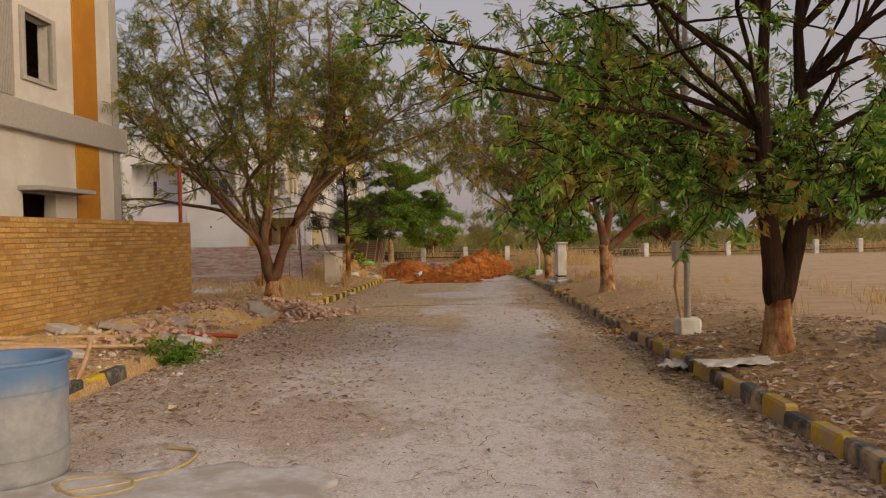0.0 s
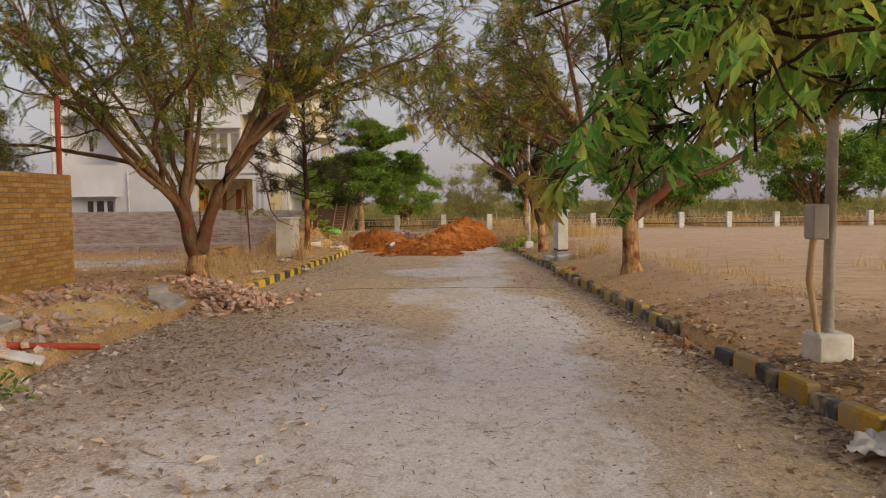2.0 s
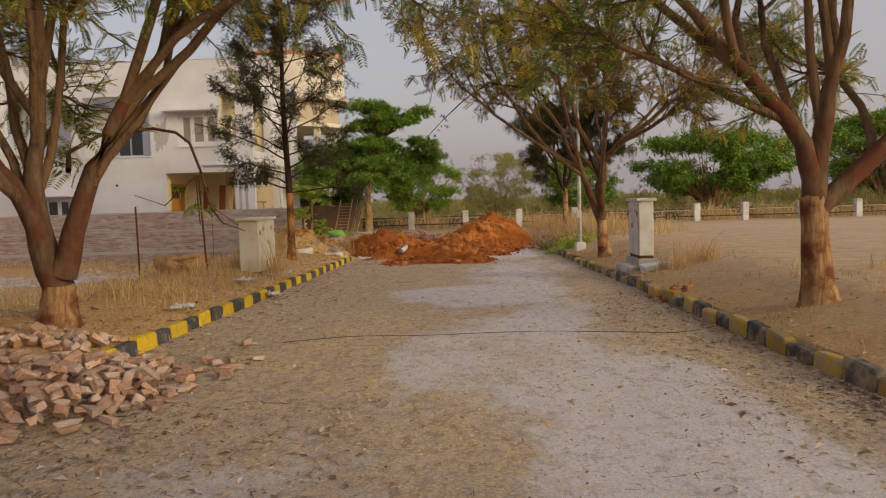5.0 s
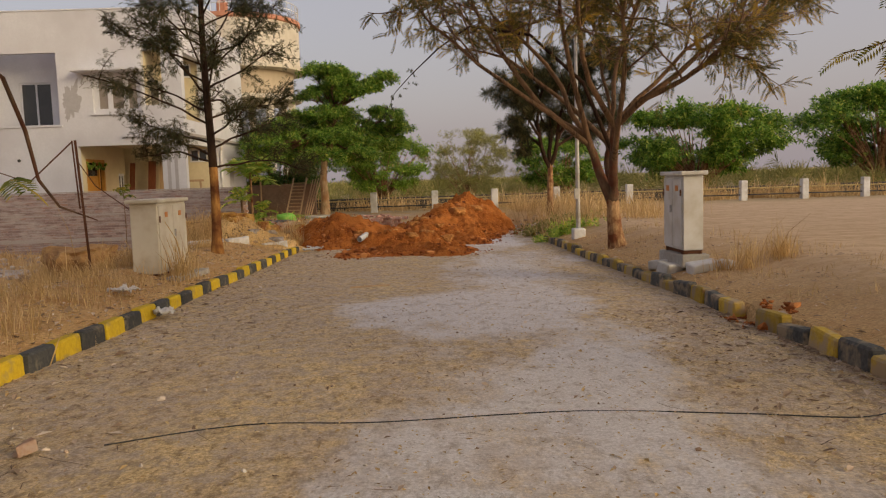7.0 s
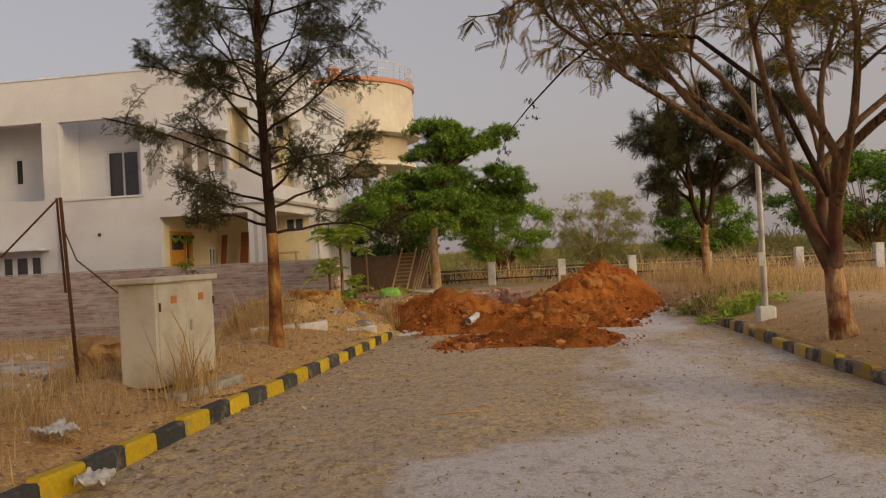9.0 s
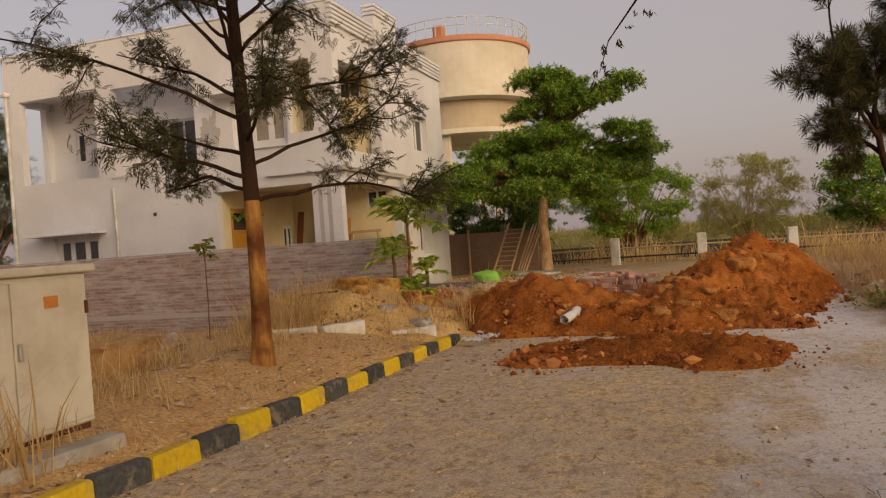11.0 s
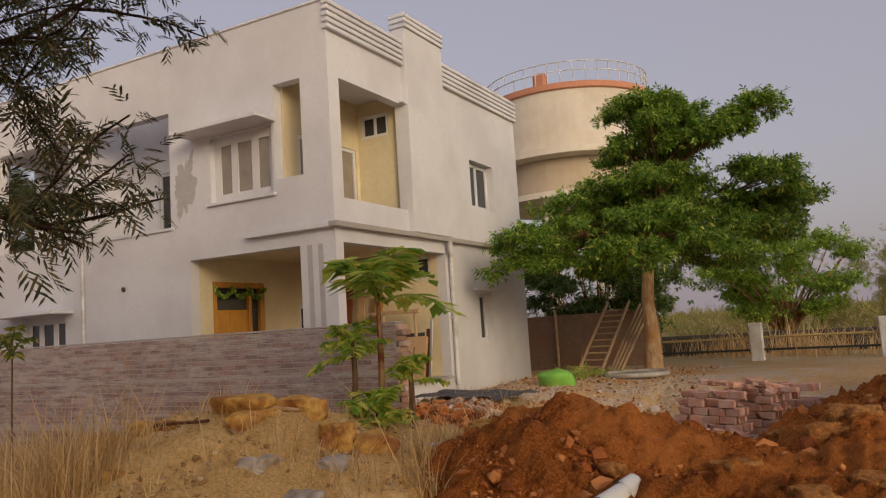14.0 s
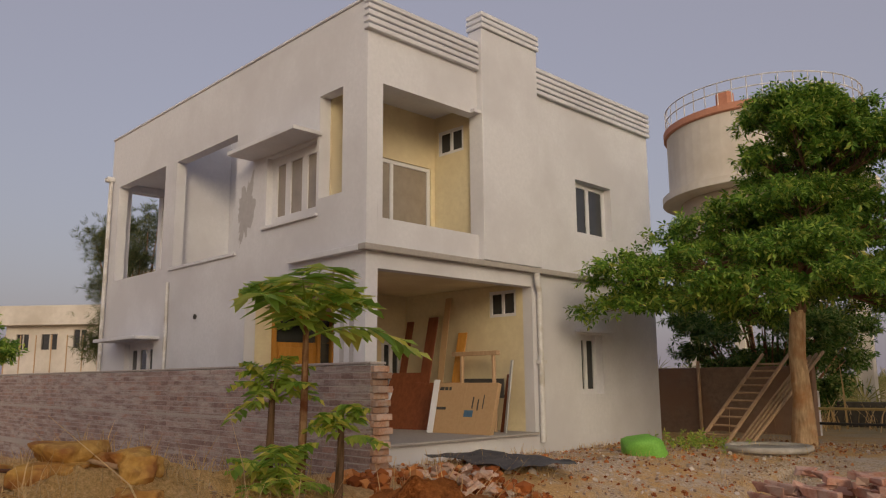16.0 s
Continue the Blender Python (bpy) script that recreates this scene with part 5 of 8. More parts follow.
far_tree(-49.0, 43.3, 6.0, 6.5, LEAF_GREEN, 110, n=2600, size=0.6, label="green tree behind the houses")
far_tree(-19.0, 60, 4.4, 4.0, LEAF_DARK, 111, "tuft", 0.5, 2400, 0.2, "dark feathery tree behind the houses")


# ---- walls ----
def brick_wall(name, x0, y0, x1, y1, z_low, z_top, thick, brick_mat, joint_mat, label, inset=0.004):
    """A wall of separate bricks, proud of their mortar core, between two points of the plan."""
    dx, dy = x1 - x0, y1 - y0
    ln = math.hypot(dx, dy)
    a = math.degrees(math.atan2(dy, dx))
    w = thing(name, x0, y0, 0, label, "wall", turn=a)
    w["kind"] = "structure"
    part("mortar_core", boxes((0.006, ln - 0.006, -thick / 2 + inset, thick / 2 - inset, z_low, z_top - 0.006)), joint_mat, w)
    return w, ln


def lay_bricks(w, ln, z_low, z_top, thick, brick_mat, bw, bh, limit, near_u, seed, gap=0.011, upright=0.004):
    rng = random.Random(seed)
    bmx = bmesh.new()
    box(bmx, 0, bw - upright, -thick / 2, thick / 2, 0, bh - gap, bevel=0.004)
    proto = bpy.data.meshes.new("brick")
    bmx.to_mesh(proto)
    bmx.free()
    proto.materials.append(brick_mat)
    rest_v, rest_f = [], []
    rows = int((z_top - z_low) / bh)
    spots = []
    for r in range(rows):
        z = z_top - (r + 1) * bh
        u = -bw / 2 if r % 2 else 0.0
        while u < ln - 0.02:
            a, b = max(u, 0), min(u + bw, ln)
            if b - a > 0.05:
                spots.append((abs((a + b) / 2 - near_u) + 2.0 * (z_top - z), a, b, z))
            u += bw
    spots.sort()
    cube = np.array([(0, 0, 0), (1, 0, 0), (1, 1, 0), (0, 1, 0), (0, 0, 1), (1, 0, 1), (1, 1, 1), (0, 1, 1)], float)
    quads = np.array([(0, 3, 2, 1), (4, 5, 6, 7), (0, 1, 5, 4), (1, 2, 6, 5), (2, 3, 7, 6), (3, 0, 4, 7)])
    for i, (_, a, b, z) in enumerate(spots):
        off = rng.uniform(-0.0025, 0.0025)
        if i < limit:
            ob = new("brick", proto)
            ob.parent = w
            ob.matrix_basis = Matrix.Translation((a, off, z)) @ Matrix.Diagonal(((b - a - upright) / (bw - upright), 1, 1, 1))
        else:
            rest_f.append(quads + 8 * len(rest_v))
            rest_v.append(cube * np.array([b - a - upright, thick, bh - gap]) + np.array([a, off - thick / 2, z]))
    if rest_v:
        ob = arrays("brickwork", np.concatenate(rest_v), np.concatenate(rest_f), brick_mat, w)
        ob["kind"] = "stuff"


W1 = brick_wall("brick_wall", -6.42, 2.0, -6.42, 17.05, -0.3, 1.93, 0.23, BRICK, MORTAR, "unplastered orange brick boundary wall along the plot", 0.014)
W2 = brick_wall("grey_brick_wall", -23.3, 39.35, -6.42, 39.35, -1.3, 1.10, 0.22, GBRICK, GMORTAR, "low weathered grey brick wall with pale mortar courses")


def kerb(x, y, yaw, paint, index):
    bm = bmesh.new()
    box(bm, -0.075, 0.075, -0.245, 0.245, -0.12, 0.165, bevel=0.022)
    return bm


KERB_BLOCKS = {}
for key, m in (("yellow", YELLOWK), ("black", BLACKK), ("worn_yellow", YELLOWW), ("worn_black", BLACKW)):
    bmk = kerb(0, 0, 0, m, 0)
    for v in bmk.verts:
        if v.co.z > 0.1:
            v.co.x *= 0.82
    KERB_BLOCKS[key] = bpy.data.meshes.new("kerb_block")
    bmk.to_mesh(KERB_BLOCKS[key])
    bmk.free()
    KERB_BLOCKS[key].materials.append(m)


def kerb_row(x, y0, y1, gaps, seed, label, paint="", slack=1.0):
    rng = random.Random(seed)
    k = thing("kerb", x, y0, road_z(y0), label, "kerb")
    k["kind"] = "structure"
    k.matrix_basis = pose(0, 0, 0)
    y, i = y0, 0
    while y < y1:
        if not any(a < y < b for a, b in gaps):
            ob = new("kerb_block", KERB_BLOCKS[paint + ("yellow" if i % 2 else "black")])
            ob.parent = k
            sway = 0.05 * noise.noise(Vector((x, y * 0.35, 0)))
            ob.matrix_basis = pose(x + sway + rng.uniform(-0.012, 0.012), y, road_z(y) + rng.uniform(-0.02, 0.012) * slack, rng.uniform(-1.5, 1.5) * slack - 1.06, rng.uniform(-2, 2) * slack, rng.uniform(-2.5, 2.5) * slack)
        y += 0.5
        i += 1


kerb_row(KERB_R, -3.0, 41.0, [(12.3, 13.7), (22.6, 23.3)], 1, "row of yellow and black painted kerb blocks, worn and dusty", "worn_", 2.2)
kerb_row(KERB_L, 18.0, 35.4, [], 2, "row of yellow and black painted kerb blocks beside the verge")
kerb_row(KERB_L - 0.15, 7.9, 9.4, [], 3, "few half-buried yellow and black kerb blocks")

for z, h, t in ((-0.42, 0.11, 0.25), (0.40, 0.05, 0.224), (1.104, 0.03, 0.235)):
    part("mortar_band", boxes((-0.01, W2[1] + 0.002, -t / 2, t / 2, z, z + h), bevel=0.006), GMORTAR, W2[0], "pale mortar band")


# ---- heaps of earth ----
def heap(name, x0, x1, y0, y1, height, material, label, step=0.05, rough=0.2, kind=""):
    """Loose earth piled on the ground: the height above it is given by a function of the plan."""
    xs, ys = np.arange(x0, x1, step), np.arange(y0, y1, step)
    h = np.array([[height(x, y) for x in xs] for y in ys])
    V, index, F = [], {}, []
    for j, y in enumerate(ys):
        for i, x in enumerate(xs):
            z = h[j, i]
            if z > 0.004:
                z += rough * (0.7 * noise.noise(Vector((x * 2.1, y * 2.1, 7))) + 0.75 * abs(noise.noise(Vector((x * 5.2, y * 5.2, 9)))) + 0.5 * abs(noise.noise(Vector((x * 11, y * 11, 3)))) + 0.13 * noise.noise(Vector((x * 21, y * 21, 5)))) * min(z / 0.15, 1)
            index[i, j] = len(V)
            V.append((x, y, surface(x, y) + (z if z > 0.004 else -0.06)))
    for j in range(len(ys) - 1):
        for i in range(len(xs) - 1):
            if max(h[j, i], h[j + 1, i], h[j, i + 1], h[j + 1, i + 1]) > 0.004:
                F.append((index[i, j], index[i + 1, j], index[i + 1, j + 1], index[i, j + 1]))
    ob = arrays(name, V, F, material, smooth=True)
    return tagged(ob, label, "earth heap", kind=kind)


def ridge(x, y, ax, ay, bx, by, ha, hb, w):
    dx, dy = bx - ax, by - ay
    u = ((x - ax) * dx + (y - ay) * dy) / (dx * dx + dy * dy)
    v = min(max(u, 0), 1)
    d = math.hypot(x - ax - v * dx, y - ay - v * dy)
    return (ha + (hb - ha) * v) * max(0.0, 1 - (d / w) ** 1.25)


def red_pile(x, y):
    e = 0.35 * noise.noise(Vector((x * 0.9, y * 0.9, 2)))
    a = ridge(x, y, -3.2, 37.2, -2.0, 37.4, 0.9, 0.5, 1.7 + e)
    b = max(ridge(x, y, -0.3, 39.4, 0.75, 43.6, 0.85, 1.2, 1.9 + e), ridge(x, y, -0.9, 37.6, -0.3, 39.4, 0.5, 0.8, 1.5 + e))
    c = ridge(x, y, -2.2, 33.9, -0.4, 33.5, 0.13, 0.2, 1.1 + 2.2 * e)
    d = ridge(x, y, -1.2, 36.6, 0.0, 37.0, 0.30, 0.25, 1.2 + 2 * e)
    return max(a, b, c, d) - 0.03


def tan_mound(x, y):
    e = 0.3 * noise.noise(Vector((x * 0.9, y * 0.9, 5)))
    return max(ridge(x, y, -6.6, 36.4, -5.6, 35.9, 0.40, 0.38, 1.9 + e), ridge(x, y, -5.7, 35.2, -5.2, 35.0, 0.32, 0.2, 1.3 + e)) - 0.03


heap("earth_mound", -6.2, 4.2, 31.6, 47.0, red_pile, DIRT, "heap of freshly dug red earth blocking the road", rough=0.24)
heap("earth_mound", -9.0, -3.6, 33.4, 38.9, tan_mound, TANDIRT, "low mound of tan earth with dry grass and stones", rough=0.12)


def left_spoil(x, y):
    e = 0.3 * noise.noise(Vector((x * 1.1, y * 1.1, 15)))
    return max(ridge(x, y, -5.6, 10.5, -5.4, 15.8, 0.13, 0.12, 1.0 + e), ridge(x, y, -4.9, 14.0, -4.5, 15.0, 0.2, 0.16, 0.6 + e), ridge(x, y, -5.5, 7.0, -5.6, 10.5, 0.1, 0.14, 0.8 + e)) - 0.03


heap("earth_mound", -7.0, -3.2, 5.5, 18.0, left_spoil, TANDIRT, "spread spoil of orange earth beside the brick wall", rough=0.08)


def clods(n, pick, size, material, label, name, seed, squash=0.75, lift=0.0, category="debris"):
    """Many small rough bits as one sheet of stuff."""
    rng = np.random.default_rng(seed)
    bm = bmesh.new()
    bmesh.ops.create_icosphere(bm, subdivisions=1, radius=1)
    T = np.array([v.co[:] for v in bm.verts])
    Fq = np.array([[v.index for v in f.verts] for f in bm.faces])
    bm.free()
    V, F = [], []
    for k in range(n):
        x, y, z = pick(rng)
        s = size * float(np.exp(rng.normal(0, 0.38)))
        t = T * (1 + rng.normal(0, 0.3, (len(T), 1))) * np.array([1, rng.uniform(0.6, 1.1), squash]) * s
        a = rng.uniform(0, 6.28)
        c, d = math.cos(a), math.sin(a)
        t = np.stack([t[:, 0] * c - t[:, 1] * d, t[:, 0] * d + t[:, 1] * c, t[:, 2]], 1)
        F.append(Fq + len(V) * len(T))
        V.append(t + np.array([x, y, z + s * 0.3 + lift]))
    return tagged(arrays(name, np.concatenate(V), np.concatenate(F), material), label, category, kind="stuff")


def on_pile(rng):
    while True:
        x, y = rng.uniform(-5.2, 3.2), rng.uniform(32, 46)
        h = red_pile(x, y)
        if h > 0.01 or (h > -0.2 and rng.random() < 0.08 and max(red_pile(x + 0.4, y), red_pile(x, y + 0.5), red_pile(x - 0.4, y)) > 0.01):
            return x, y, surface(x, y) + max(h, 0)


def on_mound(rng):
    while True:
        x, y = rng.uniform(-8.4, -4.3), rng.uniform(33.8, 38.4)
        h = tan_mound(x, y)
        if h > 0.02:
            return x, y, surface(x, y) + h


clods(12000, on_pile, 0.017, CLOD, "crumbs of red earth on the heap", "earth_crumbs", 5)
clods(1500, on_pile, 0.042, CLOD, "loose clods of red earth on the heap", "earth_clods", 4)
clods(1100, on_mound, 0.02, TANCLOD, "small stones on the tan mound", "gravel", 6)


ROCKRED = earth_material("dry_orange_lump", (0.24, 0.085, 0.024), (0.48, 0.21, 0.068), (0.72, 0.39, 0.145))
SANDROCK = mat("sandy_earth_lump", (0.36, 0.21, 0.09), (0.50, 0.31, 0.14), 10, 0.95, 0.7, (0.30, 0.17, 0.08), 2.0, distance=0.03, spec=0.1)


def boulder(x, y, size, material, label, seed, z=None, category="boulder"):
    rng = random.Random(seed)
    bm = bmesh.new()
    lump(bm, (0, 0, size[2] * 0.5), [0.85 * v for v in size], rng, 4, 0.5)
    seed_at = Vector((seed, seed * 0.7, 3))
    for v in bm.verts:
        v.co += v.co.normalized() * min(size) * (0.16 * abs(noise.noise(v.co / max(size) * 3.1 + seed_at)) + 0.10 * noise.noise(v.co / max(size) * 7.5 + seed_at) - 0.06)
        v.co.z = min(v.co.z, size[2] * (1.15 + 0.2 * noise.noise(v.co / max(size) * 1.3 + seed_at)))
    for f in bm.faces:
        f.smooth = seed % 3 > 0
    zz = surface(x, y) + max(red_pile(x, y), tan_mound(x, y), 0) if z is None else z
    ob = part("boulder", bm, material)
    ob.matrix_basis = pose(x, y, zz - 0.04, 0, 0, rng.uniform(0, 360))
    return tagged(ob, label, category, "loose boulders")


for i, (x, y, sx, sy, sz) in enumerate(((-6.2, 36.0, 0.46, 0.3, 0.21), (-5.75, 36.3, 0.3, 0.24, 0.2), (-7.2, 35.2, 0.28, 0.2, 0.18), (-7.0, 35.55, 0.22, 0.18, 0.16), (-5.13, 36.05, 0.2, 0.2, 0.2), (-4.95, 36.4, 0.26, 0.2, 0.17), (-4.35, 37.6, 0.24, 0.2, 0.2), (-4.3, 38.4, 0.2, 0.2, 0.2), (-5.75, 35.75, 0.3, 0.16, 0.13), (-5.9, 34.3, 0.12, 0.1, 0.1))):
    boulder(x, y, (sx, sy, sz), ROCK, "rounded sandy orange boulder on the mound", 20 + i)
for i, (x, y, sx, sy, sz) in enumerate(((-4.85, 35.6, 0.22, 0.16, 0.12), (-4.55, 34.9, 0.22, 0.16, 0.16), (-5.2, 35.1, 0.2, 0.14, 0.12), (-4.5, 37.0, 0.3, 0.2, 0.1))):
    boulder(x, y, (sx, sy, sz), GREYROCK, "pale broken stone lying on the mound", 40 + i)
for i, (x, y, s) in enumerate(((-0.9, 38.2, 0.3), (-0.35, 37.7, 0.22), (0.2, 39.6, 0.34), (-1.5, 38.9, 0.2), (0.9, 41.6, 0.28), (-3.2, 37.6, 0.16), (-2.6, 36.4, 0.14), (0.0, 37.1, 0.18), (-0.2, 41.2, 0.3), (-1.9, 35.6, 0.13), (-1.73, 36.79, 0.2), (-1.16, 36.2, 0.24), (-0.7, 36.6, 0.26), (-2.08, 37.78, 0.2), (-1.06, 37.9, 0.24), (-1.74, 39.6, 0.18), (-0.2, 36.4, 0.2))):
    boulder(x, y, (s, s * 0.85, s * 0.7), ROCKRED, "large lump of orange earth on the heap", 60 + i, category="earth lump")
boulder(-8.36, 32.6, (0.85, 0.75, 0.6), SANDROCK, "big smooth sandy boulder in dry grass", 90, z=-0.74)


def pvc_pipe():
    z = surface(-2.45, 35.95) + red_pile(-2.45, 35.95)
    V, F = sweep([([(-0.2, 0, 0.03), (0.2, 0, 0.12)], [0.075, 0.075]), ([(0.05, 0, 0.087), (0.2, 0, 0.122)], [0.085, 0.085])], 14)
    ob = arrays("pipe_offcut", V, F, PVC, smooth=True)
    ob.matrix_basis = pose(-2.45, 35.95, z + 0.06, 0, 0, 65)
    tagged(ob, "short white plastic pipe offcut on the red earth", "pipe")


pvc_pipe()


# ---- roadside things ----
def feeder_cabinet(x, y, z, ln, depth, h, facing, paint, label):
    """A steel feeder cabinet on short feet: two door leaves along the road, overhanging lid."""
    c = thing("feeder_cabinet", x, y, z, label, "utility cabinet")
    part("body", boxes((-depth / 2, depth / 2, -ln / 2, ln / 2, 0.02, h - 0.05), bevel=0.012), paint, c)
    lid = bmesh.new()
    box(lid, -depth / 2 - 0.05, depth / 2 + 0.05, -ln / 2 - 0.06, ln / 2 + 0.06, h - 0.05, h + 0.01, bevel=0.012)
    part("lid", lid, paint, c)
    f = facing * depth / 2
    for s in (-1, 1):
        a, b = sorted((0.006 * s, s * (ln / 2 - 0.03)))
        d = part("door", boxes((min(f, f + facing * 0.018), max(f, f + facing * 0.018), a, b, 0.06, h - 0.09), bevel=0.005), paint, c)
        part("label_plate", boxes((min(f + facing * 0.018, f + facing * 0.024), max(f + facing * 0.018, f + facing * 0.024), s * ln * 0.24 - 0.06, s * ln * 0.24 + 0.06, h * 0.76, h * 0.83)), ORANGETAG, d, "small orange plate")
        part("hinge", boxes((min(f + facing * 0.018, f + facing * 0.035), max(f + facing * 0.018, f + facing * 0.035), s * (ln / 2 - 0.05), s * (ln / 2 - 0.03), h * 0.7, h * 0.78)), RUST, d)
    part("handle", boxes((min(f + facing * 0.018, f + facing * 0.05), max(f + facing * 0.018, f + facing * 0.05), 0.02, 0.05, h * 0.48, h * 0.58), bevel=0.006), STEEL, c)
    for sx in (-1, 1):
        for sy in (-1, 1):
            part("foot", boxes((sx * depth * 0.38 - 0.03, sx * depth * 0.38 + 0.03, sy * ln * 0.42 - 0.03, sy * ln * 0.42 + 0.03, -0.25, 0.02)), RUST, c)
    part("base_frame", boxes((-depth / 2 + 0.02, depth / 2 - 0.02, -ln / 2 + 0.03, ln / 2 - 0.03, -0.03, 0.02)), RUST, c)


feeder_cabinet(-5.05, 27.91, -0.18, 1.36, 0.42, 1.17, 1, CABINET, "cream steel feeder cabinet with double doors on the verge")
feeder_cabinet(3.09, 26.6, 0.02, 0.86, 0.29, 1.14, -1, CABGREY, "grey steel feeder cabinet on a low concrete base")


def slab_piece(name, x, y, z, size, turn, tilt, material, label, category):
    bm = boxes((-size[0] / 2, size[0] / 2, -size[1] / 2, size[1] / 2, 0, size[2]), bevel=0.015)
    bmesh.ops.subdivide_edges(bm, edges=bm.edges, cuts=3, use_grid_fill=True)
    for v in bm.verts:
        v.co += 0.012 * Vector((noise.noise(v.co * 5), noise.noise(v.co * 5 + Vector((9, 0, 0))), noise.noise(v.co * 5 + Vector((0, 9, 0)))))
    ob = part(name, bm, material)
    ob.matrix_basis = pose(x, y, z, tilt[0], tilt[1], turn)
    return tagged(ob, label, category)


slab_piece("concrete_block", 3.09, 26.6, -0.21, (0.40, 0.98, 0.19), 2, (0, 0), CONCRETE, "low concrete block under the grey cabinet", "concrete block")
slab_piece("concrete_strip", -4.57, 27.75, -0.36, (0.2, 1.4, 0.16), -3, (-1, 0), CONCRETE, "pale concrete strip before the cream cabinet", "concrete block")
# a square of low concrete edging round the slender tree's bed
for (ax, ay), (bx, by), top, wide in (((-6.2, 33.02), (-5.47, 33.33), -0.17, 0.12), ((-5.42, 33.36), (-5.06, 33.92), -0.1, 0.12), ((-4.8, 34.25), (-4.28, 34.75), -0.3, 0.1)):
    top = max(top, surface((ax + bx) / 2, (ay + by) / 2) + (0.07 if ax < -6 else 0.12))
    slab_piece("concrete_edging", (ax + bx) / 2, (ay + by) / 2, top - 0.3, (math.hypot(bx - ax, by - ay), wide, 0.3), math.degrees(math.atan2(by - ay, bx - ax)), (3, -2), POSTW, "weathered white concrete edging piece lying in dry grass", "concrete edging")
slab_piece("concrete_slab", -4.42, 16.0, road_z(16.05) + 0.2, (0.56, 0.32, 0.09), -28, (20, 17), CONCRETE, "broken grey concrete slab on the rubble", "concrete slab")
slab_piece("cement_lump", -4.35, 11.0, 0.02, (0.42, 0.28, 0.12), 20, (5, 10), CONCRETE, "pale cement lump beside the road", "rubble")
for k, (x, y, sz, turn, tl, lab, mt) in enumerate(((-4.62, 16.2, (0.3, 0.34, 0.22), 25, (4, -6), "cracked grey concrete lump under a slab", CONCRETE),
        (-4.32, 11.75, (0.5, 0.2, 0.045), 18, (8, 16), "white board offcut lying on rubble", POSTW),
        (-5.0, 12.6, (0.4, 0.3, 0.09), 60, (10, -9), "flat broken mortar piece on orange earth", CONCRETE),
        (-5.3, 11.2, (0.5, 0.34, 0.1), 15, (-9, 12), "tilted broken concrete piece on rubble", CONCRETE),
        (-5.7, 10.4, (0.36, 0.3, 0.1), 80, (12, 5), "flat broken mortar piece on orange earth", CONCRETE),
        (-5.0, 9.3, (0.34, 0.24, 0.08), 40, (7, 11), "small broken slab beside the road edge", CONCRETE))):
    slab_piece("rubble_slab", x, y, surface(x, y) + max(left_spoil(x, y), 0) + 0.01, sz, turn, tl, mt, lab, "rubble")
for k, (x, y, sz, turn, tl) in enumerate(((2.80, 26.3, (0.34, 0.26, 0.16), 20, (8, 6)), (2.86, 26.85, (0.3, 0.4, 0.14), 70, (-6, 9)), (3.12, 25.85, (0.42, 0.24, 0.15), 8, (6, -8)), (3.42, 25.75, (0.26, 0.2, 0.12), 40, (10, 4)))):
    slab_piece("rubble_slab", x, y, surface(x, y) - 0.02, sz, turn, tl, POSTW, "whitewashed lump of rubble at the cabinet's foot", "rubble")
slab_piece("planter_block", 4.75, 8.2, 0.1, (0.22, 1.3, 0.3), 8, (0, 3), CONCRETE, "broken brown-edged concrete planter edge", "concrete block")


def iron_posts():
    for x, y, top, lean in ((-6.2, 27.9, 2.2, 2.5), (-7.65, 27.75, 2.0, 0.5)):
        z = surface(x, y)
        p = thing("iron_post", x, y, z, "thin rusty iron angle post stuck in dry grass", "post", "rusty posts", turn=20)
        part("post", boxes((-0.02, 0.02, -0.02, -0.012, -0.2, top), (-0.02, -0.012, -0.012, 0.02, -0.2, top), bevel=0.002), RUST, p)
        if lean > 1:
            part("brace", tubes(((-0.05, 0.02, top - 1.1), (-0.05, 0.02, top), 0.014), sides=6), RUST, p)
            part("stay", tubes(((-0.05, 0.02, top - 0.02), (-0.75, 0.2, top - 0.62), 0.012), sides=6), RUST, p)
            V, F = sweep([([(-0.02, 0, top - 0.3), (0.25, -0.6, top - 0.75), (0.7, -0.9, top - 1.15), (1.05, -0.6, top - 1.25)], [0.008] * 4)], 6)
            arrays("loose_wire", V, F, RUST, p)
            part("stay", tubes(((-0.75, 0.2, top - 0.62), (-1.35, 0.35, top - 0.35), 0.008), sides=6), RUST, p)
        p.matrix_basis = pose(x, y, z, 0, -lean, 20)


iron_posts()


def street_lamp(x, y):
    z = surface(x, y)
    s = thing("street_lamp", x, y, z, "slim white steel street lamp post on a small concrete foot", "street lamp")
    bm = bmesh.new()
    tube(bm, (0, 0, 0.2), (0, 0, 5.6), 0.055, 0.035, 12)
    part("pole", bm, POSTW, s, "", True)
    part("footing", boxes((-0.15, 0.15, -0.15, 0.15, -0.1, 0.24), bevel=0.03), POSTW, s, "whitewashed concrete footing")
    part("junction_box", boxes((-0.1, 0.02, -0.1, -0.03, 0.95, 1.2), bevel=0.01), CABGREY, s)
    bm = bmesh.new()
    tube(bm, (0, 0, 5.55), (-0.9, 0, 5.8), 0.022, sides=8)
    part("arm", bm, POSTW, s)
    part("lamp_head", boxes((-1.3, -0.85, -0.1, 0.1, 5.76, 5.84), bevel=0.02), CABGREY, s)


street_lamp(2.98, 34.0)


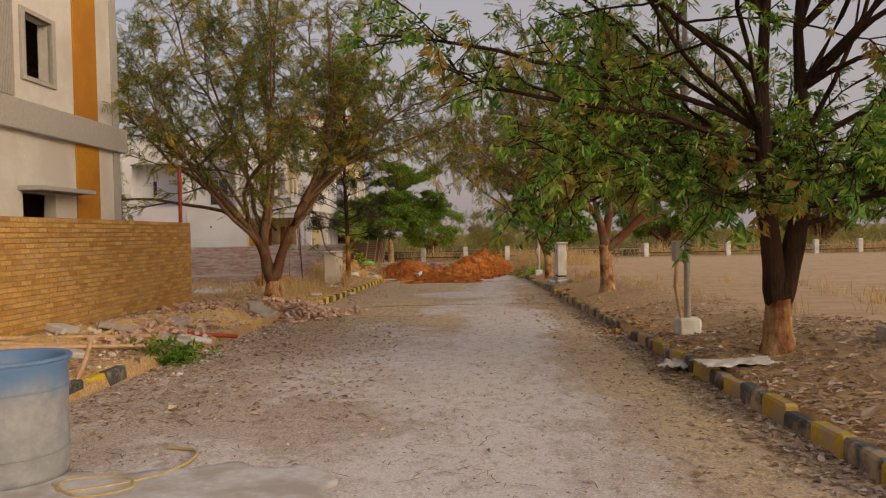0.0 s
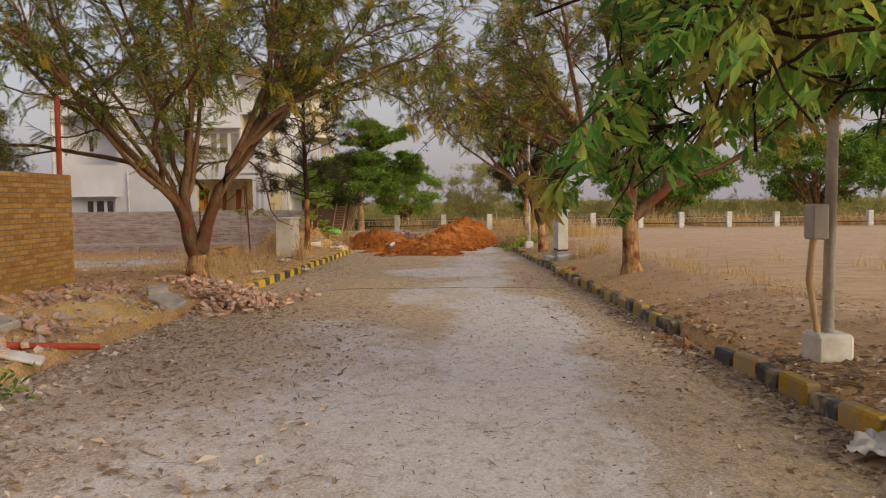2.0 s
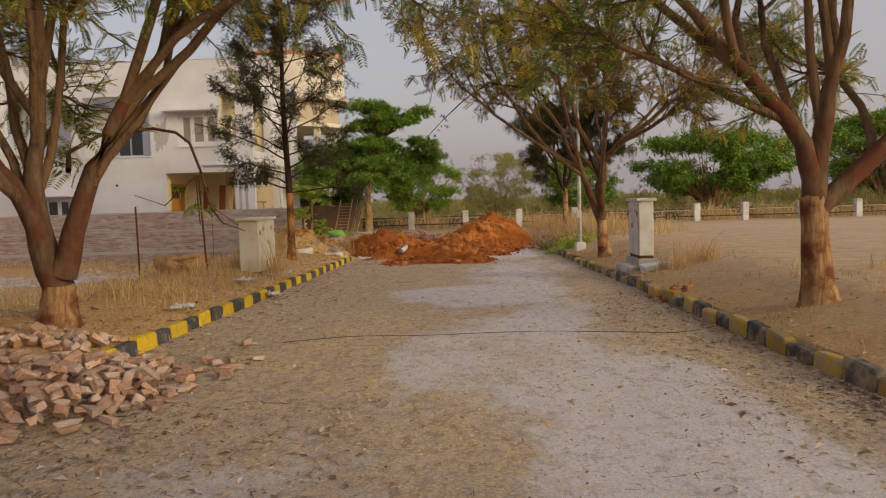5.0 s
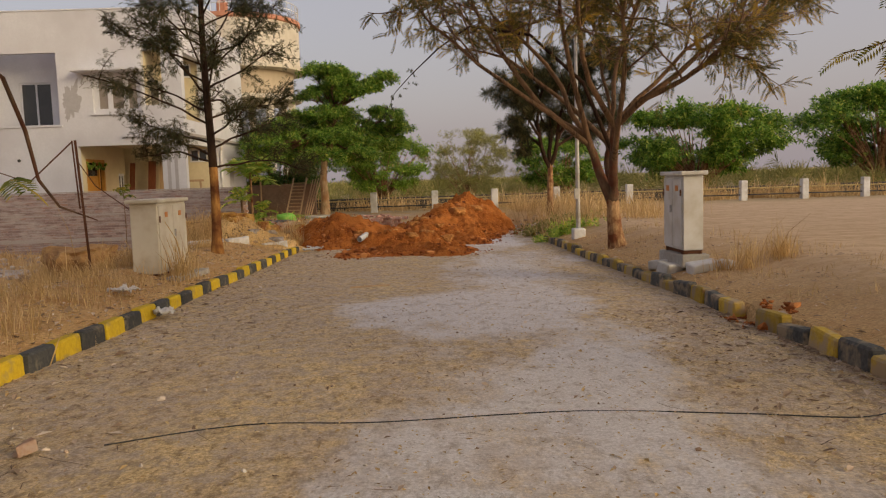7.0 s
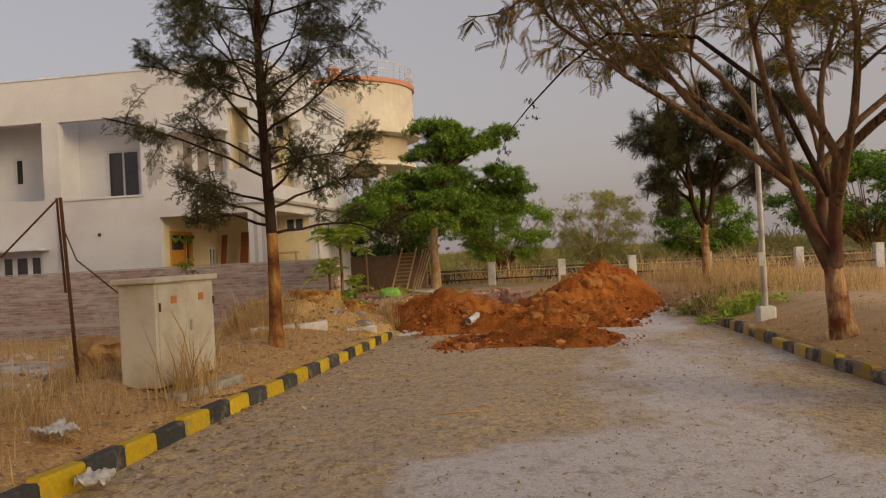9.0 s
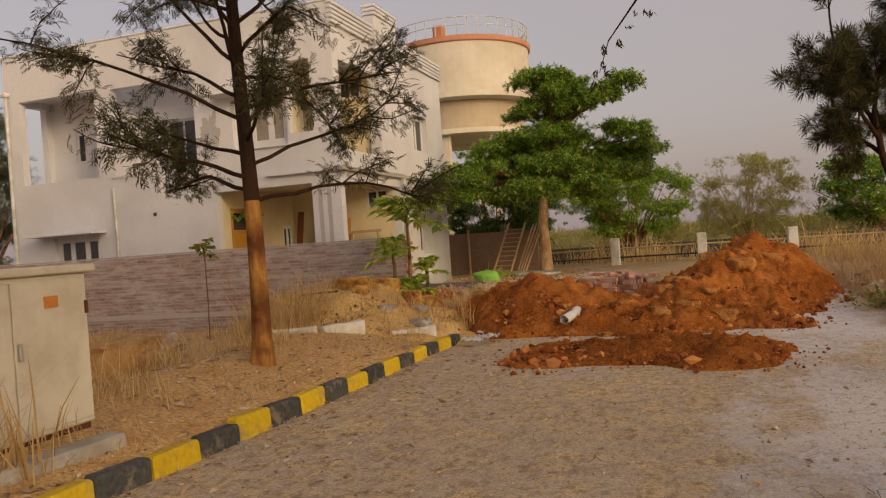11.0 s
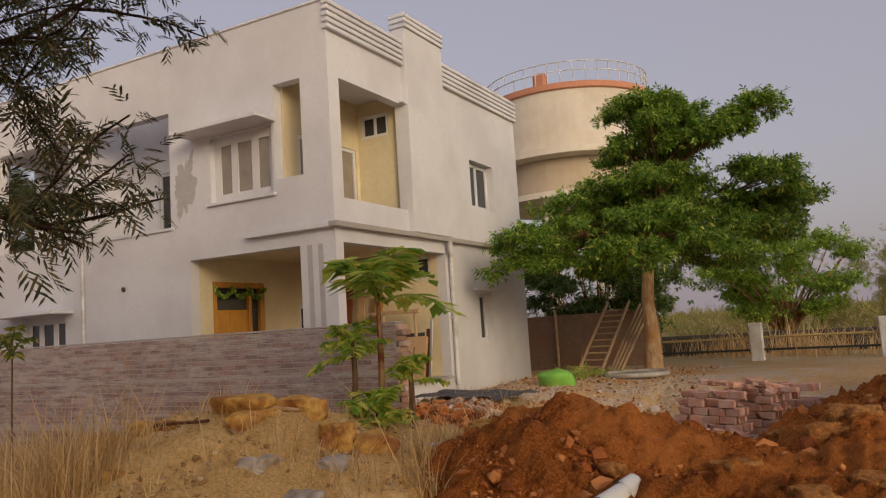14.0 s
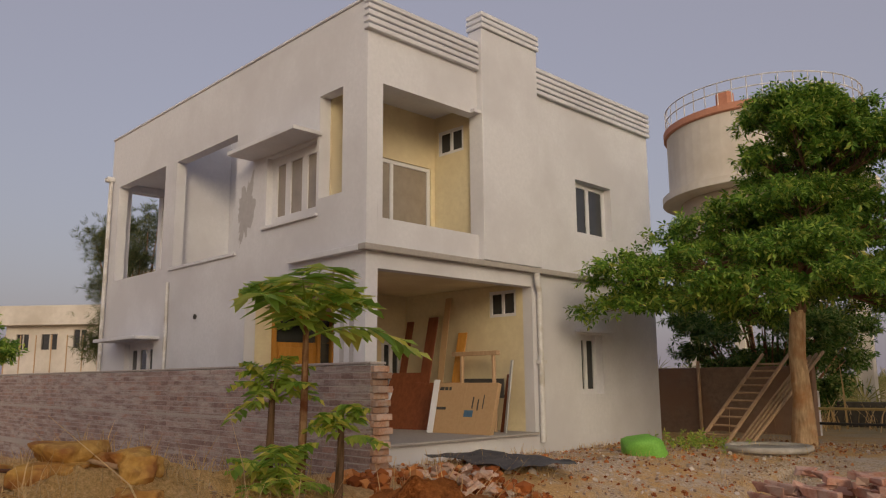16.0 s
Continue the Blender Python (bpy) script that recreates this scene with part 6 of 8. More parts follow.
def old_pole(x, y):
    z = surface(x, y)
    s = thing("utility_pole", x, y, z, "weathered steel pole with a meter box in a concrete footing", "pole")
    bm = bmesh.new()
    tube(bm, (0, 0, 0.2), (0.03, 0, 5.4), 0.05, 0.04, 12)
    part("pole", bm, CONCRETE, s, "", True)
    bm = boxes((-0.16, 0.16, -0.16, 0.16, -0.15, 0.24), bevel=0.03)
    part("footing", bm, POSTW, s, "whitewashed concrete footing")
    part("meter_box", boxes((-0.2, -0.06, -0.12, 0.06, 1.05, 1.35), bevel=0.015), GREYBAND, s, "small grey-brown box")
    V, F = sweep([([(-0.14, 0, 1.05), (-0.16, 0.02, 0.7), (-0.1, 0.02, 0.35), (-0.08, 0, 0.2)], [0.03] * 4)], 8)
    arrays("cable_sleeve", V, F, WOODP, s, "", True)


old_pole(2.98 + 0.12, 11.15)


def drum(x, y):
    z = road_z(y)
    d = thing("drum", x, y, z, "faded blue plastic drum, dusted grey with cement, open at the top", "drum")
    prof = [(0.0, 0.02), (0.33, 0.02), (0.35, 0.0), (0.362, 0.05), (0.368, 0.3), (0.37, 0.6), (0.37, 0.76), (0.385, 0.78), (0.385, 0.82), (0.372, 0.83), (0.352, 0.82), (0.348, 0.6), (0.345, 0.1), (0.0, 0.08)]
    bm = bmesh.new()
    n = 40
    rings = [[bm.verts.new((r * math.cos(2 * math.pi * k / n), r * math.sin(2 * math.pi * k / n), h)) for k in range(n)] for r, h in prof if r > 0]
    for a, b in zip(rings, rings[1:]):
        for k in range(n):
            bm.faces.new((a[k], a[(k + 1) % n], b[(k + 1) % n], b[k]))
    bm.faces.new(rings[0][::-1])
    bm.faces.new(rings[-1])
    for f in bm.faces:
        f.smooth = True
    part("body", bm, DRUM, d, "", False)
    for rr, zz, tk in ((0.386, 0.815, 0.016), (0.374, 0.62, 0.007), (0.371, 0.2, 0.007)):
        V, F = sweep([([(rr * math.cos(a), rr * math.sin(a), zz) for a in np.linspace(0, 2 * math.pi, 49)], [tk] * 49)], 6)
        arrays("rim" if zz > 0.7 else "hoop", V, F, BLUEDRUM if zz > 0.7 else DRUM, d, "rolled blue rim" if zz > 0.7 else "", True)


def drum_material():
    m, t, p = shader("cement_dusted_blue")
    co = t.nodes.new("ShaderNodeNewGeometry").outputs["Position"]
    xyz = t.nodes.new("ShaderNodeSeparateXYZ")
    t.links.new(co, xyz.inputs[0])
    n1 = noise_out(t, co, 3.5, 5, 0.6, (1, 1, 0.35))
    s = t.nodes.new("ShaderNodeMath")
    s.operation = "MULTIPLY_ADD"
    t.links.new(n1, s.inputs[0])
    s.inputs[1].default_value = 0.5
    t.links.new(xyz.outputs[2], s.inputs[2])
    f = ramp(t, s.outputs[0], [(0.72, (0.12, 0.12, 0.12)), (0.95, (1, 1, 1))])
    dust = ramp(t, noise_out(t, co, 9, 6, 0.7), [(0.3, (0.22, 0.22, 0.225)), (0.7, (0.38, 0.37, 0.365))])
    t.links.new(mixed(t, f, dust, (0.11, 0.22, 0.43)), p.inputs["Base Color"])
    p.inputs["Roughness"].default_value = 0.6
    return m


DRUM = drum_material()
drum(-3.15, 5.05)


def line_thing(name, pts, r, material, label, category, sides=8):
    """A hose, wire or rod along a smooth curve through points, laid on the ground."""
    pts = [Vector(p) for p in pts]
    out = []
    for i in range(len(pts) - 1):
        p0, p1, p2, p3 = pts[max(i - 1, 0)], pts[i], pts[i + 1], pts[min(i + 2, len(pts) - 1)]
        for k in range(8):
            u = k / 8
            out.append(0.5 * ((2 * p1) + (p2 - p0) * u + (2 * p0 - 5 * p1 + 4 * p2 - p3) * u * u + (3 * p1 - p0 - 3 * p2 + p3) * u ** 3))
    out.append(pts[-1])
    V, F = sweep([(np.array([v[:] for v in out]), [r] * len(out))], sides)
    return tagged(arrays(name, V, F, material, smooth=True), label, category)


def flat(pts, lift):
    return [(x, y, surface(x, y) + lift) for x, y in pts]


line_thing("garden_hose", flat([(-2.75, 4.85), (-2.45, 4.6), (-2.2, 4.75), (-2.35, 5.0), (-2.7, 4.95), (-2.6, 4.7), (-2.2, 4.95), (-2.05, 5.3), (-2.1, 5.65), (-2.35, 5.75)], 0.016), 0.012, HOSE, "yellow garden hose lying in a loose coil", "hose")
line_thing("road_wire", flat([(-2.6, 19.75), (-1.85, 20.05), (-1.0, 20.0), (0.2, 20.08), (1.2, 19.9), (1.84, 19.74), (2.2, 19.9)], 0.004), 0.004, BLACKRAIL, "thin dark cable lying across the road", "cable")
def on_earth(pts, lift):
    return [(x, y, surface(x, y) + max(tan_mound(x, y), red_pile(x, y), 0) + lift) for x, y in pts]


line_thing("iron_rod", on_earth([(-8.2, 35.35), (-7.3, 35.45), (-6.25, 35.6)], 0.07), 0.016, RUST, "long rusty iron rod lying across the tan mound", "rod")
line_thing("wooden_stick", on_earth([(-6.0, 35.95), (-5.6, 36.15)], 0.12), 0.02, WOODP, "pale stick lying between boulders", "stick")
line_thing("wooden_stick", on_earth([(-4.7, 34.55), (-4.15, 35.35)], 0.06), 0.012, WOODP, "thin pale stick on the tan mound", "stick")
line_thing("wooden_stick", flat([(-1.9, 27.0), (-1.3, 27.15)], 0.015), 0.012, WOODP, "thin dry stick on the road", "stick")
line_thing("wooden_stick", [(-4.35, 8.1, road_z(8) + 0.02), (-4.4, 8.5, road_z(8) + 0.3), (-4.45, 8.75, road_z(8) + 0.5)], 0.025, WOODP, "bent pale branch leaning on the rubble", "stick")
for k, (a, b) in enumerate((((-5.6, 8.6), (-4.3, 10.4)), ((-5.7, 8.9), (-4.1, 11.0)), ((-6.0, 9.4), (-4.6, 11.3)))):
    line_thing("bamboo_pole", [(a[0], a[1], surface(*a) + 0.14), (b[0], b[1], surface(*b) + 0.1)], 0.028, WOODP, "pale bamboo pole lying on rubble", "pole")
line_thing("red_pipe", [(-4.6, 12.0, 0.06), (-3.98, 12.75, -0.1)], 0.036, REDPAINT, "red plastic pipe lying on rubble", "pipe")
line_thing("red_pole", [(-6.65, 17.35, -0.1), (-6.63, 17.33, 3.25)], 0.045, REDPAINT, "upright red painted steel pipe behind the wall", "pole")
# a bent wire frame standing by the brick wall
bm = tubes(((-5.75, 9.05, 0.15), (-5.75, 9.05, 1.25), 0.012), ((-5.75, 9.05, 1.25), (-6.2, 6.6, 1.35), 0.012), ((-5.75, 9.05, 0.95), (-6.2, 6.6, 1.0), 0.010), sides=6)
tagged(part("wire_frame", bm, STEEL), "thin steel wire frame leaning by the brick wall", "wire frame")


def sheet_cloth(name, x, y, z, sx, sy, turn, material, label, seed, fold=0.05):
    bm = bmesh.new()
    bmesh.ops.create_grid(bm, x_segments=18, y_segments=14, size=0.5)
    for v in bm.verts:
        a = 1 + 0.3 * noise.noise(Vector((v.co.x * 3, v.co.y * 3, seed)))
        v.co = Vector((v.co.x * sx * a, v.co.y * sy * a, fold * (1 + noise.noise(Vector((v.co.x * 6, v.co.y * 6, seed + 3))) + 0.5 * noise.noise(Vector((v.co.x * 14, v.co.y * 14, seed))))))
    bmesh.ops.solidify(bm, geom=bm.faces[:], thickness=0.004)
    for f in bm.faces:
        f.smooth = True
    ob = part(name, bm, material)
    ob.matrix_basis = pose(x, y, z, 0, 0, turn)
    return tagged(ob, label, "sheet")


sheet_cloth("sack", 2.85, 8.35, road_z(8.3) + 0.17, 0.85, 0.4, 12, CLOTH, "flattened white plastic sack lying over the kerb", 1, 0.035)
sheet_cloth("sack", 2.38, 9.0, road_z(9) + 0.02, 0.42, 0.3, 50, CLOTH, "crumpled pale sack against the kerb", 2, 0.07)
sheet_cloth("tarpaulin", -6.3, 41.3, surface(-6.3, 41.3) + 0.02, 1.9, 1.0, -12, SHEET, "black tarpaulin spread on the ground", 3, 0.05)
for i, (x, y) in enumerate(((-3.75, 34.8), (-3.6, 35.2), (-3.85, 35.9), (-4.6, 25.2), (-4.4, 21.5), (-6.9, 27.0), (-3.9, 24.6))):
    sheet_cloth("plastic_bag", x, y, surface(x, y) + 0.03, 0.3, 0.24, i * 50, CLOTH, "crumpled white plastic litter", 10 + i, 0.07)


# ---- fence round the field ----
def fence_post(x, y, w=0.3, h=0.92):
    z = surface(x, y)
    p = thing("fence_post", x, y, z, "square whitewashed concrete fence post", "fence post", "fence posts")
    part("post", boxes((-w / 2, w / 2, -w / 2, w / 2, -0.1, h), bevel=0.02), POSTW, p)


POST_X = [-5.95, -3.16, -0.36, 2.38, 5.24, 8.6, 11.45, 13.9, 16.75, 19.6, 22.4, 25.2, 28.0, 30.8]
for x in POST_X:
    fence_post(x, 50.6)
for a, b in zip(POST_X, POST_X[1:]):
    for z, m, lab in ((0.56, YELLOWRAIL, "faded yellow pipe rail between fence posts"), (0.26, BLACKRAIL, "black pipe rail between fence posts")):
        za, zb = surface(a, 50.6), surface(b, 50.6)
        tagged(part("fence_rail", tubes(((a + 0.15, 50.6, za + z), (b - 0.15, 50.6, zb + z), 0.028), sides=8), m), lab, "fence rail", "fence rails")
lw = tagged(part("low_wall", boxes((-9.0, 45.0, 54.0, 54.25, -0.8, 0.32), bevel=0.02), FARWALL), "low dark boundary wall behind the fence", "wall", kind="structure")
# wall behind the house with ladder and poles
tagged(part("plastered_wall", boxes((-12.0, -5.75, 50.3, 50.5, -0.6, 1.15), bevel=0.015), BROWNWALL), "dark brown plastered boundary wall beside the house", "wall", kind="structure")


def ladder():
    s = thing("ladder", -6.25, 46.9, surface(-6.25, 46.9), "rough bamboo ladder leaning on the brown wall", "ladder")
    a0, a1 = Vector((-0.3, 0, 0)), Vector((-0.45, 3.3, 1.62))
    b0, b1 = Vector((0.3, -0.2, 0)), Vector((0.15, 3.2, 1.62))
    for a, b in ((a0, a1), (b0, b1)):
        part("rail", tubes((a, b, 0.035)), WOODP, s)
    for k in range(1, 11):
        u = k / 11.5
        part("rung", tubes((a0.lerp(a1, u), b0.lerp(b1, u), 0.02), sides=6), WOODP, s)


ladder()
for k in range(4):
    x = -5.75 + 0.09 * k
    line_thing("bamboo_pole", [(x, 46.8 - 0.05 * k, surface(x, 46.8) + 0.03), (x - 0.1 + 0.04 * k, 50.2, 1.3 + 0.04 * k)], 0.032, WOODP, "bamboo pole leaning on the brown wall", "pole")
line_thing("bamboo_pole", [(-8.2, 50.2, -0.3), (-8.22, 50.24, 1.3)], 0.04, WOODP, "upright wooden prop against the brown wall", "pole")


def sand_ring(x, y):
    V, F = sweep([([(0.62 * math.cos(a), 0.62 * math.sin(a), 0.05) for a in np.linspace(0, 2 * math.pi, 40)], [0.05] * 40)], 8)
    ob = arrays("concrete_ring", V, F, CONCRETE, smooth=True)
    ob.matrix_basis = pose(x, y, surface(x, y))
    part("cement_bed", boxes((-0.44, 0.44, -0.44, 0.44, -0.02, 0.06), bevel=0.02), CONCRETE, ob)
    tagged(ob, "round concrete ring lying near the tree", "concrete ring")


sand_ring(-5.0, 46.2)
bmg = bmesh.new()
lump(bmg, (0, 0, 0.1), (0.34, 0.26, 0.17), random.Random(3), 3, 0.3)
sack = part("green_sack", bmg, GREENBAG, smooth=True)
sack.matrix_basis = pose(-6.0, 44.1, surface(-6.0, 44.1))
tagged(sack, "bright green woven sack lying on rubble", "sack")


# ---- porch clutter ----
def board(name, x, y, w, h, t, lean, turn, material, label, category="board"):
    bm = boxes((-w / 2, w / 2, 0, t, 0, h), bevel=0.004)
    ob = part(name, bm, material)
    ob.matrix_basis = pose(x, y, -0.013, -lean, 0, turn)
    return tagged(ob, label, category)


board("plywood_board", -10.6, 43.85, 1.15, 1.0, 0.02, 28, 8, DARKWOOD, "dark red plywood sheet leaning on the porch wall")
board("plywood_board", -11.3, 43.7, 0.9, 1.25, 0.02, 30, 12, DARKWOOD, "dark red plywood sheet leaning on the porch wall")
board("plywood_board", -11.0, 44.1, 0.28, 2.25, 0.03, 12, 0, DARKWOOD, "narrow dark wooden plank leaning upright")
board("plywood_board", -11.75, 44.15, 0.2, 2.2, 0.03, 12, 0, DARKWOOD, "narrow dark wooden plank leaning upright")
board("plywood_board", -10.65, 44.25, 0.16, 2.6, 0.02, 9, 0, CARD, "narrow pale plank leaning upright")
board("plywood_board", -10.2, 44.2, 0.22, 1.9, 0.03, 13, 4, DOORWOOD, "brown wooden plank leaning upright")
board("white_board", -10.35, 44.05, 0.4, 0.85, 0.02, 20, 5, WHITE, "small white board leaning on the porch wall")
board("white_board", -11.2, 43.3, 0.13, 0.85, 0.02, 24, 10, WHITE, "narrow white offcut leaning on plywood")
board("white_board", -9.95, 43.45, 0.12, 1.0, 0.02, 20, 20, WHITE, "narrow white offcut leaning on a carton")
cb = board("carton", -9.32, 43.55, 1.42, 0.92, 0.1, 17, 4, CARD, "large flat brown cardboard carton with printed marks", "carton")
for a, b, c, d in ((-0.62, -0.52, 0.78, 0.84), (-0.50, -0.42, 0.78, 0.84), (-0.40, -0.34, 0.78, 0.84), (-0.64, -0.40, 0.42, 0.47)):
    part("printed_bar", boxes((a, b, -0.004, -0.001, c, d)), DARK, cb)
part("printed_arrow", boxes((0.05, 0.25, -0.004, -0.001, 0.30, 0.42)), mat("blue_print", (0.06, 0.13, 0.22), (0.09, 0.17, 0.27), 20), cb)
for a, b, c, d in ((0.2, 0.23, 0.45, 0.66), (0.32, 0.35, 0.42, 0.62), (0.44, 0.46, 0.45, 0.7)):
    part("printed_line", boxes((a, b, -0.004, -0.001, c, d)), DARK, cb)
part("tape", boxes((-0.03, 0.01, -0.006, -0.001, 0, 0.92)), CARD, cb)
board("wood_plank", -8.95, 44.3, 0.1, 1.05, 0.03, 12, 0, DARKWOOD, "dark wooden plank leaning by the carton")
board("wood_plank", -8.8, 44.2, 0.06, 1.3, 0.03, 10, 0, STEEL, "thin grey metal strip leaning by the carton")


def trestle():
    s = thing("trestle", -9.6, 44.35, -0.013, "rough wooden trestle frame standing on the porch", "trestle")
    part("top_bar", boxes((-0.62, 0.55, -0.05, 0.05, 1.38, 1.46), bevel=0.006), WOODP, s)
    for x in (-0.4, 0.45):
        part("leg", tubes(((x, 0, 0), (x * 0.95, 0, 1.38), 0.04), sides=6), WOODP, s)
    part("panel", boxes((-0.5, 0.6, 0.06, 0.09, 0.6, 0.95)), DARK, s)


trestle()


def cement_spill(x, y):
    d = math.hypot((x + 2.0) / 1.5, (y - 4.3) / 1.1) + 0.4 * noise.noise(Vector((x * 1.1, y * 1.1, 4))) + 0.25 * noise.noise(Vector((x * 3.1, y * 3.1, 6)))
    return 0.016 if d < 0.8 else 0.0


heap("cement_spill", -4.0, 0.4, 2.6, 6.2, cement_spill, CEMENT, "pale spilt cement dried on the road", step=0.05, rough=0.01, kind="structure")

# a dead branch hanging from the roadside tree over the verge
z0 = ROADTREE.matrix_basis.translation.z
V, F = sweep([(np.array([(-5.15, 20.1, 1.75), (-5.7, 21.2, 2.05), (-5.75, 22.2, 2.35), (-5.2, 22.8, 2.49), (-4.85, 22.8, 2.42), (-4.64, 22.8, 2.25), (-4.47, 22.8, 1.75), (-4.38, 22.8, 1.28), (-4.2, 22.8, 1.02), (-3.85, 22.8, 0.88)]) - np.array([-5.2, 19.75, z0]), [0.035, 0.03, 0.026, 0.024, 0.024, 0.022, 0.02, 0.016, 0.012, 0.006])], 7)
arrays("hanging_branch", V, F, WARMBARK, ROADTREE, "dead bent branch", True)
rng3 = np.random.default_rng(3)
S3 = np.array([(-0.55, 2.45, 2.55 - z0), (-0.3, 2.6, 2.45 - z0), (-0.7, 2.2, 2.35 - z0), (-0.5, 1.6, 2.1 - z0), (-0.1, 1.0, 1.9 - z0), (0.55, 3.05, 1.3 - z0), (-0.4, 1.2, 1.8 - z0), (-0.9, 2.0, 2.2 - z0)])
V, F = leaves(rng3, np.repeat(S3, 3, 0), rng3.normal(0, 1, (24, 3)) * np.array([1, 1, 0.3]), "feather", 0.42)
arrays("foliage", V, F, LEAF_OLIVE, ROADTREE)["kind"] = "stuff"
PALEWALL = mat("pale_house_paint", (0.62, 0.59, 0.56), (0.70, 0.67, 0.64), 12, 0.8, 0.08, (0.56, 0.52, 0.48), 0.7)


# ---- the cream and orange house behind the brick wall ----
def orange_house():
    h = thing("house", 0, 0, 0, "two-storey cream house with orange stripe and grey band, unfinished", "house")
    X, Y1 = -7.4, 15.95
    part("wall", pierced("x", X, -0.22, -6.0, Y1, -0.3, 7.6, [(12.6, 13.42, 4.36, 5.42), (12.44, 13.46, 1.1, 2.40), (6.0, 7.4, 4.3, 5.5)]), PALEWALL, h)
    part("wall", pierced("y", Y1, -0.22, -17.0, X - 0.221, -0.3, 7.6, []), PALEWALL, h)
    part("wall", pierced("y", -6.0, 0.22, -17.0, X - 0.221, -0.3, 7.6, []), PALEWALL, h)
    part("wall", boxes((-17.2, -17.0, -6.0, Y1, -0.3, 7.6)), PALEWALL, h)
    part("roof", boxes((-17.2, X, -6.0, Y1, 7.61, 7.8)), PALEWALL, h)
    # slab coloured near-black for the darkness of the rooms
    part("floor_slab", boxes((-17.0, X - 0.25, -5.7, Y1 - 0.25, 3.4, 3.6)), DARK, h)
    part("band", boxes((X - 0.05, X + 0.15, -6.1, Y1 + 0.12, 3.4, 3.9), bevel=0.012), GREYBAND, h, "grey plaster band between the storeys")
    for z0, z1 in ((-0.3, 3.395), (3.905, 7.6)):
        part("orange_stripe", boxes((X - 0.02, X + 0.03, 14.18, 15.06, z0, z1), bevel=0.006), ORANGE, h, "orange painted stripe")
        part("corner_strip", boxes((X - 0.02, X + 0.03, 15.7, Y1 + 0.02, z0, z1), bevel=0.006), GREYBAND, h)
    for r in ((X - 0.05, X + 0.05, 12.48, 12.6, 4.28, 5.5), (X - 0.05, X + 0.05, 13.42, 13.54, 4.28, 5.5), (X - 0.05, X + 0.05, 12.6, 13.42, 5.42, 5.5), (X - 0.05, X + 0.05, 12.6, 13.42, 4.28, 4.36)):
        part("window_surround", boxes(r, bevel=0.008), GREYBAND, h)
    part("sunshade", boxes((X - 0.05, X + 0.42, 12.3, 14.1, 2.42, 2.5), bevel=0.008), GREYBAND, h)
    # added near-black sheet in place of the room's darkness
    part("room_dark_sheet", boxes((X - 2.6, X - 2.5, 8.0, 15.5, -0.2, 7.5)), DARK, h)
    for k in range(18):
        part("louvre", boxes((X, X + 0.05, 11.5 + k * 0.042, 11.526 + k * 0.042, 3.95, 7.4)), GREYBAND, h)


orange_house()


# ---- water tower ----
def water_tower():
    cx, cy, R = -12.4, 65.0, 3.85
    t = thing("water_tower", cx, cy, -0.5, "cream cylindrical water tower with salmon band and railing", "water tower")

    def drumlike(name, rows, m, label=""):
        bm = bmesh.new()
        n = 56
        rings = [[bm.verts.new((r * math.cos(2 * math.pi * k / n), r * math.sin(2 * math.pi * k / n), z + 0.5)) for k in range(n)] for r, z in rows]
        for a, b in zip(rings, rings[1:]):
            for k in range(n):
                f = bm.faces.new((a[k], a[(k + 1) % n], b[(k + 1) % n], b[k]))
        bm.faces.new(rings[0][::-1])
        bm.faces.new(rings[-1])
        return part(name, bm, m, t, label)

    drumlike("tank", [(R, 8.45), (R, 11.0), (R - 0.4, 11.2)], TANKPAINT)
    drumlike("band", [(R + 0.06, 10.98), (R + 0.12, 11.02), (R + 0.12, 11.27), (R, 11.3)], SALMON, "salmon painted band")
    drumlike("gallery", [(R + 0.05, 8.1), (R + 0.3, 8.15), (R + 0.3, 8.42), (R, 8.44)], TANKPAINT)
    drumlike("lower_ring", [(R - 0.5, 6.6), (R - 0.45, 8.09)], FARTAN, "tan lower ring")
    drumlike("base_ring", [(R - 0.2, 6.3), (R, 6.35), (R, 6.6), (R - 0.4, 6.62)], TANKPAINT)
    for k in range(8):
        a = 2 * math.pi * k / 8
        x, y = (R - 0.6) * math.cos(a), (R - 0.6) * math.sin(a)
        part("column", boxes((x - 0.2, x + 0.2, y - 0.2, y + 0.2, -0.2, 6.79)), TANKPAINT, t)
    for z in (0.55, 0.95):
        V, F = sweep([([(R * math.cos(a), R * math.sin(a), 11.75 + z) for a in np.linspace(0, 2 * math.pi, 60)], [0.025] * 60)], 5)
        arrays("rail", V, F, POSTW, t)
    for k in range(44):
        a = 2 * math.pi * k / 44
        part("baluster", tubes(((R * math.cos(a), R * math.sin(a), 11.75), (R * math.cos(a), R * math.sin(a), 12.7), 0.02), sides=5), POSTW, t)
    part("cap", boxes((-0.3, 0.3, -3.5, -3.0, 11.7, 12.5), bevel=0.1), SALMON, t)


TANKPAINT = mat("cream_tank_paint", (0.66, 0.61, 0.52), (0.73, 0.68, 0.59), 3, 0.85, 0.05, (0.60, 0.54, 0.44), 0.4)
water_tower()


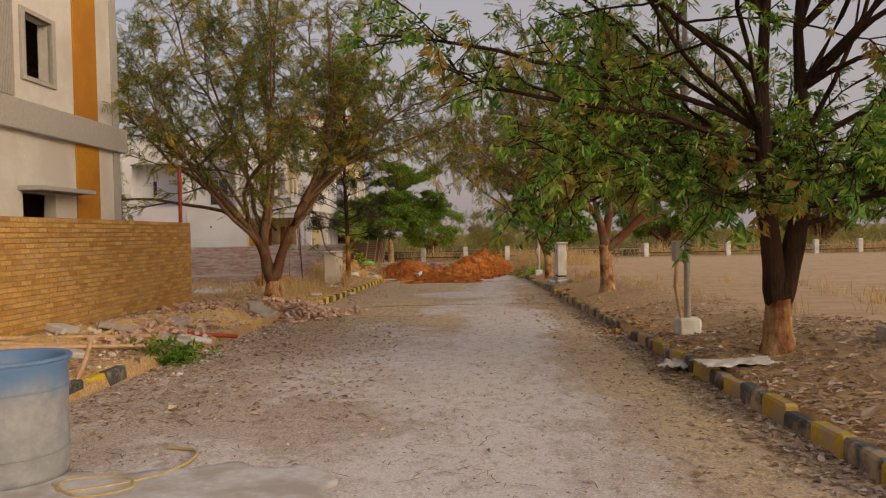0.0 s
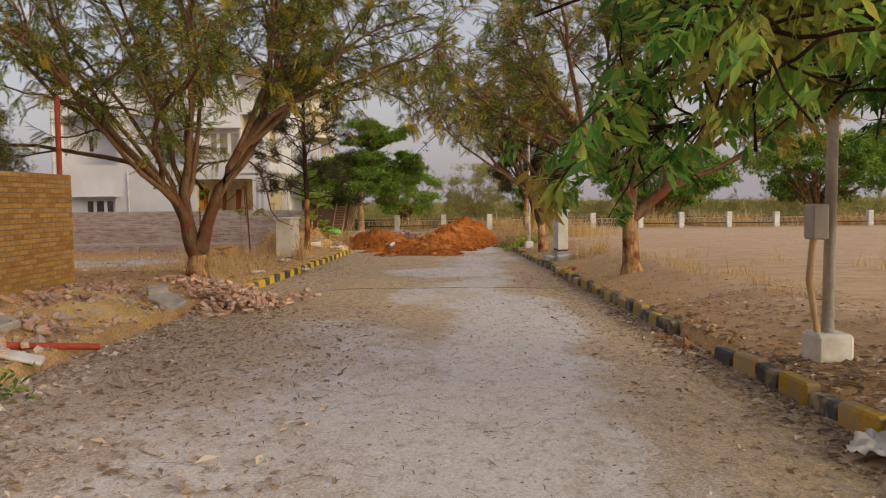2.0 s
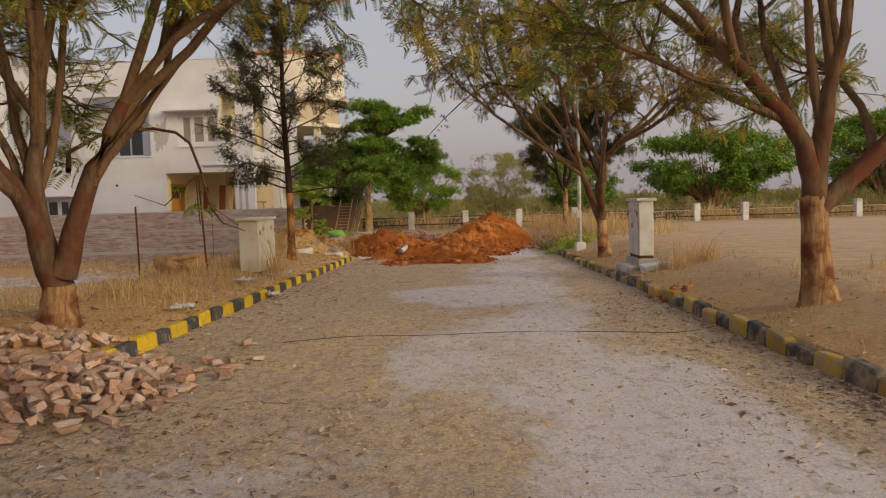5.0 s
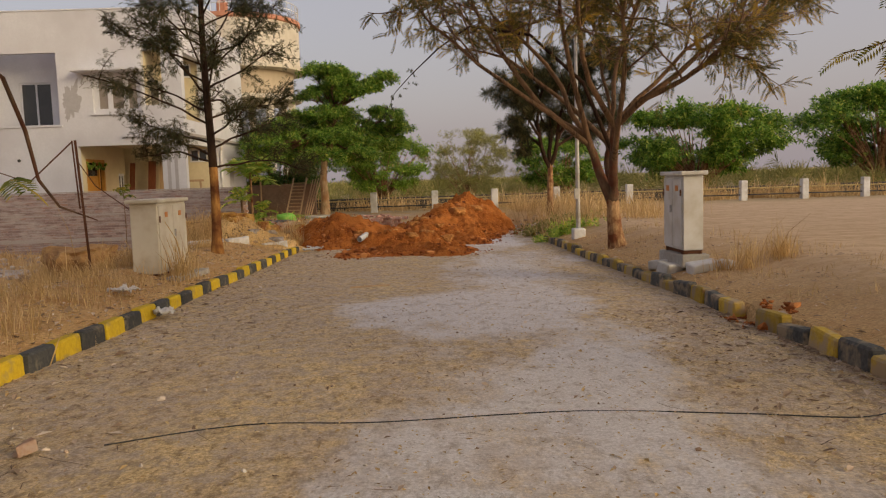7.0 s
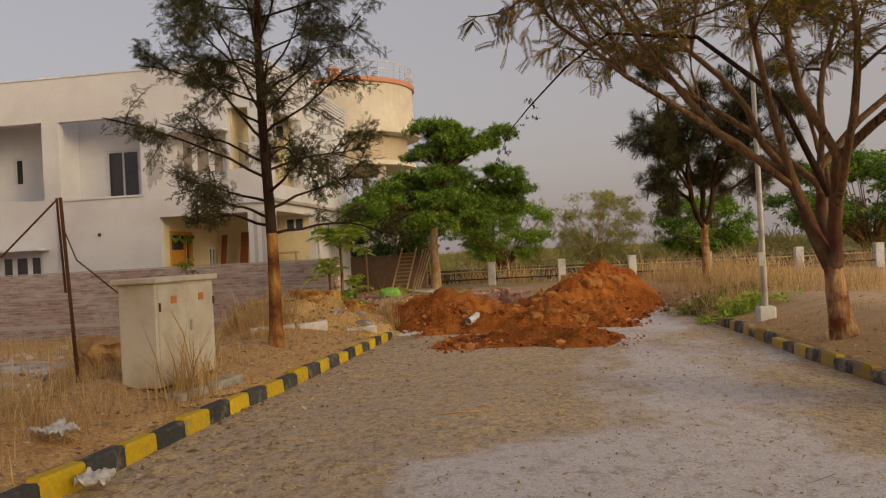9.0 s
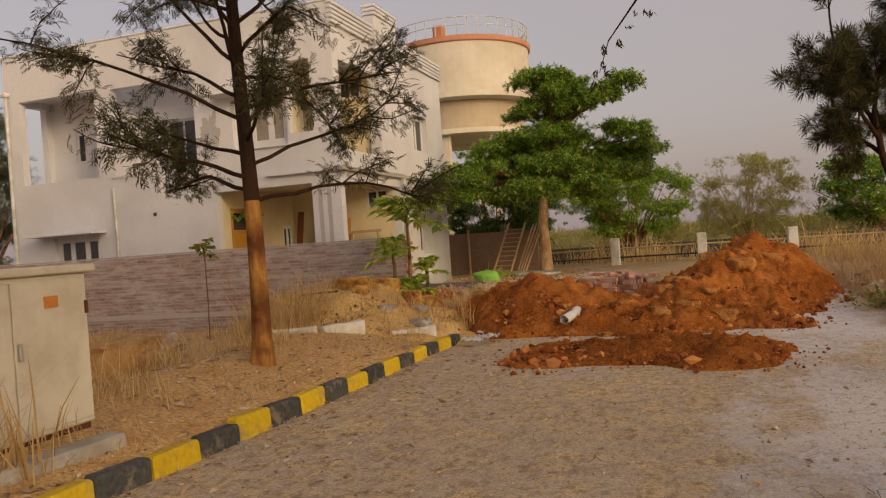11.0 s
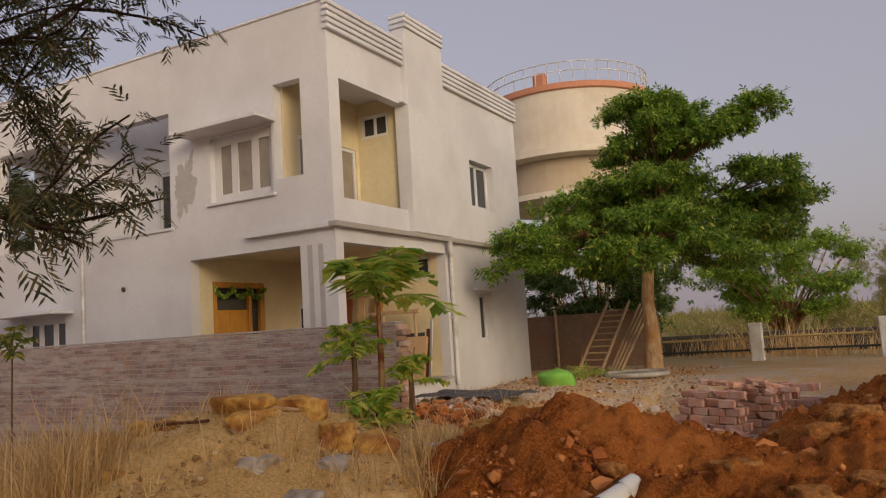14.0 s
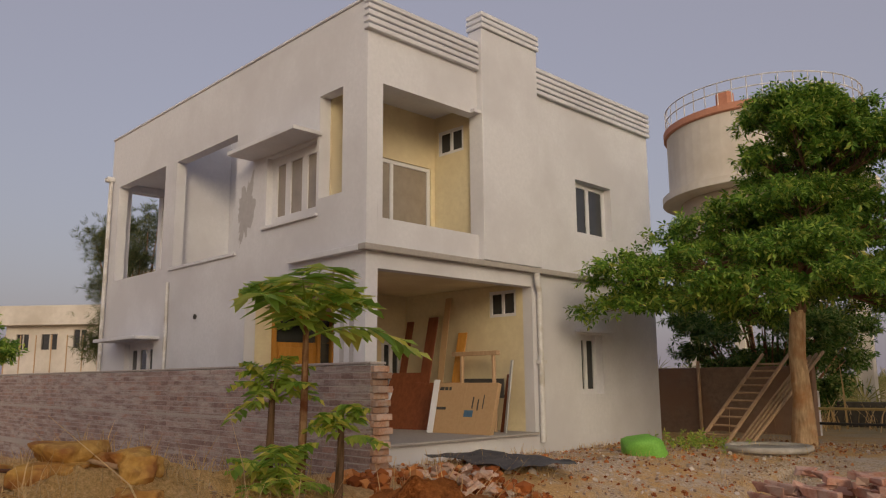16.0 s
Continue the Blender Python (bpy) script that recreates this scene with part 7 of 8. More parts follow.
# ---- houses far off ----
def framed_opening(parent, y, a, b, c, e, m):
    """Dark glass set back in an opening of a wall in a plane of constant y, with a frame and a bar."""
    win = part("window", boxes((a, b, y + 0.2, y + 0.24, c, e)), GLASS, parent)
    part("window_bar", boxes(((a + b) / 2 - 0.05, (a + b) / 2 + 0.05, y + 0.1, y + 0.19, c, e)), m, win)
    part("window_sill", boxes((a - 0.1, b + 0.1, y - 0.05, y - 0.003, c - 0.14, c - 0.003)), m, win)
    part("lintel", boxes((a - 0.1, b + 0.1, y - 0.05, y - 0.003, e + 0.003, e + 0.14)), m, win)


def stepped_house(x, y, turn):
    """Two storeys under a thick projecting roof slab: a panelled stair bay and a window bay beside it."""
    h = thing("house", x, y, -0.4, "unfinished two-storey house, pale with tan panels and thick roof slab", "house", turn=turn)
    h.matrix_basis = h.matrix_basis @ Matrix.Diagonal((0.78, 0.78, 1.05, 1))
    small = (-0.95, -0.05, 4.55, 5.25)
    wins = [(0.95, 2.35, 6.1, 7.3), (0.95, 2.35, 2.8, 4.1), (3.3, 5.2, 1.4, 1.9)]
    part("wall", pierced("y", -5.0, 0.25, -5.5, 0.3, 0, 8.3, [small]), FARHOUSE, h)
    part("wall", pierced("y", -4.8, 0.25, 0.301, 5.5, 0, 8.5, wins), FARTAN, h, "tan wall with windows")
    part("wall", pierced("x", 5.5, -0.25, -4.54, 5.0, 0, 8.5, [(-2.0, -0.6, 2.8, 4.1), (-2.0, -0.6, 6.1, 7.3)]), FARHOUSE, h)
    part("wall", boxes((-5.5, -5.25, -4.745, 5.0, 0, 8.3)), FARHOUSE, h)
    part("wall", boxes((-5.245, 5.245, 4.75, 5.0, 0, 8.3)), FARHOUSE, h)
    part("panel", boxes((-4.95, -1.05, -5.03, -5.003, 0.9, 5.3), (-1.04, 0.04, -5.03, -5.003, 0.9, 4.5), bevel=0.008), FARTAN, h, "recessed tan panel")
    part("band", boxes((-5.55, 0.35, -5.12, -5.003, 5.4, 6.7), bevel=0.02), FARHOUSE, h)
    part("corner_pier", boxes((0.06, 0.55, -5.1, -5.003, 0, 5.39), bevel=0.02), FARHOUSE, h)
    # near-black slab, the dark inside put in its colour
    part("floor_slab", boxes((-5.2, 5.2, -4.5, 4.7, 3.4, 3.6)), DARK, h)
    part("roof_slab", boxes((-6.6, 0.7, -6.0, 4.5, 8.31, 9.45), bevel=0.03), FARHOUSE, h, "thick projecting roof slab")
    part("parapet", boxes((0.71, 5.7, -5.0, 4.5, 8.51, 9.3), bevel=0.03), FARHOUSE, h)
    for a, b, c, e in wins:
        framed_opening(h, -4.8, a, b, c, e, FARHOUSE)
    framed_opening(h, -5.0, *small, FARHOUSE)


def low_wing(x, y, turn):
    h = thing("house", x, y, -0.4, "low pale house with a long sloping parapet, farther off", "house", turn=turn)
    h.matrix_basis = h.matrix_basis @ Matrix.Diagonal((0.9, 0.9, 1.12, 1))
    wins = [(-1.6, -0.1, 3.5, 4.6), (1.4, 2.6, 3.6, 4.9), (-4.0, -2.8, 3.5, 4.6)]
    part("wall", pierced("y", -4.0, 0.25, -5.0, 5.0, 0, 5.2, wins), FARHOUSE, h)
    part("wall", boxes((4.75, 5.0, -3.745, 4.0, 0, 5.2)), FARHOUSE, h)
    part("wall", boxes((-5.0, -4.75, -3.745, 4.0, 0, 5.2)), FARHOUSE, h)
    part("wall", boxes((-4.745, 4.745, 3.75, 4.0, 0, 5.2)), FARHOUSE, h)
    part("roof_slab", boxes((-5.5, 5.2, -5.0, 4.2, 5.21, 5.4), bevel=0.02), FARHOUSE, h)
    part("parapet", boxes((-5.4, 5.1, -4.9, -4.7, 5.41, 6.6), bevel=0.02), FARHOUSE, h)
    for a, b, c, e in wins:
        framed_opening(h, -4.0, a, b, c, e, FARHOUSE)


stepped_house(-59.2, 63.1, 40)
low_wing(-67.5, 57.4, 40)
for k in range(7):
    x, y = -64.4 + 1.3 * (k - 3) * math.cos(radians(40)), 53.9 + 1.3 * (k - 3) * math.sin(radians(40))
    line_thing("scaffold_pole", [(x, y, -1.2), (x, y, 4.6)], 0.05, WOODP, "upright bamboo scaffold pole", "scaffold pole")


# ---- young plants ----
def palm_leaf_plant(x, y, h, n, ln, seed, label, stem_m, leaf_m, leaflets=11, size=0.2, thick=0.045, wide=0.3):
    """A young plant with a bare stem and long leaves set with paired leaflets."""
    rng = np.random.default_rng(seed)
    z = surface(x, y) + max(tan_mound(x, y), 0)
    t = thing("sapling", x, y, z, label, "sapling")
    path = np.array([(0, 0, -0.05), (0.02, 0.01, h * 0.5), (0.0, 0.03, h)])
    V, F = sweep([(path, [thick, thick * 0.8, thick * 0.6])], 8)
    arrays("stem", V, F, stem_m, t, "", True)
    for k in range(n):
        a = 2.399 * k + rng.normal(0, 0.3)
        rise = 2.3 - 1.7 * (k / n) + rng.normal(0, 0.3)
        sag = rng.uniform(0.35, 0.7)
        d = np.array([math.cos(a), math.sin(a), rise])
        u = np.linspace(0, 1, leaflets + 2)
        pts = np.array([0, 0.03, h - 0.05 - 0.2 * (k / n)]) + unit(d)[None] * (u * ln)[:, None] + np.stack([0 * u, 0 * u, -sag * ln * u ** 2.2], 1)
        V, F = sweep([(pts, np.linspace(0.012, 0.003, len(u)))], 4)
        leaf = arrays("leaf_stalk", V, F, leaf_m, t)
        side = unit(np.cross(unit(d), [0, 0, 1]))
        VV, FF = [], []
        for i in range(2, len(u)):
            for s in (-1, 1):
                o = unit(side * s + unit(d) * 0.55 + np.array([0, 0, -0.6 + rng.normal(0, 0.18)]))
                w = unit(np.cross(o, [0, 0, 1])) * size * wide
                ll = size * (1.25 - 0.8 * abs(u[i] - 0.5)) * rng.uniform(0.85, 1.1)
                m = pts[i] + o * ll * 0.5 + np.array([0, 0, 0.012])
                b = len(VV)
                VV += [pts[i], m + w, pts[i] + o * ll + np.array([0, 0, -0.03]), m - w]
                FF.append((b, b + 1, b + 2, b + 3))
        arrays("foliage", np.array(VV), np.array(FF), leaf_m, leaf)["kind"] = "stuff"


LEAF_FRESH = island_mat("fresh_leaflets", [(0, (0.20, 0.36, 0.055)), (0.5, (0.40, 0.56, 0.10)), (0.85, (0.62, 0.68, 0.16)), (1, (0.80, 0.70, 0.14))], 0.45, 0.5)
palm_leaf_plant(-5.85, 37.95, 1.65, 12, 1.2, 5, "young tree with a bare pale stem and long pinnate leaves", TANBARK, LEAF_FRESH, 11, 0.33, wide=0.22)
palm_leaf_plant(-6.1, 37.75, 0.95, 13, 0.6, 6, "small leafy sapling beside the brick wall", BARK, LEAF_FRESH, 8, 0.15)
palm_leaf_plant(-5.6, 38.2, 0.75, 9, 0.45, 7, "small sapling with yellowing leaves", BARK, LEAF_FRESH, 8, 0.14)
palm_leaf_plant(-5.7, 37.6, 0.15, 14, 0.75, 8, "low leafy weed at the foot of saplings", BARK, LEAF_FRESH, 9, 0.16)
palm_leaf_plant(-8.4, 35.0, 1.9, 6, 0.4, 9, "thin bare-stemmed sapling in dry grass", BARK, LEAF_OLIVE, 8, 0.1, 0.013)


def low_weeds(x, y, r, n, seed, label, m=None, size=0.16):
    rng = np.random.default_rng(seed)
    S = np.stack([rng.normal(0, r * 0.45, n), rng.normal(0, r * 0.45, n), np.abs(rng.normal(0, 0.1, n))], 1)
    for i in range(n):
        S[i, 2] += surface(x + S[i, 0], y + S[i, 1]) - surface(x, y)
    ways = np.stack([rng.normal(0, 1, n), rng.normal(0, 1, n), rng.uniform(0.2, 1.2, n)], 1)
    V, F = leaves(rng, S, ways, "broad", size)
    ob = arrays("weeds", V, F, m or LEAF_DEEP)
    ob.matrix_basis = pose(x, y, surface(x, y))
    tagged(ob, label, "weeds", kind="stuff")


low_weeds(-4.1, 10.4, 0.5, 170, 1, "green weeds growing at the road edge", size=0.14)
low_weeds(3.0, 36.0, 0.8, 260, 2, "green creeping weeds on the verge", LEAF_FRESH, 0.16)
low_weeds(3.2, 38.6, 1.0, 300, 3, "green creeping weeds on the verge", LEAF_SCRUB, 0.2)
low_weeds(-6.2, 46.0, 0.8, 120, 4, "small weeds on the bare yard", LEAF_FRESH, 0.1)


PATCH = mat("worn_pale_concrete", (0.46, 0.43, 0.42), (0.62, 0.60, 0.59), 16, 0.9, 0.4, (0.42, 0.32, 0.22), 1.4)


# ---- grass, fallen leaves, gravel ----
def grass(name, n, pick, tall, label, seed, m=None, width=0.006):
    rng = np.random.default_rng(seed)
    V, F = [], []
    P = np.array([pick(rng) for _ in range(n)])
    a = rng.uniform(0, 2 * np.pi, n)
    h = tall * np.exp(rng.normal(0, 0.35, n))
    lean = rng.normal(0, 0.32, (n, 2)) * h[:, None]
    side = np.stack([np.cos(a), np.sin(a), 0 * a], 1) * width * (0.6 + h[:, None])
    mid = P + np.concatenate([lean * 0.4, h[:, None] * 0.6], 1)
    tip = P + np.concatenate([lean, h[:, None]], 1)
    V = np.stack([P - side, P + side, mid + side * 0.7, mid - side * 0.7, tip + side * 0.15, tip - side * 0.15], 1).reshape(-1, 3)
    b = np.arange(n)[:, None] * 6
    F = np.concatenate([b + np.array([[0, 1, 2, 3]]), b + np.array([[3, 2, 4, 5]])])
    return tagged(arrays(name, V, F, m or STRAW), label, "dry grass", kind="stuff")


def clumped(x0, x1, y0, y1, clumps, spread, seed):
    r = np.random.default_rng(seed)
    C = np.stack([r.uniform(x0, x1, clumps), r.uniform(y0, y1, clumps)], 1)

    def pick(rng):
        c = C[rng.integers(clumps)]
        x, y = c[0] + rng.normal(0, spread), c[1] + rng.normal(0, spread)
        return x, y, surface(x, y) + max(tan_mound(x, y) if y > 33 else 0, 0) - 0.02
    return pick


grass("dry_grass", 5600, clumped(-8.5, -4.6, 21.5, 29.5, 120, 0.2, 1), 0.2, "tufts of dry straw-coloured grass on the verge", 1)
grass("dry_grass", 1500, clumped(-7.1, -5.7, 33.6, 34.6, 16, 0.16, 2), 0.36, "tall dry grass stalks before the grey wall", 2, width=0.0045)
grass("dry_grass", 650, clumped(-6.2, -5.2, 31.8, 32.7, 10, 0.12, 3), 0.16, "dry grass round the slender tree", 3)
grass("dry_grass", 3000, clumped(-8.6, -4.4, 33.8, 38.4, 50, 0.2, 4), 0.16, "dry grass on the tan mound", 4)
grass("dry_grass", 700, clumped(-4.6, -4.1, 36.0, 38.6, 8, 0.1, 5), 0.36, "dry weeds beside the red earth heap", 5)
grass("dry_grass", 1700, clumped(2.9, 5.0, 14.0, 33.0, 60, 0.16, 6), 0.09, "sparse dry grass under the trees", 6)
grass("dry_grass", 420, clumped(3.3, 4.2, 25.0, 26.2, 8, 0.1, 7), 0.24, "dry weeds beside the grey cabinet", 7)
grass("dry_grass", 5000, clumped(2.7, 7.0, 36.0, 50.0, 70, 0.3, 8), 0.45, "tall pale weeds past the end of the road", 8)
grass("dry_grass", 9000, clumped(-14.0, 40.0, 51.5, 53.6, 130, 0.5, 9), 0.5, "tall dry grass along the fence", 9, width=0.012)
grass("dry_grass", 900, clumped(3.6, 8.0, 10.0, 24.0, 24, 0.12, 10), 0.2, "thin dry stalks in the sandy field", 10)
grass("dry_grass", 3200, clumped(-8.2, -3.8, 40.2, 49.0, 80, 0.22, 12), 0.09, "short dry grass on the yard", 12)
grass("dry_grass", 7000, clumped(-8.5, -4.35, 20.0, 36.0, 240, 0.22, 13), 0.07, "short dry grass over the verge", 13)
grass("dry_grass", 150, clumped(-4.75, -4.45, 26.6, 28.0, 8, 0.08, 14), 0.45, "thin dry weed stalks before the cream cabinet", 14)
grass("dry_grass", 2400, clumped(-13.5, -9.5, 24.0, 37.5, 60, 0.3, 11), 0.2, "tufts of dry grass on the empty plot", 11)


def litter(name, n, pick, size, label, seed, m=None):
    rng = np.random.default_rng(seed)
    P = np.array([pick(rng) for _ in range(n)])
    a = rng.uniform(0, 2 * np.pi, n)
    s = size * np.exp(rng.normal(0, 0.4, n))[:, None]
    d = np.stack([np.cos(a), np.sin(a), rng.normal(0, 0.2, n)], 1)
    e = np.stack([-np.sin(a), np.cos(a), rng.normal(0, 0.3, n)], 1)
    up = np.zeros((n, 3))
    up[:, 2] = rng.uniform(0.05, 0.3, n)
    V = np.stack([P - d * s, P + e * s * 0.42 + up * s, P + d * s, P - e * s * 0.42 + up * s], 1).reshape(-1, 3)
    F = np.arange(n * 4).reshape(n, 4)
    tagged(arrays(name, V, F, m or LITTER), label, "fallen leaves", kind="stuff")


def strip(x0, x1, y0, y1, power=1.0, fromx=None):
    def pick(rng):
        u = rng.random() ** power
        x = x0 + (x1 - x0) * u
        y = rng.uniform(y0, y1)
        return x, y, surface(x, y) + 0.008
    return pick


litter("fallen_leaves", 5200, strip(KERB_R - 0.08, KERB_R - 1.3, 1.5, 24, 2.2), 0.022, "dry leaves drifted along the kerb", 1)
litter("fallen_leaves", 7500, strip(KERB_R + 0.1, KERB_R + 3.0, 2.0, 11.5, 1.3), 0.033, "thick dry leaf litter under the near tree", 2)
litter("fallen_leaves", 1700, strip(KERB_R + 0.1, KERB_R + 2.4, 10.0, 15.5, 1.6), 0.03, "thinning leaf litter on the sandy verge", 31)
litter("fallen_leaves", 2600, strip(KERB_R - 0.1, KERB_R - 0.5, 4.0, 17.0, 1.6), 0.028, "curled dry leaves heaped against the kerb", 32)
litter("fallen_leaves", 2600, strip(KERB_L, KERB_R, 1.5, 14), 0.016, "scattered dry leaves and twigs on the road", 3)
litter("fallen_leaves", 1500, strip(KERB_L, KERB_R, 14, 34), 0.015, "scattered dry leaves on the road", 4)
litter("chaff", 22000, strip(KERB_L, KERB_R, 12, 35), 0.011, "straw-coloured chaff scattered over the road", 21, CHAFF)
litter("chaff", 5000, strip(KERB_L, KERB_R, 1.5, 12), 0.009, "straw-coloured chaff scattered over the road", 22, CHAFF)
litter("fallen_leaves", 3500, strip(KERB_L - 0.1, KERB_L - 3.0, 18, 36, 1.2), 0.03, "dry leaves on the grassy verge", 5)
litter("fallen_leaves", 1500, strip(KERB_R + 0.1, KERB_R + 2.4, 13.5, 40, 1.6), 0.024, "dry leaves under the roadside trees", 6)
litter("fallen_leaves", 2600, strip(KERB_L, KERB_L + 1.6, 6, 34, 1.6), 0.026, "dry leaves drifted at the road edge", 7)
litter("fallen_leaves", 3800, strip(KERB_L + 0.1, KERB_L + 3.0, 6.5, 17, 1.3), 0.026, "dry leaves and chips strewn along the road edge", 9)
litter("fallen_leaves", 2200, strip(KERB_L - 0.1, KERB_L - 2.2, 8, 18), 0.03, "dry leaves and chips over the orange spoil", 10)


def on_mound_flat(rng):
    x, y, z = on_mound(rng)
    return x, y, z + 0.01


litter("chaff", 8000, on_mound_flat, 0.02, "straw and dry stalks on the tan mound", 23, CHAFF)
litter("chaff", 9000, strip(KERB_L - 0.1, KERB_L - 5.0, 19, 36), 0.018, "straw and chaff over the verge", 24, CHAFF)
litter("fallen_leaves", 2200, strip(-9, -3.5, 39.8, 49, 1), 0.03, "dry leaves and chips on the yard", 8)


def twig_bits(n, pick, label, seed):
    rng = np.random.default_rng(seed)
    P = np.array([pick(rng) for _ in range(n)])
    a = rng.uniform(0, 2 * np.pi, n)
    ln = 0.05 * np.exp(rng.normal(0, 0.5, n))[:, None]
    d = np.stack([np.cos(a), np.sin(a), rng.normal(0, 0.06, n)], 1)
    e = np.stack([-np.sin(a), np.cos(a), 0 * a], 1)
    bow = e * ln * rng.normal(0, 0.35, (n, 1)) + np.array([0, 0, 0.006])
    w = e * 0.0035
    V = np.stack([P - d * ln - w, P - d * ln + w, P + bow - w, P + bow + w, P + d * ln - w * 0.6, P + d * ln + w * 0.6], 1).reshape(-1, 3)
    b = np.arange(n)[:, None] * 6
    F = np.concatenate([b + np.array([[0, 2, 3, 1]]), b + np.array([[2, 4, 5, 3]])])
    tagged(arrays("fallen_twigs", V, F, TWIG), label, "twigs", kind="stuff")


TWIG = island_mat("dead_twigs", [(0, (0.10, 0.065, 0.045)), (0.6, (0.25, 0.17, 0.11)), (1, (0.50, 0.40, 0.29))], 0.9)
twig_bits(1900, strip(KERB_L, KERB_R - 1.5, 1.5, 15, 1.4), "dead twigs strewn over the road", 1)
twig_bits(2600, strip(KERB_L - 2.0, KERB_L + 1.5, 5, 20), "dead twigs along the road edge", 2)
twig_bits(2200, strip(KERB_R + 0.1, KERB_R + 2.6, 3, 30), "dead twigs under the trees", 3)
twig_bits(700, strip(KERB_L, KERB_R, 15, 33), "dead twigs strewn over the road", 4)
twig_bits(1500, strip(-8.5, -4.0, 33, 48), "dead twigs on the yard", 5)


def spread(x0, x1, y0, y1):
    def pick(rng):
        x, y = rng.uniform(x0, x1), rng.uniform(y0, y1)
        return x, y, surface(x, y) + (max(left_spoil(x, y), 0) if y < 18 and x < -3.2 else 0)
    return pick


clods(260, spread(-6.0, -3.9, 9.5, 15.5), 0.03, PEBBLE, "grey mortar lumps and stones on the spoil", "rubble", 18)
clods(1900, spread(-6.2, -3.6, 8.5, 17.5), 0.018, PEBBLE, "broken brick and stone bits beside the road", "gravel", 11)
clods(1600, spread(KERB_L, KERB_R, 2.0, 34), 0.009, PEBBLE, "small gravel on the road", "gravel", 12)
clods(1500, spread(-8.2, -3.6, 39.6, 48.5), 0.018, CLOD, "earth crumbs on the yard", "gravel", 23)
clods(1500, spread(-8.2, -3.6, 39.6, 48.5), 0.018, PEBBLE, "rubble bits on the yard", "gravel", 13)
clods(420, spread(-13, -7.5, 28, 38.5), 0.05, PEBBLE, "rubble stones on the empty plot", "gravel", 14)
clods(160, spread(1.6, 3.6, 40.5, 44), 0.045, PEBBLE, "rubble at the end of the road", "gravel", 15)
clods(160, spread(2.25, 2.95, 12.2, 14.4), 0.026, TANCLOD, "crumbled kerb rubble", "gravel", 16)
clods(60, spread(2.35, 2.9, 22.5, 23.3), 0.03, CLOD, "crumbled kerb rubble", "gravel", 17)

# far scrub, in one sheet of sprays
rng0 = np.random.default_rng(9)
n0 = 15000
sx = rng0.uniform(-150, 160, n0)
sy = 58 + rng0.random(n0) ** 1.6 * 190
sz = np.abs(rng0.normal(0, 0.55, n0)) * (0.5 + 0.8 * (np.sin(sx * 0.21) * np.sin(sy * 0.13 + sx * 0.05) + 0.6).clip(0, 2)) - 0.3
V0, F0 = leaves(rng0, np.stack([sx, sy, sz], 1), np.stack([rng0.normal(0, 1, n0), rng0.normal(0, 1, n0), rng0.uniform(0.2, 1, n0)], 1), "tuft", 1.1)
tagged(arrays("scrub", V0, F0, LEAF_SCRUB), "dry olive scrub stretching to the horizon", "scrub", kind="stuff")


# ---- loose bricks ----
def brick_mesh(m, seed=0):
    """A brick; with a seed, one with knocked-off corners and uneven ends."""
    bm = boxes((-0.11, 0.11, -0.05, 0.05, 0, 0.07), bevel=0.006)
    if seed:
        r = random.Random(seed)
        knock = [(Vector((r.choice((-0.11, 0.11)), r.choice((-0.05, 0.05)), r.choice((0, 0.07)))), r.uniform(0.03, 0.07)) for _ in range(3)]
        cut = r.uniform(-0.3, 0.3)
        for v in bm.verts:
            for c, a in knock:
                d = (v.co - c).length
                if d < a:
                    v.co += (Vector((0, 0, 0.035)) - c) * 0.45 * (1 - d / a)
            if v.co.x > 0:
                v.co.x += v.co.y * cut
            v.co += Vector((r.uniform(-1, 1), r.uniform(-1, 1), r.uniform(-1, 1))) * 0.005
    me = bpy.data.meshes.new("brick")
    bm.to_mesh(me)
    bm.free()
    me.materials.append(m)
    return me


BRICK_ME = brick_mesh(LOOSEB)
BROKEN = [brick_mesh(LOOSEB, k) for k in range(1, 8)]


def scattered_bricks(name, label, n, cx, cy, rx, ry, high, seed):
    rng = random.Random(seed)
    t = thing(name, cx, cy, surface(cx, cy), label, "brick heap")
    t.matrix_basis = pose(0, 0, 0)
    for k in range(n):
        while True:
            u, v = rng.gauss(0, 0.5), rng.gauss(0, 0.5)
            if u * u + v * v < 1.2:
                break
        x, y = cx + u * rx, cy + v * ry
        top = high * max(0.0, 1 - (u * u + v * v) / 0.8)
        z = surface(x, y) + rng.uniform(0, 1) * top
        ob = new("brick", rng.choice(BROKEN))
        ob.parent = t
        s = rng.uniform(0.35, 0.95)
        tilt = 40 if top > 0.05 else 8
        ob.matrix_basis = pose(x, y, z + 0.01, rng.uniform(-tilt, tilt), rng.uniform(-tilt, tilt), rng.uniform(0, 360)) @ Matrix.Diagonal((s, rng.uniform(0.7, 0.95), rng.uniform(0.6, 0.95), 1))


scattered_bricks("brick_heap", "tumbled heap of pale pink broken bricks at the road edge", 280, -3.75, 17.2, 0.85, 1.35, 0.3, 1)
scattered_bricks("brick_heap", "scattered broken bricks at the edge of the verge", 90, -4.6, 18.6, 0.9, 0.8, 0.1, 2)
scattered_bricks("brick_heap", "broken bricks strewn over the spoil", 170, -5.1, 12.0, 0.9, 2.6, 0.12, 3)
scattered_bricks("brick_heap", "broken bricks and stones before the grey plot", 80, -5.5, 16.0, 0.8, 1.0, 0.1, 4)
scattered_bricks("brick_heap", "broken red bricks strewn beside the slab", 90, -5.3, 14.4, 0.9, 1.0, 0.2, 7)
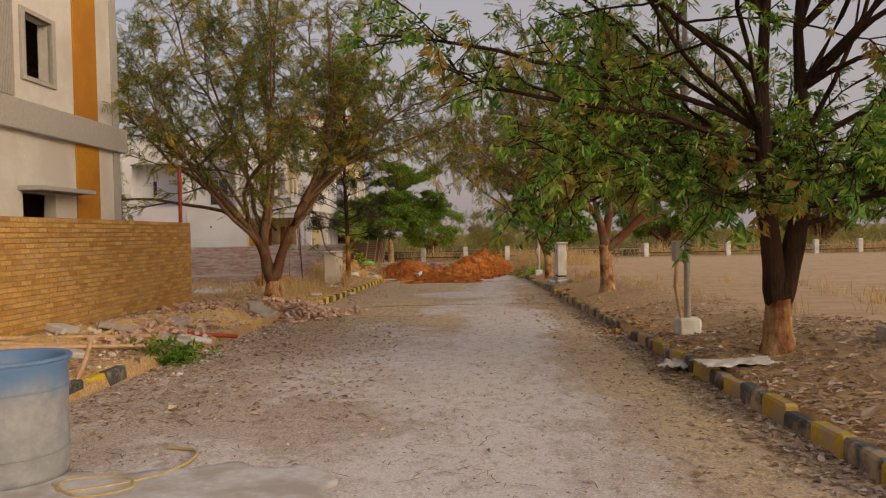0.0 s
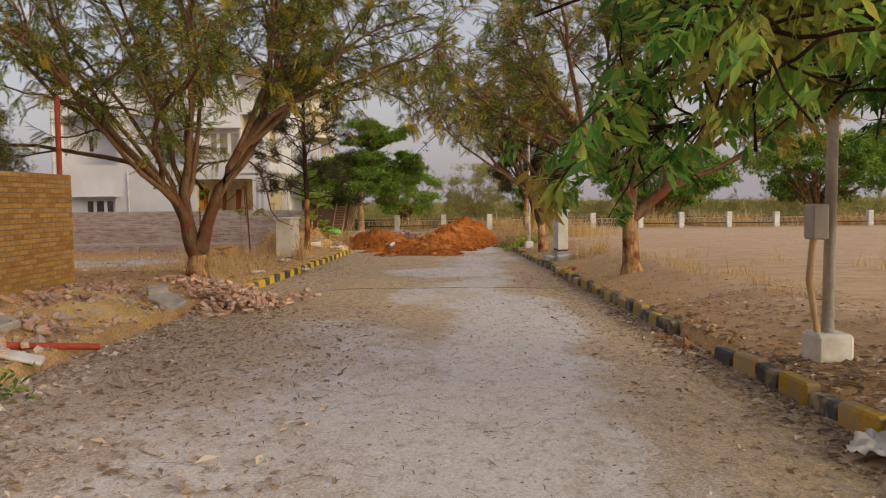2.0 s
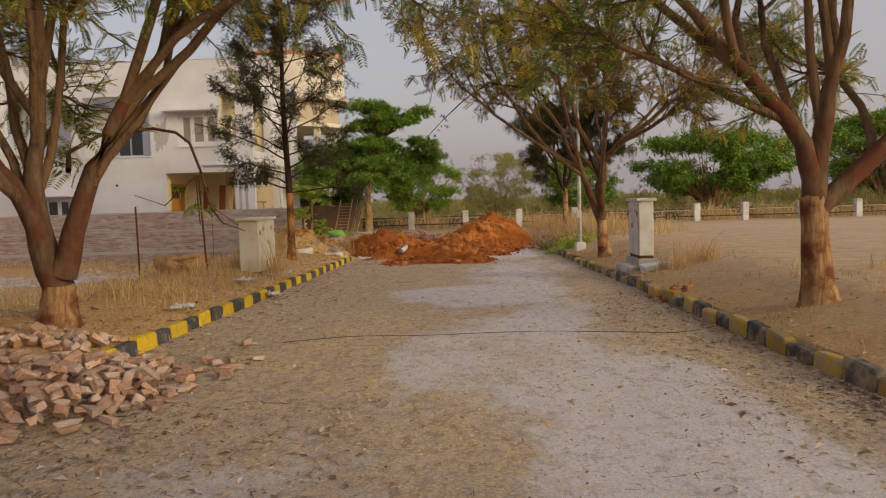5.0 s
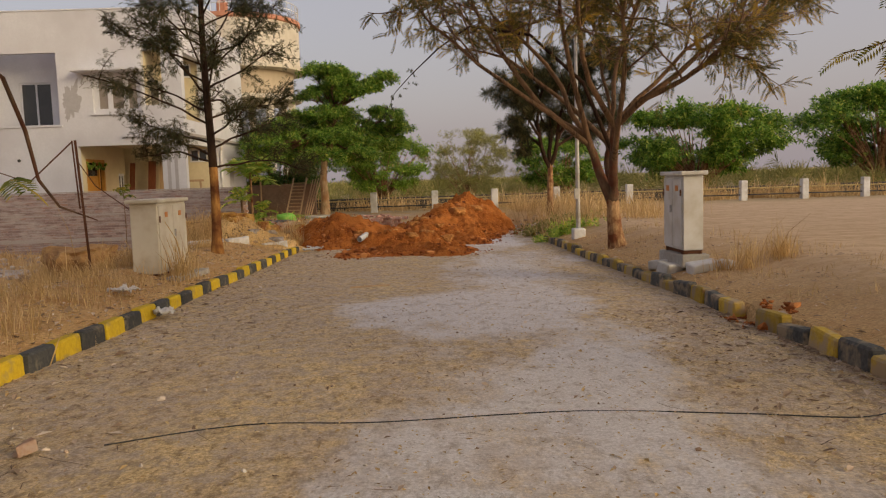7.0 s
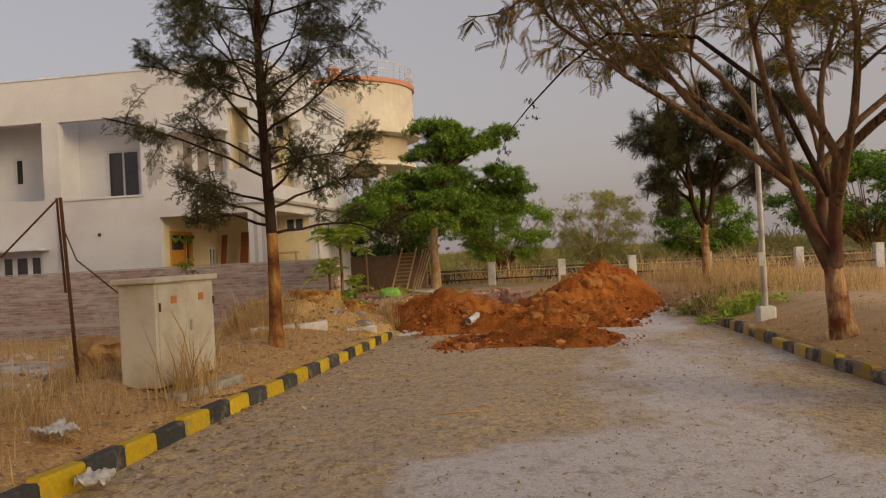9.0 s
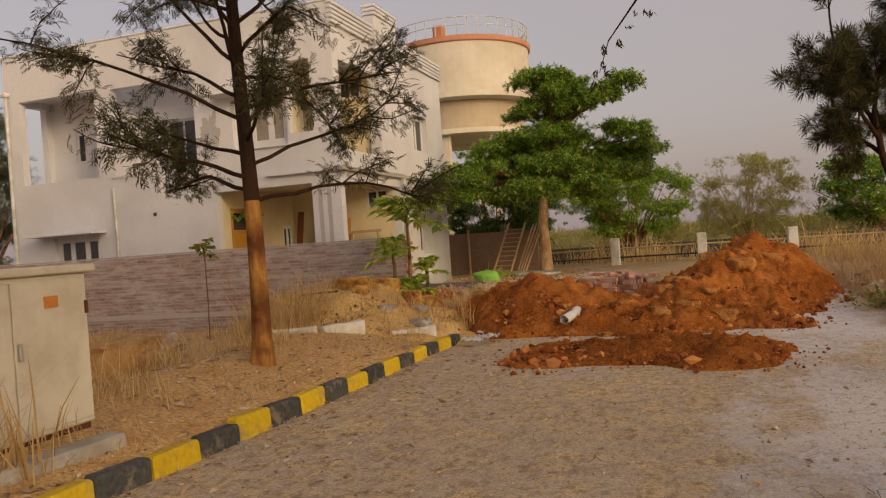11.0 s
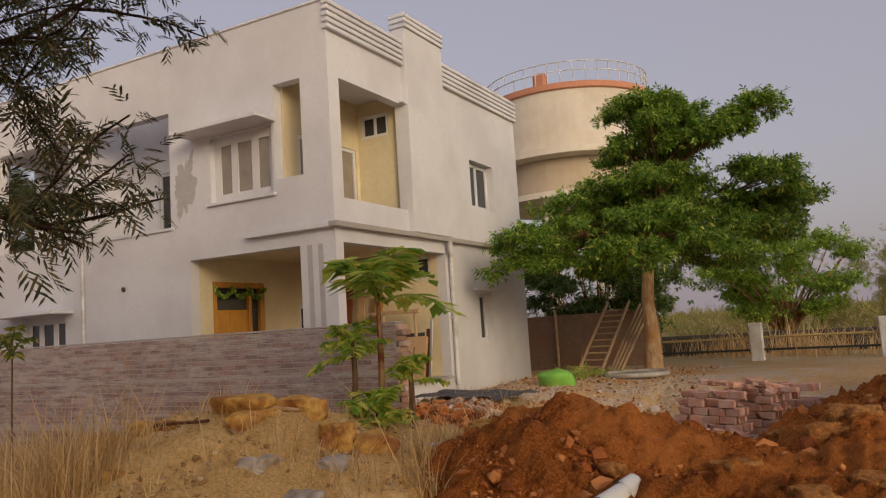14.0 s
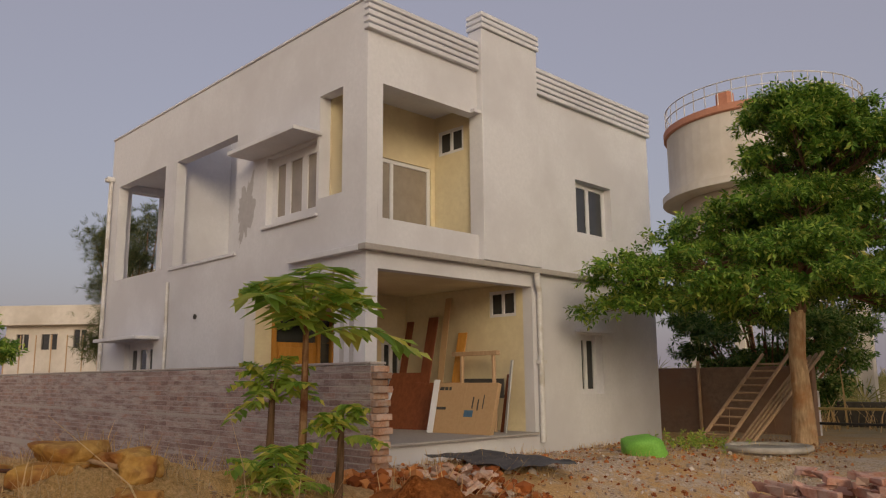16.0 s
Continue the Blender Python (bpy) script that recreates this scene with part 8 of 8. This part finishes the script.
scattered_bricks("brick_heap", "few bricks lying on the road", 14, -2.9, 18.4, 0.7, 1.6, 0.0, 5)
clods(420, spread(-6.6, -4.2, 38.7, 40.6), 0.05, CLOD, "orange earth clods before the porch", "earth_clods", 31)
scattered_bricks("brick_heap", "broken bricks before the porch", 40, -5.6, 39.9, 0.6, 0.6, 0.16, 6)


STACKB = mat("new_red_brick", (0.50, 0.235, 0.16), (0.68, 0.40, 0.31), 40, 0.9, 0.4, (0.62, 0.44, 0.37), 6.0, piece=0.3)


def brick_stack(x, y):
    """Bricks stacked on edge in courses, three staggered blocks deep, with some toppled on top and in front."""
    rng = random.Random(8)
    z = surface(x, y) - 0.02
    kinds = [brick_mesh(STACKB, k) for k in (0, 0, 0, 3, 5)]
    t = thing("brick_stack", x, y, z, "untidy stack of new pink-red bricks laid on edge", "brick stack", turn=-20)

    def lay(px, py, pz, rx, ry, rz):
        ob = new("brick", rng.choice(kinds))
        ob.parent = t
        ob.matrix_basis = pose(px, py, pz, rx, ry, rz)

    for bx, by, wide, deep, high in ((0.0, 0.0, 4, 4, 6), (0.45, 0.6, 3, 5, 6), (0.66, 1.2, 3, 5, 6)):
        for c in range(high):
            for i in range(wide):
                for j in range(deep):
                    if c > high - 3 and rng.random() < 0.28 + 0.25 * (i == 0):
                        continue
                    lay(bx + (i - 1.5) * 0.237 + (0.07 if c % 2 else 0) + rng.uniform(-0.014, 0.014), by + j * 0.085 + rng.uniform(-0.014, 0.014), 0.055 + c * 0.107, 90 + rng.uniform(-3, 3), rng.uniform(-2, 2), rng.uniform(-5, 5))
    for k in range(16):
        lay(rng.uniform(-0.4, 0.9), rng.uniform(0.05, 1.2), 0.65 + rng.uniform(-0.08, 0.04), rng.uniform(-20, 20), rng.uniform(-20, 20), rng.uniform(0, 180))
    for k in range(9):
        lay(rng.uniform(-0.55, 0.7), rng.uniform(-0.3, -0.1), 0.05 + rng.uniform(0, 0.05), rng.uniform(-35, 35), rng.uniform(-20, 20), rng.uniform(0, 180))


brick_stack(-2.78, 41.3)

# the joints and courses of the walls
lay_bricks(W1[0], W1[1], -0.25, 1.93, 0.23, BRICK, 0.23, 0.075, 300, W1[1] - 1.0, 1, 0.016, 0.006)
lay_bricks(W2[0], W2[1], -0.95, 1.10, 0.22, GBRICK, 0.235, 0.078, 300, W2[1] - 0.5, 2)
# toothed end of the low wall, left open for building on
rng1 = random.Random(4)
for k in range(22):
    ob = new("brick", BRICK_ME)
    ob.parent = W2[0]
    ob.matrix_basis = pose(W2[1] + (0.0 if k % 2 else 0.06) + rng1.uniform(-0.02, 0.03), rng1.uniform(-0.012, 0.012), -0.58 + 0.076 * k, 0, 0, 90 + rng1.uniform(-5, 5))


# a pale worn patch of old concrete on the empty plot
def old_concrete(x, y):
    d = math.hypot((x + 12.3) / 2.9, (y - 33.0) / 1.9) + 0.5 * noise.noise(Vector((x * 0.5, y * 0.5, 4))) + 0.25 * noise.noise(Vector((x * 1.7, y * 1.7, 6)))
    return 0.03 if d < 0.85 else 0.0


heap("concrete_patch", -16.5, -8.4, 29.5, 36.5, old_concrete, PATCH, "worn pale concrete patch on the empty plot", step=0.14, rough=0.02, kind="structure")

# dry bush grown round the sandy boulder, and grass at the foot of the grey wall
grass("dry_grass", 1500, clumped(-9.2, -7.5, 31.6, 33.2, 26, 0.18, 31), 0.3, "dry grass tangled round a sandy boulder", 31)
grass("dry_grass", 2600, clumped(-22.0, -8.0, 37.9, 39.1, 60, 0.25, 32), 0.16, "dry grass at the foot of the grey wall", 32)
